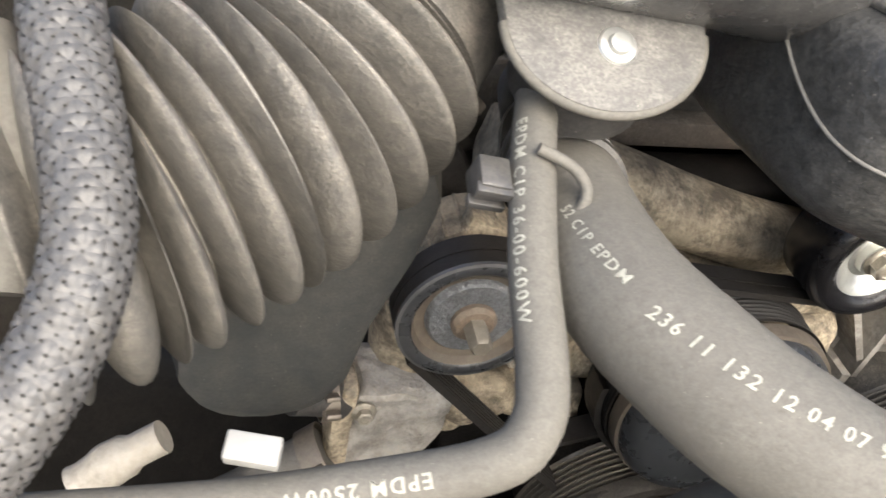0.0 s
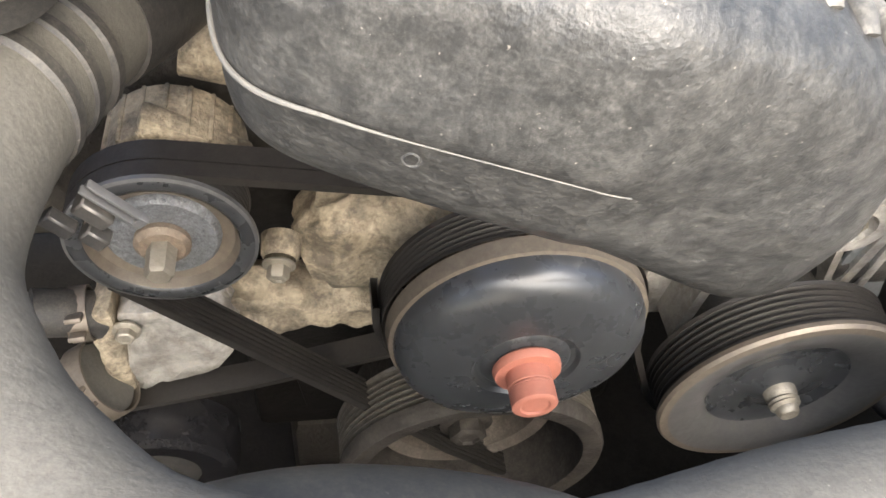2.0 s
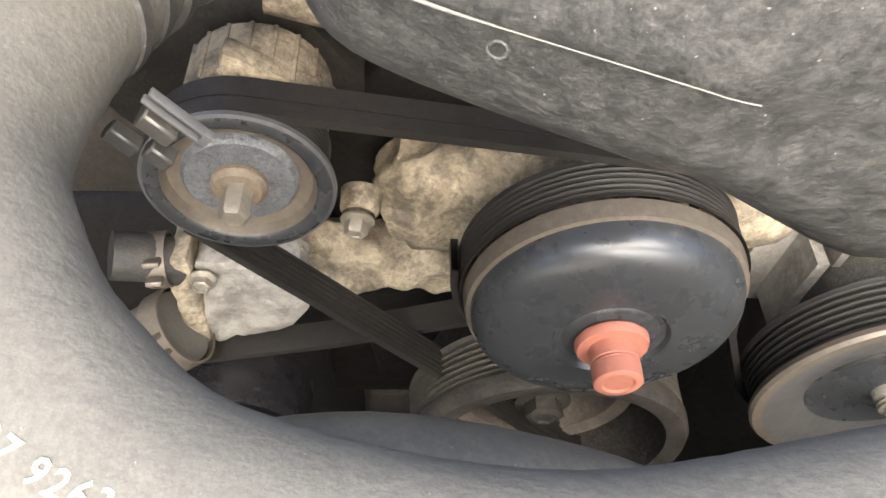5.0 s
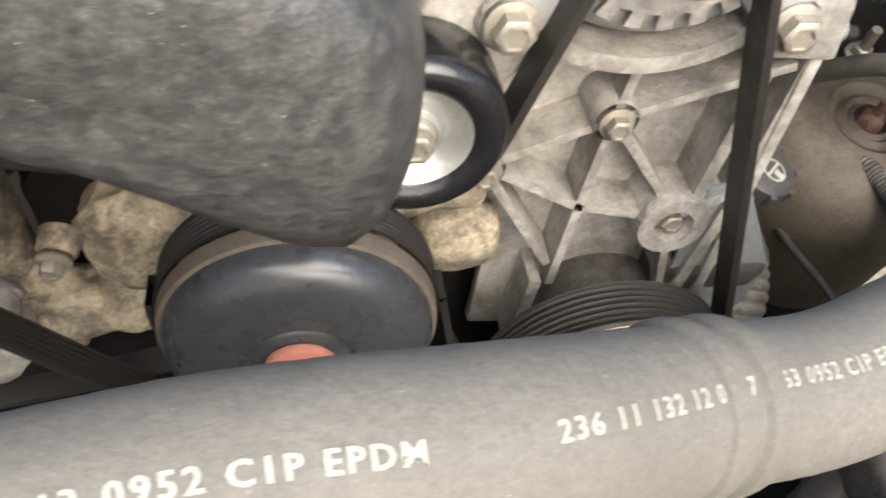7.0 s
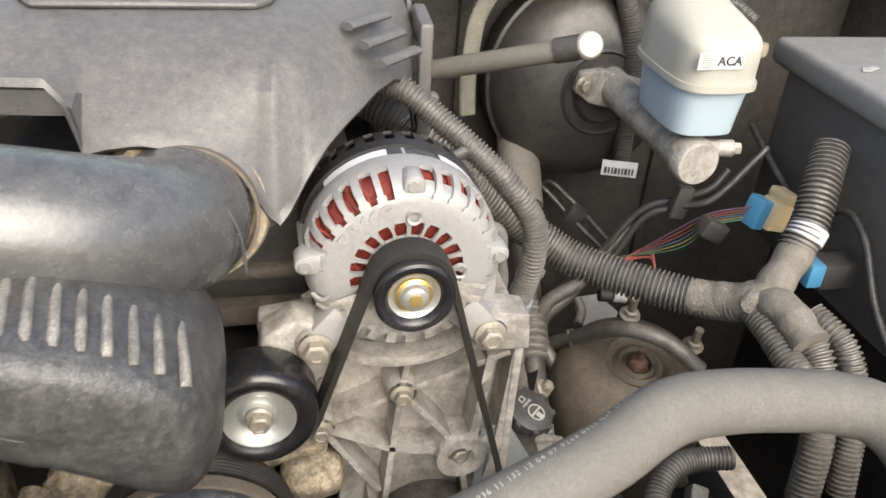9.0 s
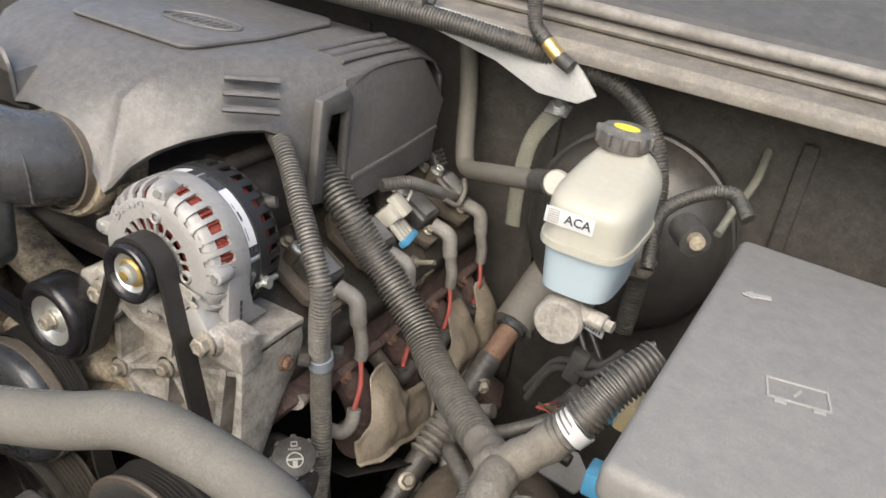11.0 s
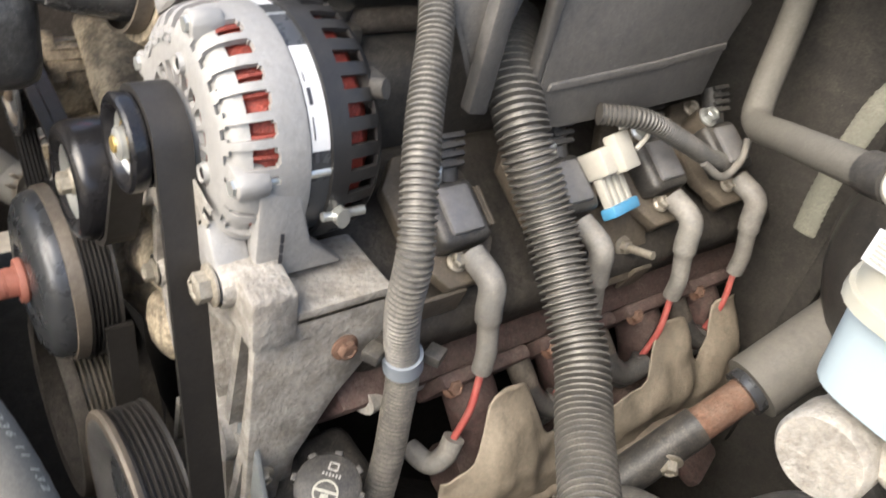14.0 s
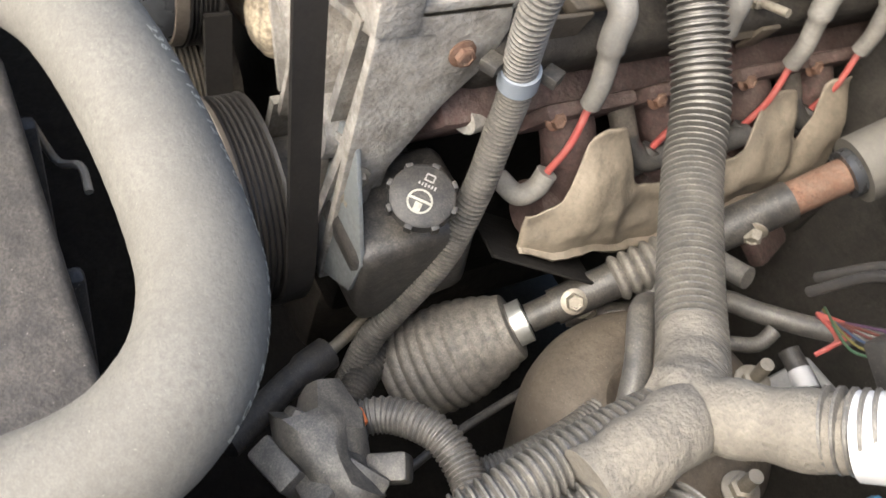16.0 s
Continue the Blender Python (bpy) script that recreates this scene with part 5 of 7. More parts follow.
part("panel_wire", tube([(0.22, -0.1, 0.06), (0.225, -0.09, 0.03), (0.24, -0.08, 0.04), (0.26, -0.08, 0.04)], 0.0025, 8, 0.004), BOLT, side)

# ---- engine cover ----
ecov = thing("engine_cover", (0.02, 0.3, 0.38), "dusty dark grey plastic engine cover with moulded louvres", "engine cover")


def lerp(x, pts):
    return float(np.interp(x, [p[0] for p in pts], [p[1] for p in pts]))


def cover_shell():
    xs = sorted(set(np.round(np.r_[np.linspace(-0.23, 0.208, 74), [-0.052, -0.046, 0.0715, 0.0785, 0.0855]], 4)))
    low = [(-0.24, 0.3), (-0.19, 0.345), (-0.12, 0.363), (-0.062, 0.363), (-0.052, 0.35), (-0.046, 0.317), (-0.03, 0.321), (-0.01, 0.323), (0.018, 0.318), (0.04, 0.307), (0.056, 0.293), (0.0715, 0.265), (0.0785, 0.258), (0.0855, 0.265), (0.1, 0.288), (0.115, 0.304), (0.135, 0.316), (0.16, 0.324), (0.18, 0.324), (0.192, 0.312), (0.2, 0.28), (0.208, 0.243)]
    fy = [(-0.24, 0.2), (-0.19, 0.13), (-0.12, 0.1), (-0.046, 0.092), (0.0785, 0.09), (0.1, 0.105), (0.14, 0.15), (0.18, 0.21), (0.208, 0.255)]
    vs, fs = [], []
    for x in xs:
        zb, yf = lerp(x, low), lerp(x, fy)
        edge = max(0.0, abs(x + 0.012) - 0.17) / 0.05
        drop = 0.012 * edge ** 2
        zt = 0.386 - drop
        mid = lerp(x, [(-0.24, 0.33), (-0.1, 0.352), (0.1, 0.352), (0.16, 0.352), (0.208, 0.345)])
        prof = [(yf + 0.004, zb), (yf, zb + 0.004), (yf + 0.003, zb + 0.009), (yf + 0.006, min(zb + 0.012, mid - 0.003)), (yf + 0.03, mid), (yf + 0.06, zt - 0.016), (yf + 0.085, zt - 0.006), (yf + 0.105, zt - 0.001), (0.28 if yf < 0.15 else yf + 0.12, zt), (0.4, zt), (0.46, zt - 0.004), (0.5, zt - 0.016), (0.525, zt - 0.04), (0.53, zt - 0.09)]
        vs += [(x, y, z) for y, z in prof]
    k = len(prof)
    for i in range(len(xs) - 1):
        for j in range(k - 1):
            fs.append((i * k + j, (i + 1) * k + j, (i + 1) * k + j + 1, i * k + j + 1))
    return (vs, fs)


def thicken(ob, t):
    m = ob.modifiers.new("thickness", "SOLIDIFY")
    m.thickness, m.offset = t, -1
    return ob


thicken(part("cover_top", cover_shell(), COVER, ecov), 0.003)
part("pillar", slab([(0.246, 0.243), (0.263, 0.24), (0.266, 0.34), (0.298, 0.338), (0.3, 0.236), (0.306, 0.236), (0.308, 0.352), (0.296, 0.366), (0.25, 0.36)], 0.012, Matrix(((0, 1, 0, 0.206), (1, 0, 0, 0), (0, 0, 1, 0), (0, 0, 0, 1))), 0.003), COVER, ecov, "pillar beside an open slot")
SIDE = Matrix(((0, 1, -0.12, 0.246), (1, 0, 0, 0), (0, 0, 1, 0), (0, 0, 0, 1)))
part("side_panel", slab([(0.304, 0.338), (0.306, 0.228), (0.33, 0.224), (0.42, 0.226), (0.495, 0.23), (0.508, 0.275), (0.525, 0.304), (0.51, 0.318), (0.49, 0.345), (0.47, 0.366), (0.4, 0.372), (0.304, 0.37)], 0.005, SIDE, 0.0015), COVER, ecov, "plain lower side panel")
part("side_ledge", slab([(0.31, 0.254), (0.312, 0.26), (0.42, 0.266), (0.505, 0.274), (0.505, 0.268), (0.42, 0.259)], 0.004, SIDE @ pose(0, 0.003, 0), 0.001), COVER, ecov)
panel = [(-0.088, 0.2), (0.07, 0.2), (0.082, 0.212), (0.1, 0.3), (0.1, 0.42), (0.085, 0.44), (-0.09, 0.44), (-0.105, 0.42), (-0.105, 0.23)]
part("top_panel", slab(panel, 0.006, Matrix(((1, 0, 0, 0), (0, 0, 1, 0), (0, -1, 0, 0.3915), (0, 0, 0, 1))), 0.003), COVER, ecov, "raised panel on top")
part("emblem", tube([(0.02 + 0.05 * math.cos(a), 0.285 + 0.022 * math.sin(a) + 0.12 * 0.05 * math.cos(a), 0.3925) for a in np.linspace(0, 2 * math.pi, 25)], 0.0018, 8, 0.003), COVER, ecov, "oval moulded badge")
for k in range(8):
    part("emblem_stroke", box(0.0035, 0.016, 0.003, pose(-0.012 + 0.0092 * k, 0.281 + 0.0011 * k, 0.392, 0, 0, -12), 0.001), COVER, ecov)
for k in range(3):
    x = 0.152 + 0.017 * k
    part("top_louvre", tube([(x, 0.32, 0.387 - 0.002 * k), (x + 0.003, 0.39, 0.387 - 0.002 * k), (x + 0.002, 0.455, 0.384 - 0.003 * k)], 0.0065, 12, 0.01, flat=0.55), COVER, ecov)
for k in range(3):
    a = Vector((0.137, 0.193, 0.3755)) + Vector((0.011, -0.013, -0.0105)) * k
    part("front_louvre", tube([a, a + Vector((0.019, 0.021, -0.001)), a + Vector((0.036, 0.042, -0.003))], 0.006, 12, 0.006, flat=0.6), COVER, ecov)

# ---- ignition coils and wires ----
def coil(y, dx=0.0, plug=True):
    """An ignition coil on the valve cover with its lead down to the plug."""
    c = thing("ignition_coil", (0.24 + dx, y, 0.17), "grimy dark ignition coil bolted to the valve cover", "ignition coil", "ignition coils")
    m = Matrix.Translation((0.236 + dx, y, 0.178)) @ pose(0, 0, 0, 0, 30, 0)
    part("mount", xf(slab([(-0.052, -0.018), (-0.03, -0.036), (0.022, -0.034), (0.05, -0.016), (0.05, 0.014), (0.024, 0.034), (-0.03, 0.034), (-0.054, 0.014)], 0.012, None, 0.002), m @ Matrix(((1, 0, 0, 0), (0, 0, 1, 0), (0, -1, 0, -0.006), (0, 0, 0, 1))) @ pose(0, 0, 0)), TOWER, c, "tan grimy mounting plate")
    part("coil_body", xf(box(0.046, 0.042, 0.024, pose(0.004, 0, 0.004), 0.006, 3), m), PLASTIC, c)
    part("coil_face", xf(box(0.034, 0.026, 0.006, pose(0.004, 0, 0.017), 0.0025, 2), m), mat("grey_potting", (0.13, 0.13, 0.135), 0.35, var=0.2, dust=0.25, scale=50, bump=0.15) if "grey_potting" not in bpy.data.materials else bpy.data.materials["grey_potting"], c, "grey potted face")
    part("fin_block", xf(joined(*[box(0.03, 0.0022, 0.012, pose(0.002, 0.0235 + 0.003 * k, 0.002), 0.0004) for k in range(3)]), m), TOWER, c)
    part("plug_socket", xf(joined(rod((-0.02, 0.006, 0.006), (-0.05, 0.012, 0.016), 0.009, 14), *[box(0.004, 0.02, 0.003, pose(-0.028 - 0.006 * k, 0.008 + 0.002 * k, 0.019 + 0.002 * k), 0.0005) for k in range(4)]), m), RUBBER_DARK, c, "black ribbed connector")
    up = (m.to_3x3() @ Vector((0, 0, 1)))
    for q in ((-0.043, -0.002, -0.004), (0.034, -0.006, -0.004)):
        part("bolt", hexbolt(m @ Vector(q), up, 0.0055, 0.006, 1.3), BOLT, c)
    for q in ((0.222, -0.011, 0.203), (0.258, 0.002, 0.139)):
        p = Vector((q[0] + dx, y + q[1], q[2]))
        part("lug", joined(rod(p - up * 0.02, p, 0.0105, 16)), TOWER, c)
        part("bolt", hexbolt(p, up, 0.0068, 0.007, 1.35), ZINC, c, "bright flanged bolt")
    a = Vector((0.266 + dx, y + 0.004, 0.165))
    lead = thing("spark_plug_lead", a, "grey spark plug boot with a red lead", "spark plug lead", "spark plug leads")
    b, d = Vector((0.289 + dx, y + 0.006, 0.157)), Vector((0.297 + dx, y + 0.008, 0.12))
    part("coil_boot", tube([a, b, b + Vector((0.005, 0, -0.02)), d], 0.0096, 18, 0.003, lambda s: 1.0 if s < 0.055 else 0.8), BOOT_GREY, lead)
    e = Vector((0.301 + dx, y + 0.01, 0.083))
    part("boot_tail", tube([d, (d + e) / 2 + Vector((0.002, 0, 0)), e], 0.0076, 16, 0.003), BOOT_GREY, lead)
    g = Vector((0.308 + dx, y - 0.004, 0.022))
    part("wire", tube([e, (e + g) / 2 + Vector((0.004, 0, 0)), g], 0.0029, 12, 0.004), WIRE_RED, lead, "red silicone wire")
    part("plug_boot", tube([g, g + Vector((0.002, -0.006, -0.015)), g + Vector((-0.004, -0.014, -0.027)), g + Vector((-0.024, -0.018, -0.03))], 0.0085, 16, 0.003), BOOT_GREY if y < 0.3 else RUBBER_DARK, lead, "angled rubber plug boot")
    return c


for y in (0.231, 0.336, 0.441, 0.53):
    coil(y)
wcn = thing("coil_pack_connector", (0.241, 0.37, 0.2), "dirty white and blue multi pin connector", "connector")
cq = Matrix.Translation((0.243, 0.372, 0.19)) @ pose(0, 0, 0, 0, 42, 10)
part("shell", xf(joined(box(0.022, 0.034, 0.03, pose(-0.006, 0, 0.004), 0.003), box(0.03, 0.02, 0.012, pose(-0.008, 0.006, 0.02), 0.002)), cq), WHITE_PLASTIC, wcn)
for k in range(4):
    part("pin_sleeve", xf(box(0.03, 0.0062, 0.008, pose(0.016, -0.012 + 0.008 * k, 0.004), 0.002), cq), WHITE_PLASTIC, wcn)
part("collar", xf(box(0.009, 0.034, 0.014, pose(0.032, 0, 0.004), 0.002), cq), BLUE, wcn, "blue collar")
part("hook", tube([(0.228, 0.395, 0.215), (0.238, 0.405, 0.225), (0.25, 0.402, 0.222), (0.252, 0.392, 0.212)], 0.002, 8, 0.003), WHITE_PLASTIC, wcn)
chn = thing("coil_harness", (0.25, 0.45, 0.21), "black corrugated coil harness with a pale clip", "harness")
part("conduit", corrugated([(0.232, 0.36, 0.236), (0.25, 0.392, 0.236), (0.256, 0.44, 0.214), (0.256, 0.5, 0.184), (0.25, 0.53, 0.176)], 0.0078, 0.0034, 0.07, 16), LOOM_DARK, chn)
part("clip", tube([(0.262, 0.475, 0.19), (0.27, 0.5, 0.176), (0.266, 0.525, 0.186), (0.258, 0.535, 0.2)], 0.0035, 10, 0.004), BOOT_GREY, chn, "pale grey clip")
plate = thing("coil_bracket", (0.265, 0.4, 0.13), "grimy steel coil bracket plate with a threaded stud", "bracket")
part("plate", xf(slab([(-0.03, -0.04), (0.03, -0.04), (0.034, 0.02), (0.024, 0.03), (-0.03, 0.026)], 0.004, None, 0.0015), Matrix.Translation((0.262, 0.4, 0.135)) @ pose(0, 0, 0, -30, 0, 90)), TOWER, plate)
part("tab", box(0.004, 0.022, 0.03, pose(0.279, 0.418, 0.098, 0, 20, 0), 0.0015), TOWER, plate)
part("stud", joined(rod((0.262, 0.402, 0.124), (0.296, 0.404, 0.137), 0.0035, 10), hexbolt((0.266, 0.402, 0.126), (0.93, 0, 0.35), 0.006, 0.006)), BOLT, plate)
part("plate_front", xf(box(0.004, 0.05, 0.06, None, 0.003), Matrix.Translation((0.268, 0.205, 0.115)) @ pose(0, 0, 0, 0, 15, 0)), TOWER, plate)

# ---- exhaust manifold and heat shields ----
man = thing("exhaust_manifold", (0.3, 0.4, 0.0), "rusty dark brown exhaust manifold along the head", "exhaust manifold")
part("log", tube([(0.298, 0.24, -0.04), (0.302, 0.32, -0.045), (0.304, 0.42, -0.045), (0.303, 0.52, -0.055), (0.31, 0.58, -0.1)], 0.024, 20, 0.01), RUST_DARK, man)
for y in (0.262, 0.36, 0.46, 0.545):
    part("runner", tube([(0.262, y, 0.04), (0.28, y, 0.026), (0.292, y + 0.01, -0.01), (0.298, y + 0.012, -0.04)], 0.022, 16, 0.006), RUST_DARK, man)
    part("flange", box(0.012, 0.085, 0.05, pose(0.276, y, 0.045, 0, 30, 0), 0.004), RUST_DARK, man)
    part("bolt", hexbolt((0.288, y - 0.033, 0.058), (0.85, 0, 0.5), 0.006, 0.006), RUST, man)
part("outlet_flange", xf(box(0.07, 0.06, 0.02, None, 0.008), Matrix.Translation((0.345, 0.53, -0.11)) @ pose(0, 0, 0, 0, 30, 20)), RUST_DARK, man, "rusty outlet flange")


def shield(y0, y1, lobes, seed):
    """A pressed sheet sloping out over the manifold, with a raised tongue at each lobe."""
    vs, fs = [], []
    ny, nz = 44, 26
    for i in range(ny):
        y = y0 + (y1 - y0) * i / (ny - 1)
        tongue = max(math.exp(-((y - c) / 0.03) ** 4) for c in lobes)
        end = min(1.0, i / 7, (ny - 1 - i) / 7)
        top = 0.002 + 0.056 * tongue - 0.012 * (1 - end)
        foot = -0.056 - 0.008 * math.sin(40 * y + seed) + 0.014 * (1 - end)
        for j in range(nz):
            t = j / (nz - 1)
            z = top + (foot - top) * t
            x = 0.308 + 0.034 * math.sin(1.35 * max(0.0, (0.05 - z) / 0.1)) ** 0.9 + 0.01 * tongue * math.sin(math.pi * t) + 0.005 * (t > 0.93)
            n = noise.noise(Vector((y * 30 + seed, z * 34, seed))) * 0.0065 + noise.noise(Vector((y * 95, z * 80, seed))) * 0.0018
            vs.append((x + n - 0.012 * (1 - end), y, z))
    for i in range(ny - 1):
        for j in range(nz - 1):
            fs.append((i * nz + j, i * nz + j + 1, (i + 1) * nz + j + 1, (i + 1) * nz + j))
    return (vs, fs)


sh = thing("heat_shield", (0.33, 0.28, -0.03), "crumpled tan heat shield over the manifold", "heat shield", "manifold heat shields")
thicken(part("shield_sheet", shield(0.212, 0.385, (0.272,), 1.0), SHIELD, sh), 0.0015)
part("shield_bolt", hexbolt((0.322, 0.284, 0.012), (0.9, -0.2, 0.4), 0.0055, 0.005), RUST, sh)
sh2 = thing("heat_shield", (0.33, 0.47, -0.03), "crumpled tan heat shield with two raised tongues", "heat shield", "manifold heat shields")
thicken(part("shield_sheet", shield(0.375, 0.585, (0.462, 0.54), 4.0), SHIELD, sh2), 0.0015)
part("shield_bolt", hexbolt((0.318, 0.468, 0.02), (0.9, -0.2, 0.4), 0.0055, 0.005), RUST, sh2)
part("shield_bolt", hexbolt((0.318, 0.548, 0.024), (0.9, -0.2, 0.4), 0.0055, 0.005), RUST, sh2)
for y in (0.315, 0.405, 0.51):
    pb = thing("spark_plug_boot", (0.29, y, 0.03), "black angled spark plug boot with a steel collar", "spark plug boot", "spark plug boots")
    part("collar", tube([(0.276, y - 0.012, 0.05), (0.295, y - 0.006, 0.028)], 0.0105, 18, 0.004), BRACKET_DARK, pb, "steel heat collar")
    part("boot", tube([(0.292, y - 0.007, 0.031), (0.304, y, 0.018), (0.312, y + 0.012, 0.012), (0.314, y + 0.034, 0.018)], 0.0098, 16, 0.003), RUBBER_DARK, pb)
low = thing("splash_shield", (0.3, 0.25, -0.1), "black sheet shield under the manifold", "splash shield")
part("sheet", xf(slab([(-0.05, -0.045), (0.03, -0.05), (0.05, -0.03), (0.045, 0.04), (-0.05, 0.05)], 0.003, None, 0.001), Matrix.Translation((0.3180, 0.2463, -0.0712)) @ pose(0, 0, 0, 60, 10, 60)), GAP_BLACK, low)

# ---- steering shaft ----
ssh = thing("steering_shaft", (0.38, 0.32, -0.05), "dusty steering shaft with a rubber bellows and joints", "steering shaft")
def on_shaft(k):
    a, b = Vector((0.363, 0.226, -0.107)), Vector((0.393, 0.45, 0.046))
    return a + (b - a) * k
sdir = (on_shaft(1) - on_shaft(0)).normalized()
part("joint_yoke", tube([on_shaft(0.02), on_shaft(0.12), on_shaft(0.22)], 0.0125, 18, 0.004), PLASTIC, ssh)
part("lower_tube", tube([on_shaft(0.1), on_shaft(0.2), on_shaft(0.34)], 0.0155, 20, 0.006), PLASTIC, ssh)
part("shaft_bellows", tube([on_shaft(0.3), on_shaft(0.42), on_shaft(0.56)], 0.0195, 24, 0.0012, lambda s: 0.78 + 0.24 * abs(math.sin(math.pi * s / 0.0095))), BELLOWS, ssh, "ribbed rubber sleeve")
part("upper_yoke", tube([on_shaft(0.54), on_shaft(0.7), on_shaft(0.86)], 0.0165, 20, 0.006), PLASTIC, ssh)
part("rusty_tube", tube([on_shaft(0.82), on_shaft(0.92), on_shaft(1.06)], 0.0145, 20, 0.006), RUST, ssh, "bare rusty shaft")
part("collar_ring", lathe([(0.014, -0.006), (0.02, -0.006), (0.0205, 0.006), (0.014, 0.006)], 32, aim(on_shaft(1.05), sdir)), STEEL_DARK, ssh)
part("column_tube", tube([on_shaft(1.06), on_shaft(1.3), on_shaft(1.75)], 0.028, 28, 0.01), COLUMN, ssh, "grey dusty column tube")
for k, d in ((0.16, (0.5, -0.5, 0.8)), (0.17, (0.4, 0.6, -0.5)), (0.76, (0.6, -0.6, -0.2))):
    part("pinch_bolt", joined(hexbolt(on_shaft(k) + Vector(d).normalized() * 0.014, d, 0.0075, 0.009)), BOLT, ssh)
rack = thing("rack_boot", (0.36, 0.16, -0.13), "large grey ribbed rubber steering boot", "steering boot")
bneck = on_shaft(-0.02)
bend_b = Vector((0.348, 0.142, -0.178))
bd = (bneck - bend_b)
part("boot", tube([bend_b - bd * 0.1, bend_b, bend_b + bd * 0.5, bneck], 0.045, 40, 0.001, lambda s: (0.5 + 0.5 * math.sin(math.pi * (0.2 + 0.72 * min(1.0, s / 0.112))) if s < 0.113 else 0.42) * (0.97 + 0.045 * abs(math.sin(math.pi * s / 0.0105)))), BELLOWS, rack)
part("clamp", lathe([(0.0165, -0.006), (0.019, -0.006), (0.019, 0.006), (0.0165, 0.006)], 32, aim(on_shaft(-0.01), sdir)), ZINC, rack, "bright clamp ring")

# ---- wiring looms ----
big = [(0.15, 0.33, 0.275), (0.185, 0.305, 0.262), (0.212, 0.292, 0.246), (0.24, 0.288, 0.222), (0.268, 0.293, 0.188), (0.3, 0.291, 0.16), (0.348, 0.28, 0.125), (0.39, 0.252, 0.106), (0.455, 0.2, 0.104), (0.494, 0.168, 0.108), (0.515, 0.14, 0.122), (0.521, 0.127, 0.132)]
loom = thing("wiring_loom", big[5], "thick dusty corrugated wiring loom with a taped junction", "wiring loom")
part("main_conduit", corrugated(big, 0.0172, 0.005, 0.13, 24), LOOM, loom)
part("taped_end", tube([(0.484, 0.176, 0.107), (0.503, 0.155, 0.114), (0.515, 0.14, 0.122)], 0.0178, 24, 0.004, lambda s: 1 + 0.03 * math.sin(s * 300)), LOOM_TAPE, loom, "dusty tape wrap")
part("junction", joined(blob((0.524, 0.128, 0.134), 0.0195, stretch=(1.15, 1.0, 0.8), rough=0.25, seed=11), tube([(0.5, 0.16, 0.113), (0.522, 0.128, 0.134), (0.548, 0.138, 0.16), (0.571, 0.153, 0.186)], 0.0172, 20, 0.005, lambda s: 1 + 0.06 * math.sin(s * 210)), tube([(0.522, 0.135, 0.13), (0.53, 0.1, 0.14), (0.535, 0.06, 0.13)], 0.0175, 20, 0.005, lambda s: 1 + 0.05 * math.sin(s * 260))), LOOM_TAPE, loom, "wrapped cloth tape junction")
part("branch", corrugated([(0.56, 0.147, 0.175), (0.575, 0.158, 0.195), (0.592, 0.18, 0.225), (0.615, 0.21, 0.25)], 0.0165, 0.005, 0.11, 22), LOOM, loom)
part("white_tape", lathe([(0.017, -0.007), (0.0186, -0.007), (0.0186, 0.007), (0.017, 0.007)], 36, aim((0.5725, 0.1545, 0.188), (0.55, 0.35, 0.75))), PAPER, loom, "white tape band")
part("branch", corrugated([(0.5171, 0.1182, 0.1233), (0.5176, 0.0915, 0.1202), (0.5187, 0.0583, 0.1129), (0.5210, 0.0286, 0.1071), (0.5223, -0.0025, 0.0945)], 0.0125, 0.0045, 0.11, 20), LOOM, loom)
part("branch", corrugated([(0.54, 0.08, 0.13), (0.545, 0.05, 0.11), (0.54, 0.02, 0.06), (0.53, 0.0, 0.0)], 0.0135, 0.0048, 0.11, 20), LOOM, loom)
part("branch", corrugated([(0.56, 0.1, 0.135), (0.575, 0.06, 0.12), (0.58, 0.03, 0.07), (0.57, 0.0, 0.0)], 0.0115, 0.0045, 0.11, 18), LOOM, loom)
sl = [(0.17, 0.235, 0.318), (0.192, 0.222, 0.31), (0.212, 0.21, 0.296), (0.244, 0.187, 0.272), (0.272, 0.17, 0.247), (0.297, 0.158, 0.212), (0.3, 0.156, 0.174), (0.297, 0.163, 0.14), (0.294, 0.174, 0.1), (0.296, 0.175, 0.06), (0.306, 0.168, 0.02), (0.317, 0.153, -0.045), (0.32, 0.128, -0.1), (0.326, 0.106, -0.13), (0.336, 0.092, -0.165), (0.346, 0.08, -0.21)]
sloom = thing("wiring_loom", sl[6], "grey corrugated loom clipped to the alternator bracket", "wiring loom")
part("conduit", corrugated(sl, 0.0105, 0.0038, 0.1, 20), LOOM, sloom)
part("clip_band", lathe([(0.0112, -0.007), (0.0135, -0.007), (0.0135, 0.007), (0.0112, 0.007)], 28, aim((0.2955, 0.1695, 0.118), (0.05, -0.25, 1))), mat("blue_grey_clip", (0.2, 0.23, 0.27), 0.5, var=0.1, dust=0.2, scale=50, bump=0.1), sloom, "blue grey clip band")
for p in ((0.289, 0.15, 0.126), (0.302, 0.19, 0.12)):
    part("clip_wing", box(0.012, 0.014, 0.008, pose(*p, 0, 0, 30), 0.001), PLASTIC, sloom)
top = [(-0.35, 0.44, 0.41), (-0.2, 0.425, 0.425), (-0.05, 0.42, 0.43), (0.101, 0.423, 0.427), (0.21, 0.434, 0.426), (0.3, 0.455, 0.418), (0.398, 0.5, 0.398), (0.46, 0.515, 0.375), (0.505, 0.512, 0.325), (0.525, 0.5, 0.26), (0.53, 0.49, 0.2), (0.53, 0.48, 0.1)]
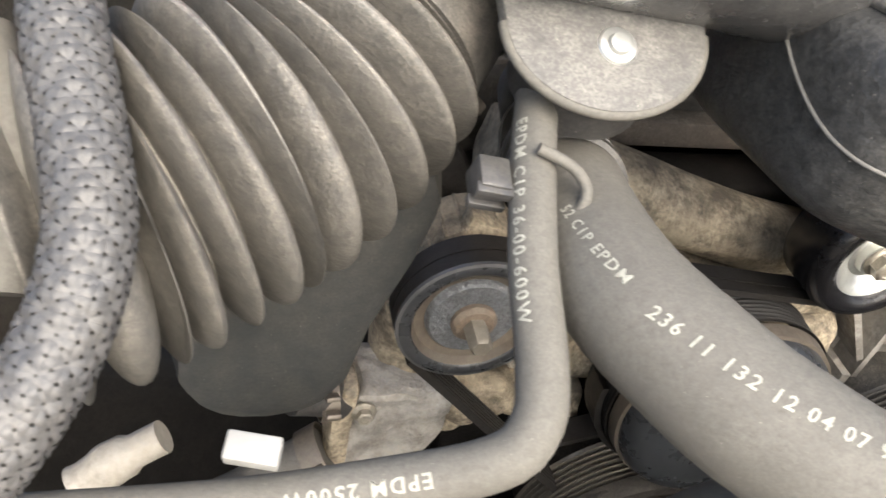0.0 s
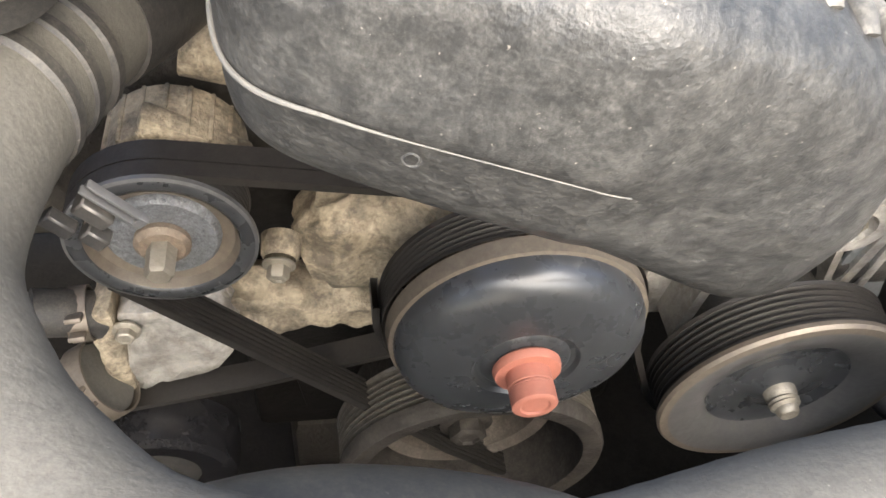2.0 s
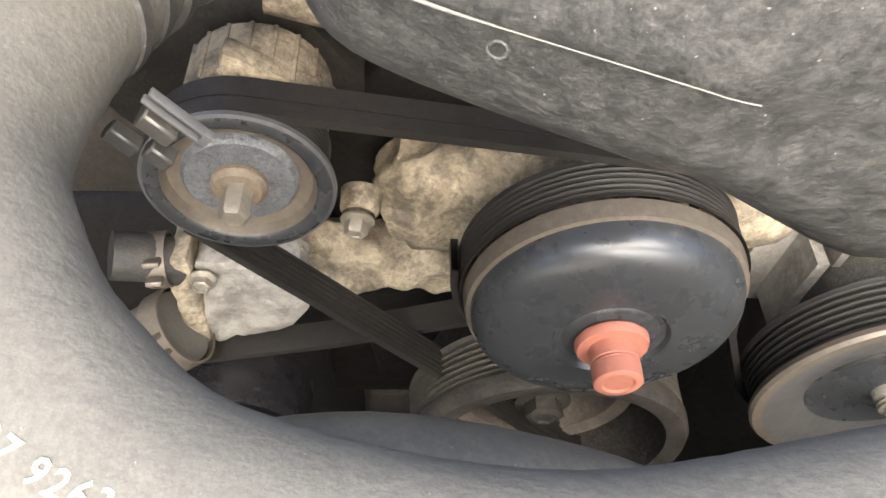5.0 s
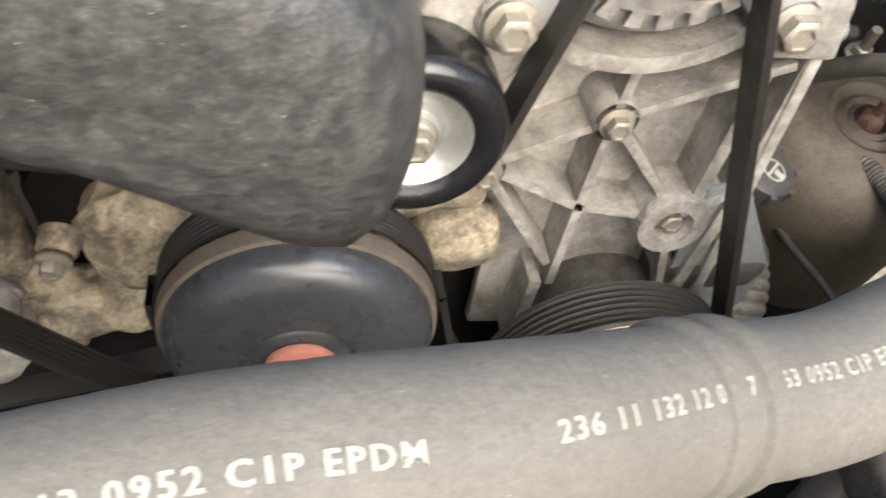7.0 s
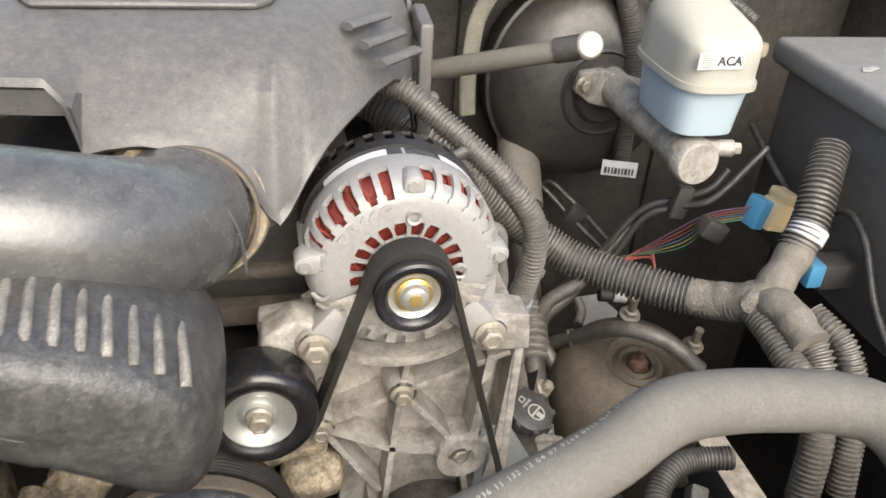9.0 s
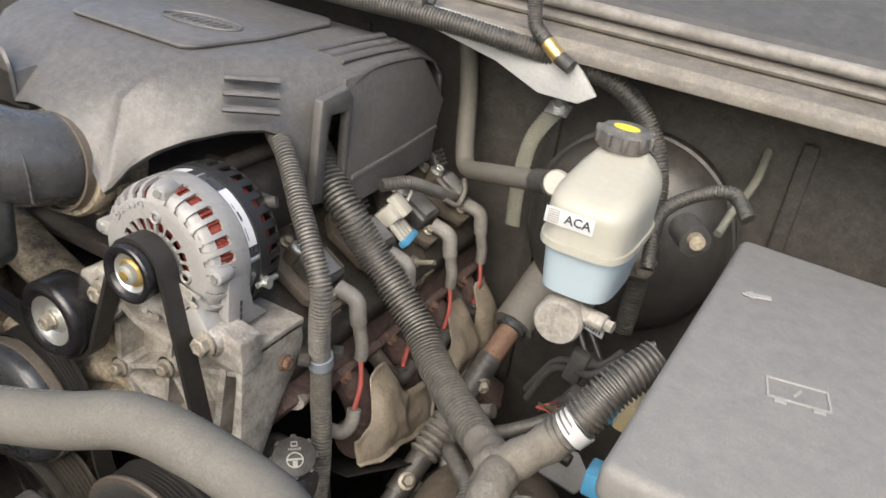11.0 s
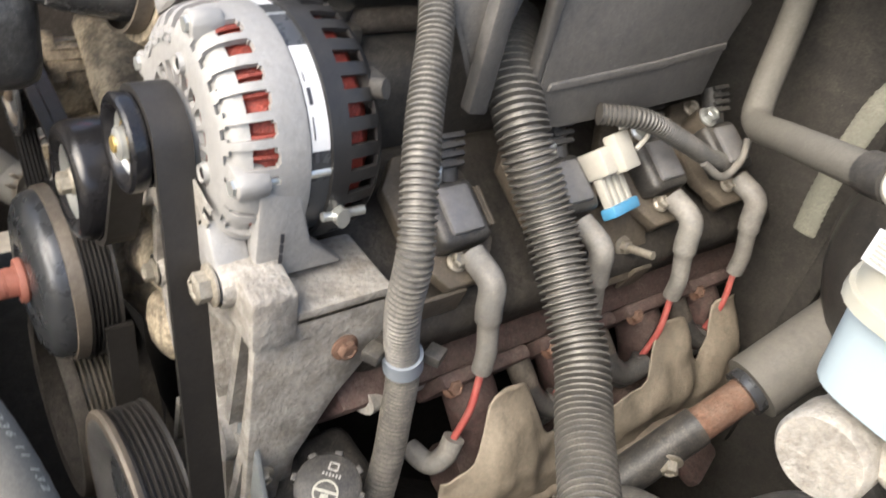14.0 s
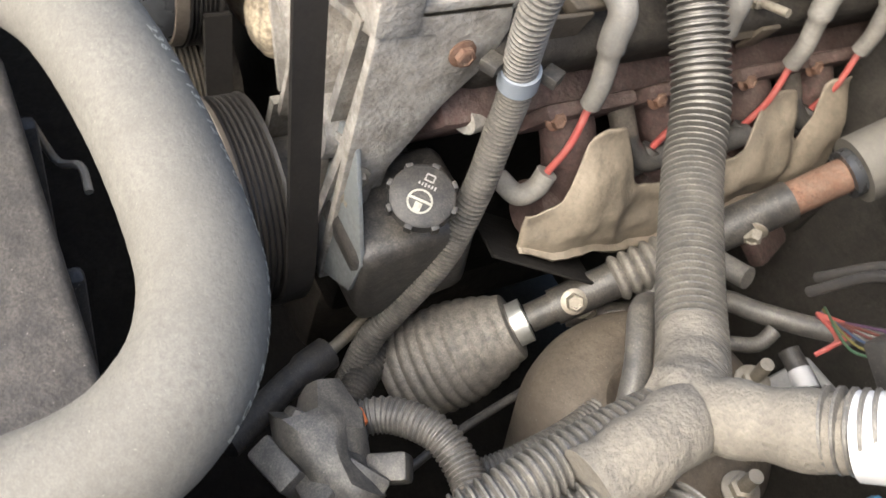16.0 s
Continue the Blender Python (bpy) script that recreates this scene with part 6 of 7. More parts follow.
tl = thing("cowl_loom", top[4], "dark corrugated loom clipped along the cowl edge", "wiring loom")
part("conduit", corrugated(top, 0.0118, 0.004, 0.07, 20), LOOM_DARK, tl)
for p in ((0.101, 0.428, 0.432), (0.21, 0.439, 0.431), (0.392, 0.503, 0.402)):
    part("clip", joined(box(0.014, 0.028, 0.026, pose(*p, 0, 0, 15), 0.004), box(0.01, 0.03, 0.006, pose(p[0] + 0.004, p[1] + 0.022, p[2] + 0.01, 20, 0, 15), 0.001)), RUBBER_DARK, tl, "black edge clip")
felt = thing("insulation_strip", (0.28, 0.48, 0.39), "white felt insulation strip below the cowl", "insulation")
part("strip", xf(slab([(0.06, 0.426), (0.08, 0.41), (0.2, 0.405), (0.3, 0.385), (0.36, 0.362), (0.41, 0.362), (0.43, 0.376), (0.4, 0.408), (0.3, 0.425), (0.12, 0.434)], 0.006, None, 0.001), pose(0, 0.476, 0.0)), FELT, felt)
ch = [(0.36, 0.7, 0.56), (0.362, 0.58, 0.51), (0.358, 0.52, 0.47), (0.36, 0.485, 0.435), (0.372, 0.47, 0.42), (0.385, 0.463, 0.414)]
wh = thing("washer_hose", ch[2], "black ribbed hose with a brass end over the cowl", "hose")
part("hose_body", corrugated([(0.47, 0.6, 0.9), (0.42, 0.53, 0.76), (0.385, 0.495, 0.66), (0.362, 0.478, 0.575), (0.349, 0.473, 0.52), (0.34, 0.471, 0.47), (0.345, 0.469, 0.44), (0.364, 0.466, 0.424)], 0.0085, 0.003, 0.05, 16), LOOM_DARK, wh)
part("brass_end", rod((0.364, 0.466, 0.424), (0.382, 0.463, 0.412), 0.0088, 20), GOLD, wh, "brass end fitting")
part("black_end", rod((0.382, 0.463, 0.412), (0.4, 0.46, 0.405), 0.0085, 16), RUBBER_DARK, wh)

# ---- brake booster and master cylinder ----
bo = thing("brake_booster", (0.5, 0.53, 0.19), "round dusty black brake booster on the firewall", "brake booster")
bm_ = aim((0.49, 0.5, 0.2), (0.05, -1, 0.1))
part("shell", lathe([(0.0001, -0.02), (0.035, -0.02), (0.04, -0.012), (0.06, -0.01), (0.075, -0.005), (0.1, 0.006), (0.118, 0.02), (0.127, 0.036), (0.13, 0.05), (0.134, 0.052), (0.134, 0.06), (0.13, 0.062), (0.128, 0.1), (0.1, 0.13)], 96, bm_), BOOSTER, bo)
part("face_ring", lathe([(0.05, -0.0115), (0.053, -0.0145), (0.056, -0.0115)], 64, bm_), BOOSTER, bo)
part("barcode_label", xf(box(0.044, 0.001, 0.02, None, 0.0004), aim((0.5014, 0.4226, 0.1271), (-0.3, -0.9, 0.1)) @ pose(0, 0.0, 0)), PAPER, bo, "white printed label")
for k in range(9):
    part("label_bar", xf(box(0.0022 if k % 3 else 0.0036, 0.0006, 0.008, pose(-0.017 + 0.0042 * k, -0.001, -0.003), 0), aim((0.5014, 0.4226, 0.1271), (-0.3, -0.9, 0.1))), INK, bo)
mc = thing("master_cylinder", (0.51, 0.3, 0.2), "pale cast brake master cylinder with a fluid tank", "master cylinder")
m0, m1 = Vector((0.506, 0.262, 0.212)), Vector((0.495, 0.48, 0.218))
part("bore", tube([m0, m0 + (m1 - m0) * 0.4, m1], 0.0215, 28, 0.008), ALLOY, mc)
part("bore_end", lathe([(0.0001, -0.003), (0.022, -0.003), (0.0245, 0.0), (0.0245, 0.02)], 36, aim(m0, (0.05, -1, 0))), ALLOY, mc)
part("flange", slab([(-0.055, -0.012), (-0.03, -0.022), (0.03, -0.022), (0.055, -0.012), (0.055, 0.012), (0.03, 0.022), (-0.03, 0.022), (-0.055, 0.012)], 0.012, Matrix.Translation((0.495, 0.455, 0.215)) @ pose(0, 0, 0, 0, 15, 0), 0.003), ALLOY, mc)
for s in (-1, 1):
    part("flange_nut", hexbolt((0.495 + 0.044 * s, 0.455, 0.215 - 0.011 * s), (0, -1, 0), 0.008, 0.008), BOLT, mc)
part("port", joined(rod((0.52, 0.28, 0.222), (0.55, 0.275, 0.222), 0.009, 14), rod((0.55, 0.275, 0.222), (0.558, 0.274, 0.222), 0.0065, 6)), ALLOY, mc)


def tank_shell(z0, z1, grow0, grow1):
    vs, fs = [], []
    n, rows = 48, 10
    for i in range(rows):
        t = i / (rows - 1)
        z = z0 + (z1 - z0) * t
        g = grow0 + (grow1 - grow0) * t
        if z1 > 0.36:
            g *= 1 - 0.5 * max(0, (t - 0.5) / 0.5) ** 2.4
        for j in range(n):
            a = 2 * math.pi * j / n
            c, s = math.cos(a), math.sin(a)
            k = (abs(c) ** 4 + abs(s) ** 4) ** -0.25
            rise = 0.02 * max(0.0, t - 0.45) * s if z1 > 0.36 else 0.0
            vs.append((0.51 + 0.043 * g * k * c, 0.318 + 0.066 * g * k * s + 0.02 * (1 - g) * (z1 > 0.36), z + rise))
    for i in range(rows - 1):
        for j in range(n):
            fs.append((i * n + j, i * n + (j + 1) % n, (i + 1) * n + (j + 1) % n, (i + 1) * n + j))
    fs += [tuple(range(n - 1, -1, -1)), tuple((rows - 1) * n + j for j in range(n))]
    return (vs, fs)


ft = part("fluid_tank", tank_shell(0.298, 0.366, 1.0, 1.0), TANK, mc, "milky yellowed brake fluid tank")
part("tank_lower", tank_shell(0.243, 0.296, 0.84, 0.94), TANK_LOW, ft, "pale blue lower half with fluid")
part("tank_band", tank_shell(0.293, 0.3, 1.05, 1.05), TANK, ft)
part("tank_neck", joined(rod((0.51, 0.3, 0.228), (0.51, 0.3, 0.25), 0.014, 16), rod((0.51, 0.35, 0.228), (0.51, 0.35, 0.25), 0.014, 16)), WHITE_PLASTIC, ft)
part("filler_neck", rod((0.503, 0.355, 0.355), (0.503, 0.355, 0.378), 0.021, 32), WHITE_PLASTIC, ft)
fc = part("filler_cap", lathe([(0.0001, -0.018), (0.022, -0.018), (0.026, -0.015), (0.027, 0.0), (0.024, 0.002)], 40, aim((0.503, 0.356, 0.372), (0, 0, 1))), LOOM, ft, "black filler cap")
for k in range(10):
    a = 2 * math.pi * k / 10
    part("cap_grip", box(0.006, 0.006, 0.013, Matrix.Translation((0.503 + 0.027 * math.cos(a), 0.356 + 0.027 * math.sin(a), 0.381)) @ pose(0, 0, 0, 0, 0, math.degrees(a)), 0.0015), LOOM, fc)
part("cap_mark", xf(lathe([(0.0001, -0.0188), (0.012, -0.0188), (0.012, -0.018)], 32), aim((0.503, 0.356, 0.372), (0, 0, 1)) @ Matrix.Diagonal((1.1, 1, 0.7, 1))), YELLOW, fc, "yellow printed mark")
lab = Matrix.Translation((0.498, 0.2508, 0.325)) @ pose(0, 0, 0, 0, 0, 0)
part("tank_label", box(0.048, 0.001, 0.0165, lab, 0.0004), PAPER, ft, "white label with letters")
lettering("ACA", 0.0125, Matrix.Translation((0.5065, 0.2499, 0.325)), "label_letters", INK, ft, 0.0002)
for k in range(6):
    part("label_bar", box(0.011, 0.0006, 0.0012, Matrix.Translation((0.4825, 0.25, 0.331 - 0.0023 * k)), 0), PRINT_GREY, ft)
vac = thing("vacuum_hose", (0.3, 0.5, 0.24), "grey rubber vacuum hose with a white check valve", "hose")
part("hose_body", tube([(0.2, 0.6, 0.38), (0.225, 0.575, 0.31), (0.25, 0.54, 0.235), (0.268, 0.522, 0.222), (0.31, 0.488, 0.24), (0.36, 0.45, 0.262), (0.412, 0.418, 0.282)], 0.0125, 20, 0.006), RUBBER, vac)
part("valve_sleeve", rod((0.398, 0.427, 0.277), (0.42, 0.413, 0.286), 0.0145, 20), RUBBER_DARK, vac)
part("check_valve", lathe([(0.0001, -0.006), (0.013, -0.006), (0.0155, -0.003), (0.0155, 0.006), (0.01, 0.012), (0.008, 0.03)], 32, aim((0.429, 0.407, 0.29), (-0.1, -0.85, 0.4))), WHITE_PLASTIC, vac, "white check valve")
gs = thing("ground_strap", (0.33, 0.53, 0.27), "flat woven ground strap on the firewall", "ground strap")
part("braid", tube([(0.374, 0.55, 0.34), (0.366, 0.55, 0.331), (0.339, 0.55, 0.282), (0.332, 0.55, 0.233), (0.331, 0.55, 0.19), (0.334, 0.55, 0.15)], 0.0028, 16, 0.003, lambda u: 1 + 0.06 * math.sin(u * 900), flat=3.8), STRAP, gs)
part("lug", joined(box(0.03, 0.02, 0.004, pose(0.368, 0.54, 0.33, 30, 0, 0), 0.001), hexbolt((0.37, 0.536, 0.332), (0, -0.6, 0.8), 0.008, 0.007)), ZINC, gs)
grom = thing("firewall_grommet", (0.61, 0.56, 0.37), "black rubber grommet where a cable passes", "grommet")
part("ring", lathe([(0.012, 0.0), (0.02, -0.012), (0.03, -0.01), (0.034, 0.004)], 32, aim((0.6106, 0.6643, 0.3437), (0, -1, 0))), RUBBER_DARK, grom)
part("cable", tube([(0.6117, 0.6651, 0.3439), (0.6157, 0.5796, 0.3041), (0.6062, 0.5198, 0.2777), (0.6020, 0.4821, 0.2617)], 0.005, 10, 0.006), STRAP, grom)
plug = thing("white_plug", (0.5398, 0.6651, 0.3284), "small white plastic plug in the firewall", "plug")
part("plug_head", lathe([(0.0001, -0.004), (0.007, -0.003), (0.011, 0.002), (0.011, 0.006)], 20, aim((0.5398, 0.6651, 0.3284), (0, -1, 0))), PAPER, plug)

# ---- fuse box, tower and the small lines ----
fb = thing("fuse_box", (0.73, 0.2, 0.2), "large dark fuse box with a dusty flat lid", "fuse box")
part("lid", box(0.24, 0.4, 0.03, pose(0.752, 0.175, 0.296, 0, 0, -1), 0.008, 3), LID, fb, "dusty grey lid with moulded symbols")
part("body", box(0.21, 0.36, 0.2, pose(0.752, 0.175, 0.182), 0.006), COVER, fb)
part("body_lip", tube([(0.64, 0.38, 0.2), (0.638, 0.3, 0.17), (0.638, 0.23, 0.15), (0.636, 0.19, 0.19), (0.636, 0.15, 0.18), (0.638, 0.1, 0.12), (0.64, 0.0, 0.06)], 0.004, 10, 0.006), PLASTIC, fb)
part("lid_arrow", xf(slab([(-0.012, 0.0), (-0.003, 0.006), (-0.003, 0.003), (0.012, 0.003), (0.012, -0.003), (-0.003, -0.003), (-0.003, -0.006)], 0.0015, None, 0), Matrix.Translation((0.6697, 0.2590, 0.3120)) @ pose(0, 0, 0, 90, 0, 20)), PRINT_GREY, fb)
bq = Matrix.Translation((0.7204, 0.1364, 0.3118)) @ pose(0, 0, 0, 0, 0, 12)
for a in (box(0.042, 0.0015, 0.001, pose(0, 0.01, 0), 0), box(0.042, 0.0015, 0.001, pose(0, -0.014, 0), 0), box(0.0015, 0.025, 0.001, pose(-0.021, -0.002, 0), 0), box(0.0015, 0.025, 0.001, pose(0.021, -0.002, 0), 0), box(0.01, 0.002, 0.001, pose(0.0, -0.002, 0, 0, 0, 60), 0), box(0.008, 0.005, 0.001, pose(-0.013, -0.017, 0), 0), box(0.008, 0.005, 0.001, pose(0.013, -0.017, 0), 0)):
    part("lid_symbol", xf(a, bq), PRINT_GREY, fb)
tower = thing("shock_tower", (0.5, 0.26, -0.05), "brown dusty round shock tower with a centre stud", "shock tower")
twm = aim((0.483, 0.2435, -0.034), (-0.05, -0.25, 1))
part("dome", lathe([(0.0001, 0.012), (0.014, 0.012), (0.016, 0.002), (0.02, 0.006), (0.024, 0.002), (0.03, 0.007), (0.034, 0.001), (0.038, -0.001), (0.042, 0.003), (0.06, 0.005), (0.075, 0.012), (0.088, 0.026), (0.095, 0.044), (0.098, 0.062), (0.098, 0.18)], 80, twm), TOWER, tower)
part("centre_stud", joined(rod(twm @ Vector((0, 0.012, 0)), twm @ Vector((0, -0.022, 0)), 0.0042, 12), xf(lathe([(0.011, 0.01), (0.0115, 0.0), (0.007, -0.005), (0.004, -0.006)], 6), twm)), RUST, tower)
for off in ((0.075, 0.016, 0.0), (0.016, 0.074, 0.0)):
    x, _, z = twm.inverted() @ (twm.translation + Vector(off))
    part("side_stud", joined(rod(twm @ Vector((x, 0.005, z)), twm @ Vector((x, -0.028, z)), 0.005, 12), xf(hexbolt((x, 0.004, z), (0, -1, 0), 0.009, 0.008), twm)), BOLT, tower)
hl = thing("tower_harness", (0.42, 0.24, -0.02), "grey taped harness with orange connectors over the tower", "harness")


OR = Vector((0.414, 0.292, -0.097))
part("arch", tube([(0.4337, 0.3416, 0.0113), (0.3952, 0.3366, -0.0116), (0.3914, 0.3232, -0.0533), OR + Vector((-0.004, 0.002, 0.012))], 0.009, 14, 0.005), LOOM, hl)
part("arch", tube([(0.403, 0.34, -0.079), (0.418, 0.297, -0.034), (0.437, 0.218, 0.038), (0.473, 0.183, 0.044), (0.506, 0.16, 0.021)], 0.0088, 16, 0.006), LOOM, hl)
part("connector", xf(box(0.034, 0.02, 0.02, None, 0.003), Matrix.Translation(OR) @ pose(0, 0, 0, 0, 40, -30)), RUBBER_DARK, hl)
part("connector_lock", xf(box(0.008, 0.022, 0.014, None, 0.002), Matrix.Translation(OR + Vector((0.004, -0.003, 0.004))) @ pose(0, 0, 0, 0, 40, -30)), ORANGE, hl, "orange lock tab")
part("connector_lock", xf(box(0.007, 0.016, 0.012, None, 0.002), Matrix.Translation(OR + Vector((0.012, 0.018, 0.02))) @ pose(0, 0, 0, 0, 40, -30)), ORANGE, hl, "orange lock tab")
part("tail", corrugated([OR + Vector((0.006, -0.008, -0.008)), OR + Vector((0.018, -0.03, -0.002)), (0.448, 0.238, -0.075), (0.463, 0.211, -0.055), (0.4712, 0.1759, -0.0547), (0.4730, 0.1281, -0.0581), (0.4686, 0.0883, -0.0663)], 0.008, 0.0036, 0.08, 16), LOOM, hl)
part("band", lathe([(0.0095, -0.005), (0.0108, -0.005), (0.0108, 0.005), (0.0095, 0.005)], 24, aim((0.418, 0.297, -0.034), (1, 0, 0.2))), RUBBER, hl)
part("thin_cable", tube([OR + Vector((-0.006, -0.006, -0.004)), (0.4138, 0.2045, -0.1220), (0.4266, 0.1283, -0.1224), (0.4385, 0.0768, -0.1335)], 0.0036, 10, 0.006), RUBBER_DARK, hl)
part("cross_run", tube([(0.3585, 0.2910, -0.1437), (0.3775, 0.3255, -0.1210), (0.3955, 0.3542, -0.1011), (0.4158, 0.3842, -0.0689), (0.4431, 0.3953, -0.0516), (0.4773, 0.4161, -0.0323), (0.5139, 0.4370, -0.0016), (0.5433, 0.4482, 0.0275)], 0.009, 16, 0.006), LOOM, hl)
part("cross_run", tube([(0.4542, 0.3597, -0.0657), (0.4663, 0.3813, -0.0595), (0.4633, 0.3960, -0.0493)], 0.0065, 12, 0.006), LOOM, hl)
part("cross_plug", rod((0.4854, 0.3784, -0.0332), (0.5325, 0.3727, -0.0365), 0.0085, 14), RUBBER_DARK, hl)
part("plug_label", rod((0.5027, 0.3724, -0.0308), (0.5185, 0.3683, -0.0315), 0.0088, 14), PAPER, hl, "white paper tag")
ln = thing("low_hose", (0.2921, 0.1190, -0.1574), "dark hose and steel line below the steering pump", "hose")
part("steel_line", tube([(0.2693, 0.1655, -0.1690), (0.2959, 0.1179, -0.1601), (0.3164, 0.0750, -0.1580)], 0.0055, 12, 0.006), BOLT, ln)
part("line_sleeve", tube([(0.3156, 0.0775, -0.1561), (0.3274, 0.0435, -0.1568), (0.3425, 0.0143, -0.1565), (0.3636, -0.0242, -0.1522)], 0.0125, 18, 0.006, lambda s: 1.15 if s < 0.03 else 0.95), RUBBER_DARK, ln)
part("loom_tail", corrugated([(0.3121, 0.1519, -0.1618), (0.3340, 0.1112, -0.1591), (0.3615, 0.0778, -0.1552), (0.3981, 0.0518, -0.1518)], 0.013, 0.0042, 0.07, 18), LOOM_DARK, ln)
cnb = thing("front_connector_block", (0.4320, 0.0170, -0.0371), "dusty grey broken connector block with a taped loom", "connector")
for k, (x, y, w, h, tz) in enumerate(((540, 760, 0.03, 0.022, 20), (500, 830, 0.035, 0.03, -15), (590, 800, 0.022, 0.03, 40), (640, 850, 0.03, 0.02, 10), (690, 830, 0.02, 0.026, 60), (560, 870, 0.036, 0.02, -30))):
    part("shell_piece", xf(box(w, 0.018, h, None, 0.003), Matrix.Translation((((0.4119, 0.0024, -0.0347)), ((0.4279, -0.0174, -0.0422)), ((0.4305, 0.0140, -0.0380)), ((0.4543, 0.0217, -0.0336)), ((0.4540, 0.0412, -0.0348)), ((0.4502, -0.0057, -0.0346)))[k]) @ pose(0, 0, 0, 25, tz, 30 + tz)), LOOM, cnb)
part("shell_core", blob((0.4323, 0.0083, -0.0423), 0.034, stretch=(1.3, 0.8, 0.9), rough=0.5, seed=21), LOOM, cnb)
part("loom_stub", corrugated([(0.4139, 0.0336, -0.0431), (0.4222, 0.0561, -0.0345), (0.4460, 0.0742, -0.0239), (0.4740, 0.0798, -0.0230), (0.5060, 0.0730, -0.0187)], 0.0115, 0.004, 0.06, 18), LOOM, cnb)
part("orange_bit", xf(box(0.012, 0.01, 0.01, None, 0.002), Matrix.Translation((0.4180, 0.0344, -0.0321))), ORANGE, cnb)
lines = thing("brake_lines", (0.5105, 0.3147, 0.1407), "bundle of bent steel brake lines with a clamp", "brake lines")
for pts in (
    [(0.4646, 0.3496, 0.0550), (0.4943, 0.3337, 0.1179), (0.5270, 0.3160, 0.1408), (0.5523, 0.2985, 0.1612), (0.5689, 0.2976, 0.1855)],
    [(0.4715, 0.3351, 0.0539), (0.4948, 0.3246, 0.1132), (0.5241, 0.3073, 0.1355), (0.5501, 0.2841, 0.1569), (0.5883, 0.2817, 0.2061), (0.5996, 0.2853, 0.2161)],
    [(0.4423, 0.5621, 0.0188), (0.4526, 0.5583, 0.0359), (0.4928, 0.5252, -0.0005), (0.5296, 0.4741, -0.0285)],
    [(0.4589, 0.5652, 0.0302), (0.4687, 0.5576, 0.0411), (0.5090, 0.5262, 0.0074), (0.5381, 0.4788, -0.0178)]):
    part("line", tube(pts, 0.0038, 10, 0.005), LINE_GREY, lines)
part("line_clamp", xf(box(0.02, 0.014, 0.04, None, 0.003), Matrix.Translation((0.5253, 0.3083, 0.1414)) @ pose(0, 0, 0, 0, 10, 0)), RUBBER_DARK, lines)
part("line_clamp", xf(box(0.03, 0.014, 0.026, None, 0.003), Matrix.Translation((0.4975, 0.5219, 0.0057)) @ pose(0, 0, 0, 0, 30, 0)), RUBBER_DARK, lines)
yc = thing("tan_connector", (0.61, 0.25, 0.155), "cream and blue electrical connector with coloured wires", "connector")
part("shell", xf(joined(box(0.045, 0.026, 0.034, None, 0.004), box(0.02, 0.03, 0.012, pose(-0.006, 0, 0.022), 0.003)), Matrix.Translation((0.612, 0.25, 0.153)) @ pose(0, 0, 0, 0, 15, 10)), CREAM, yc)
part("blue_half", xf(box(0.016, 0.024, 0.034, None, 0.003), Matrix.Translation((0.583, 0.25, 0.158)) @ pose(0, 0, 0, 0, 15, 10)), BLUE, yc, "blue half")
for k, (r, g, b) in enumerate(((0.05, 0.4, 0.15), (0.6, 0.5, 0.05), (0.05, 0.2, 0.5), (0.5, 0.06, 0.05), (0.6, 0.08, 0.04), (0.35, 0.1, 0.4))):
    w = mat("wire_colour", (r * 0.26 + 0.02, g * 0.26 + 0.02, b * 0.26 + 0.02), 0.45, var=0.1, dust=0.35, scale=50, bump=0.0)
    part("wire", tube([(0.578, 0.25, 0.15 + 0.003 * k), Vector((0.5472, 0.2687, 0.1314)) + Vector((0, 0.002 * k, 0.002 * k)), Vector((0.5239, 0.2862, 0.0927)) + Vector((0, 0.003 * k, 0.003 * k)), Vector((0.4830, 0.3500, 0.0437)) + Vector((0, 0.002 * k, -0.004 * k))], 0.0009, 8, 0.008), w, yc)
part("wire_plug", xf(box(0.03, 0.02, 0.022, None, 0.003), Matrix.Translation((0.545, 0.265, 0.13)) @ pose(0, 0, 0, 0, 25, 0)), RUBBER_DARK, yc)
bcn = thing("blue_connector", (0.61, 0.16, 0.14), "black sensor with a blue connector on the fuse box", "connector")
part("sensor", xf(box(0.05, 0.03, 0.03, None, 0.004), Matrix.Translation((0.632, 0.168, 0.133))), RUBBER_DARK, bcn)
part("blue_end", xf(box(0.018, 0.026, 0.026, None, 0.003), Matrix.Translation((0.6, 0.165, 0.136))), BLUE, bcn)
rw = thing("red_wires", (0.5, 0.35, 0.08), "loose red wires beside the brake lines", "wires")
for k in range(3):
    part("wire", tube([(0.4853, 0.3383, 0.0453), Vector((0.5100, 0.3184, 0.0618)) + Vector((0, 0.004 * k, 0.004 * k)), (0.5112, 0.3014, 0.0545)], 0.0016, 8, 0.008), WIRE_RED, rw)
pal = thing("pale_bracket", (0.4290, 0.2696, 0.0295), "pale torn piece of insulation behind the tower", "insulation")
part("piece", xf(slab([(-0.03, -0.02), (0.025, -0.025), (0.04, 0.0), (0.01, 0.028), (-0.028, 0.024)], 0.01, None, 0.003), Matrix.Translation((0.5150, 0.4350, -0.1050)) @ Matrix.Scale(1.0, 4) @ pose(0, 0, 0, -50, 10, 10)), FELT, pal)
bs = thing("brake_switch", (0.5928, 0.3570, 0.3016), "dark switch with a pale crusted plug", "switch")
part("switch_body", rod((0.5791, 0.3751, 0.3025), (0.5981, 0.3476, 0.3023), 0.016, 18), RUBBER_DARK, bs)
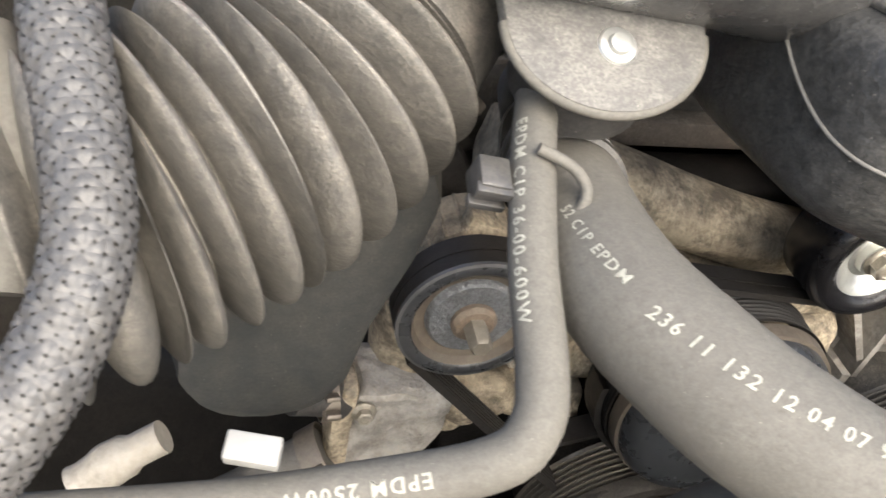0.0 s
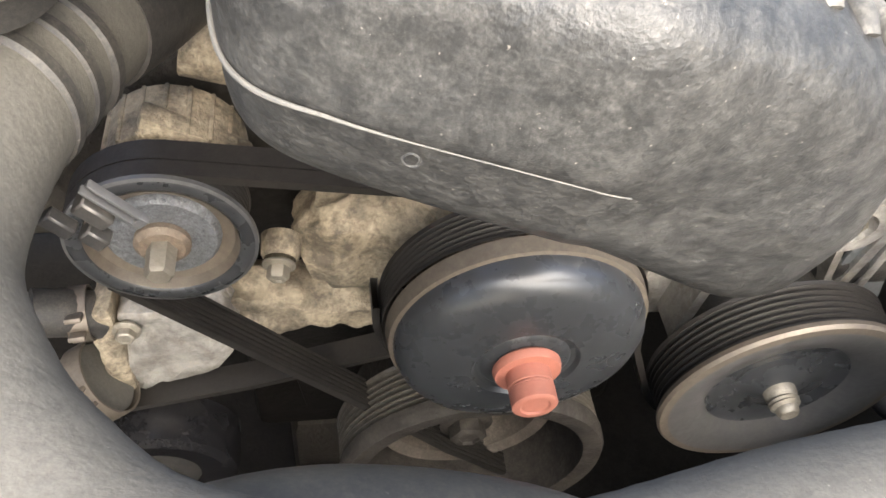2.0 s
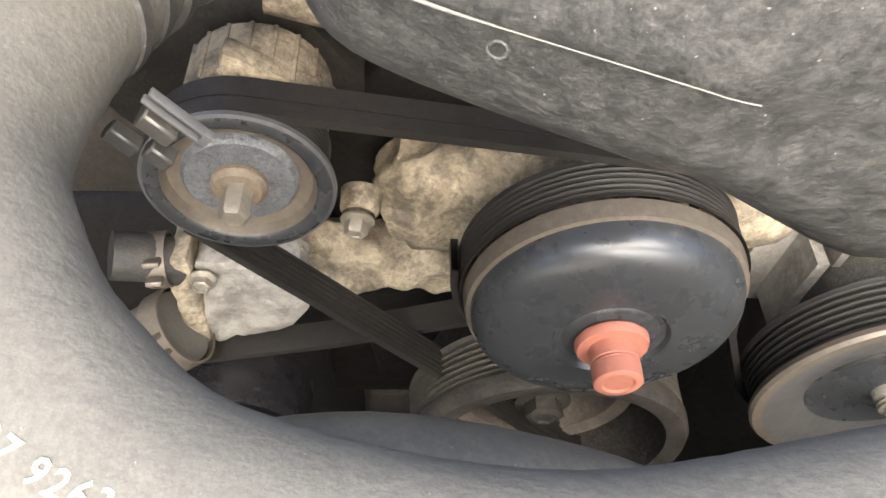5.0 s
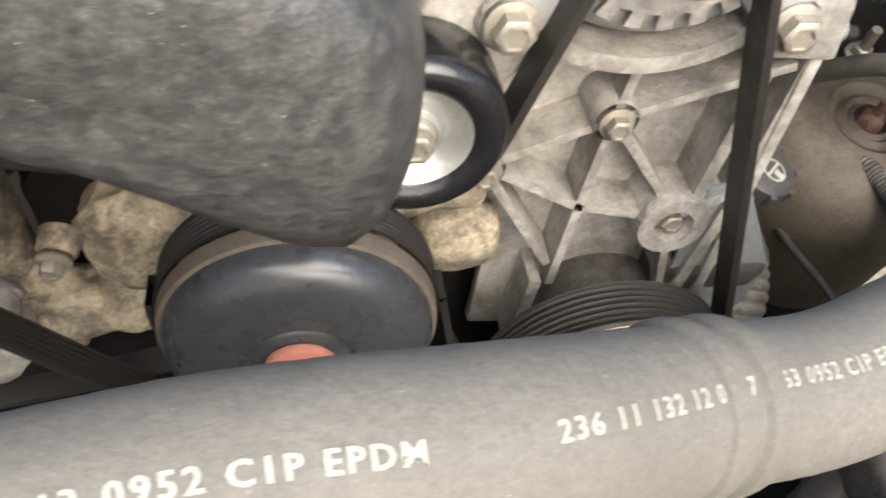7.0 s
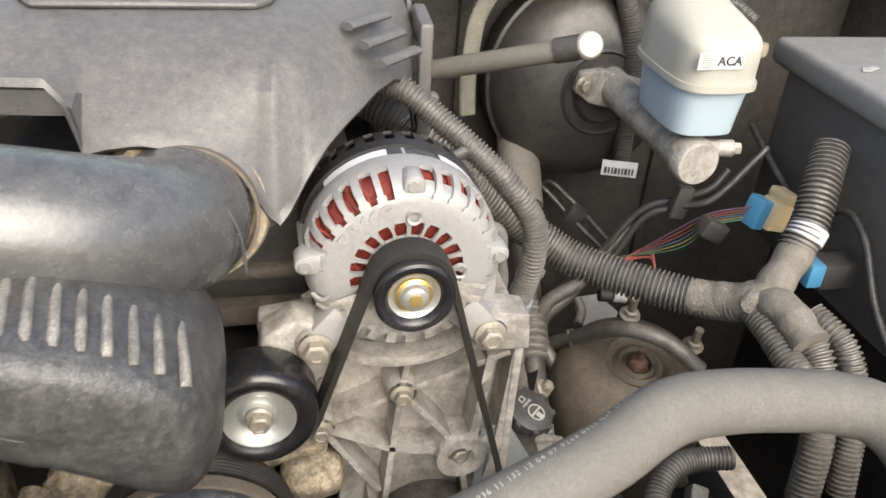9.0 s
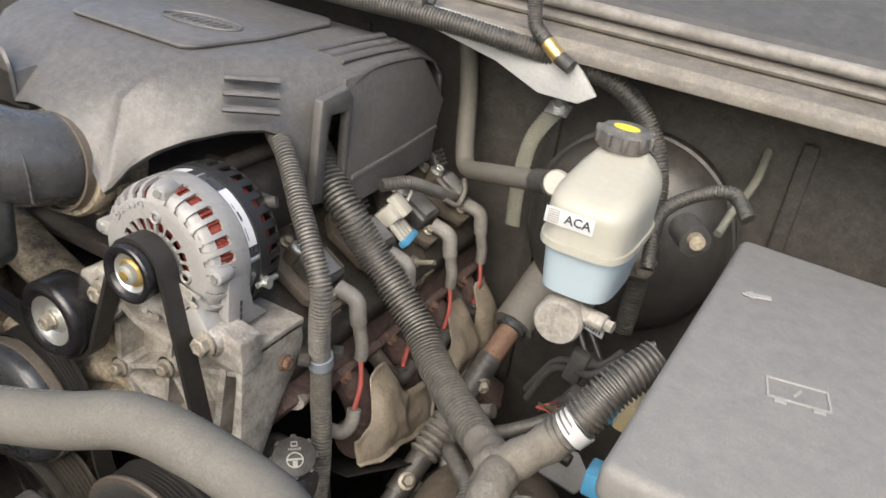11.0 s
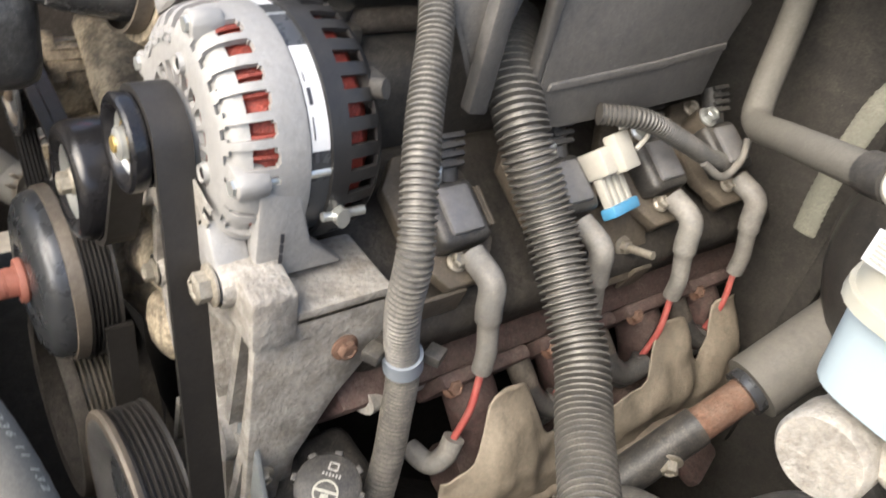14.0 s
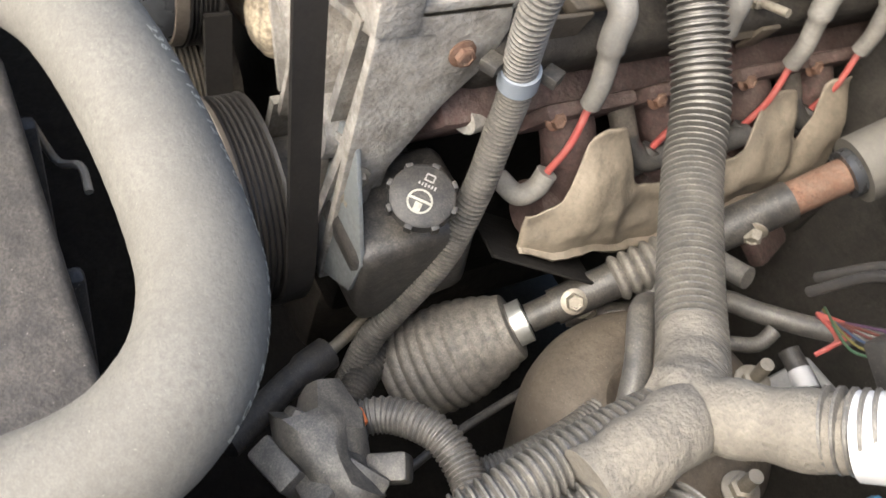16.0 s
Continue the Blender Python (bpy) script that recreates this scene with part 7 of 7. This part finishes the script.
part("switch_end", rod((0.5955, 0.3478, 0.3056), (0.6012, 0.3385, 0.3060), 0.008, 14), ALLOY_TAN, bs)
part("switch_loom", corrugated([(0.5555, 0.3778, 0.2426), (0.5464, 0.4118, 0.2883), (0.5711, 0.4305, 0.3148), (0.6074, 0.4364, 0.3289), (0.6323, 0.4178, 0.3142)], 0.0075, 0.0034, 0.06, 14), LOOM_DARK, bs)

# ---- battery side, far corner ----
bat = thing("battery", (-0.5, 0.4, 0.3), "black battery with a pale top edge", "battery")
part("case", box(0.3, 0.2, 0.2, pose(-0.5, 0.42, 0.27), 0.006), RUBBER_DARK, bat)
part("top_edge", box(0.3, 0.2, 0.012, pose(-0.5, 0.42, 0.378), 0.003), PLASTIC, bat)
part("label_strip", box(0.2, 0.004, 0.02, pose(-0.5, 0.318, 0.35), 0.001), PAPER, bat)
rc = thing("battery_cable", (-0.3, 0.25, 0.4), "thick red battery cable", "cable")
part("cable", tube([(-0.4612, 0.1574, 0.3868), (-0.3782, 0.1698, 0.3709), (-0.3151, 0.1670, 0.3316), (-0.2691, 0.1580, 0.3040)], 0.02, 18, 0.008, lambda s: 1.2 - 3.5 * s), RED_CABLE, rc)
stay = thing("hood_stay", (-0.3183, 0.2563, 0.3682), "dark steel rod beside the battery", "rod")
part("rod", tube([(-0.3493, 0.2933, 0.4467), (-0.2992, 0.2462, 0.3736), (-0.2563, 0.2118, 0.3309)], 0.008, 14, 0.01), STEEL_DARK, stay)
part("rod_foot", tube([(-0.2616, 0.2171, 0.3466), (-0.2457, 0.2041, 0.3277)], 0.012, 16, 0.004), RUBBER_DARK, stay)
oc = thing("oil_cap", (-0.1710, 0.3283, 0.3569), "yellow capped filler beside the cover", "cap")
part("cap", lathe([(0.0001, -0.01), (0.02, -0.01), (0.022, 0.0), (0.02, 0.02)], 32, aim((-0.1609, 0.3234, 0.3587), (0, 0, 1))), YELLOW, oc)
part("red_plug", xf(box(0.02, 0.014, 0.012, None, 0.003), Matrix.Translation((-0.1403, 0.3796, 0.3686)) @ pose(0, 0, 0, 0, 20, 20)), WIRE_RED, oc)
part("pale_bits", xf(joined(box(0.03, 0.02, 0.012, pose(0, 0, 0, 0, 20, 0), 0.003), box(0.02, 0.02, 0.016, pose(-0.06, 0, 0.002), 0.003)), Matrix.Translation((-0.1970, 0.3134, 0.3477))), ALLOY, oc)
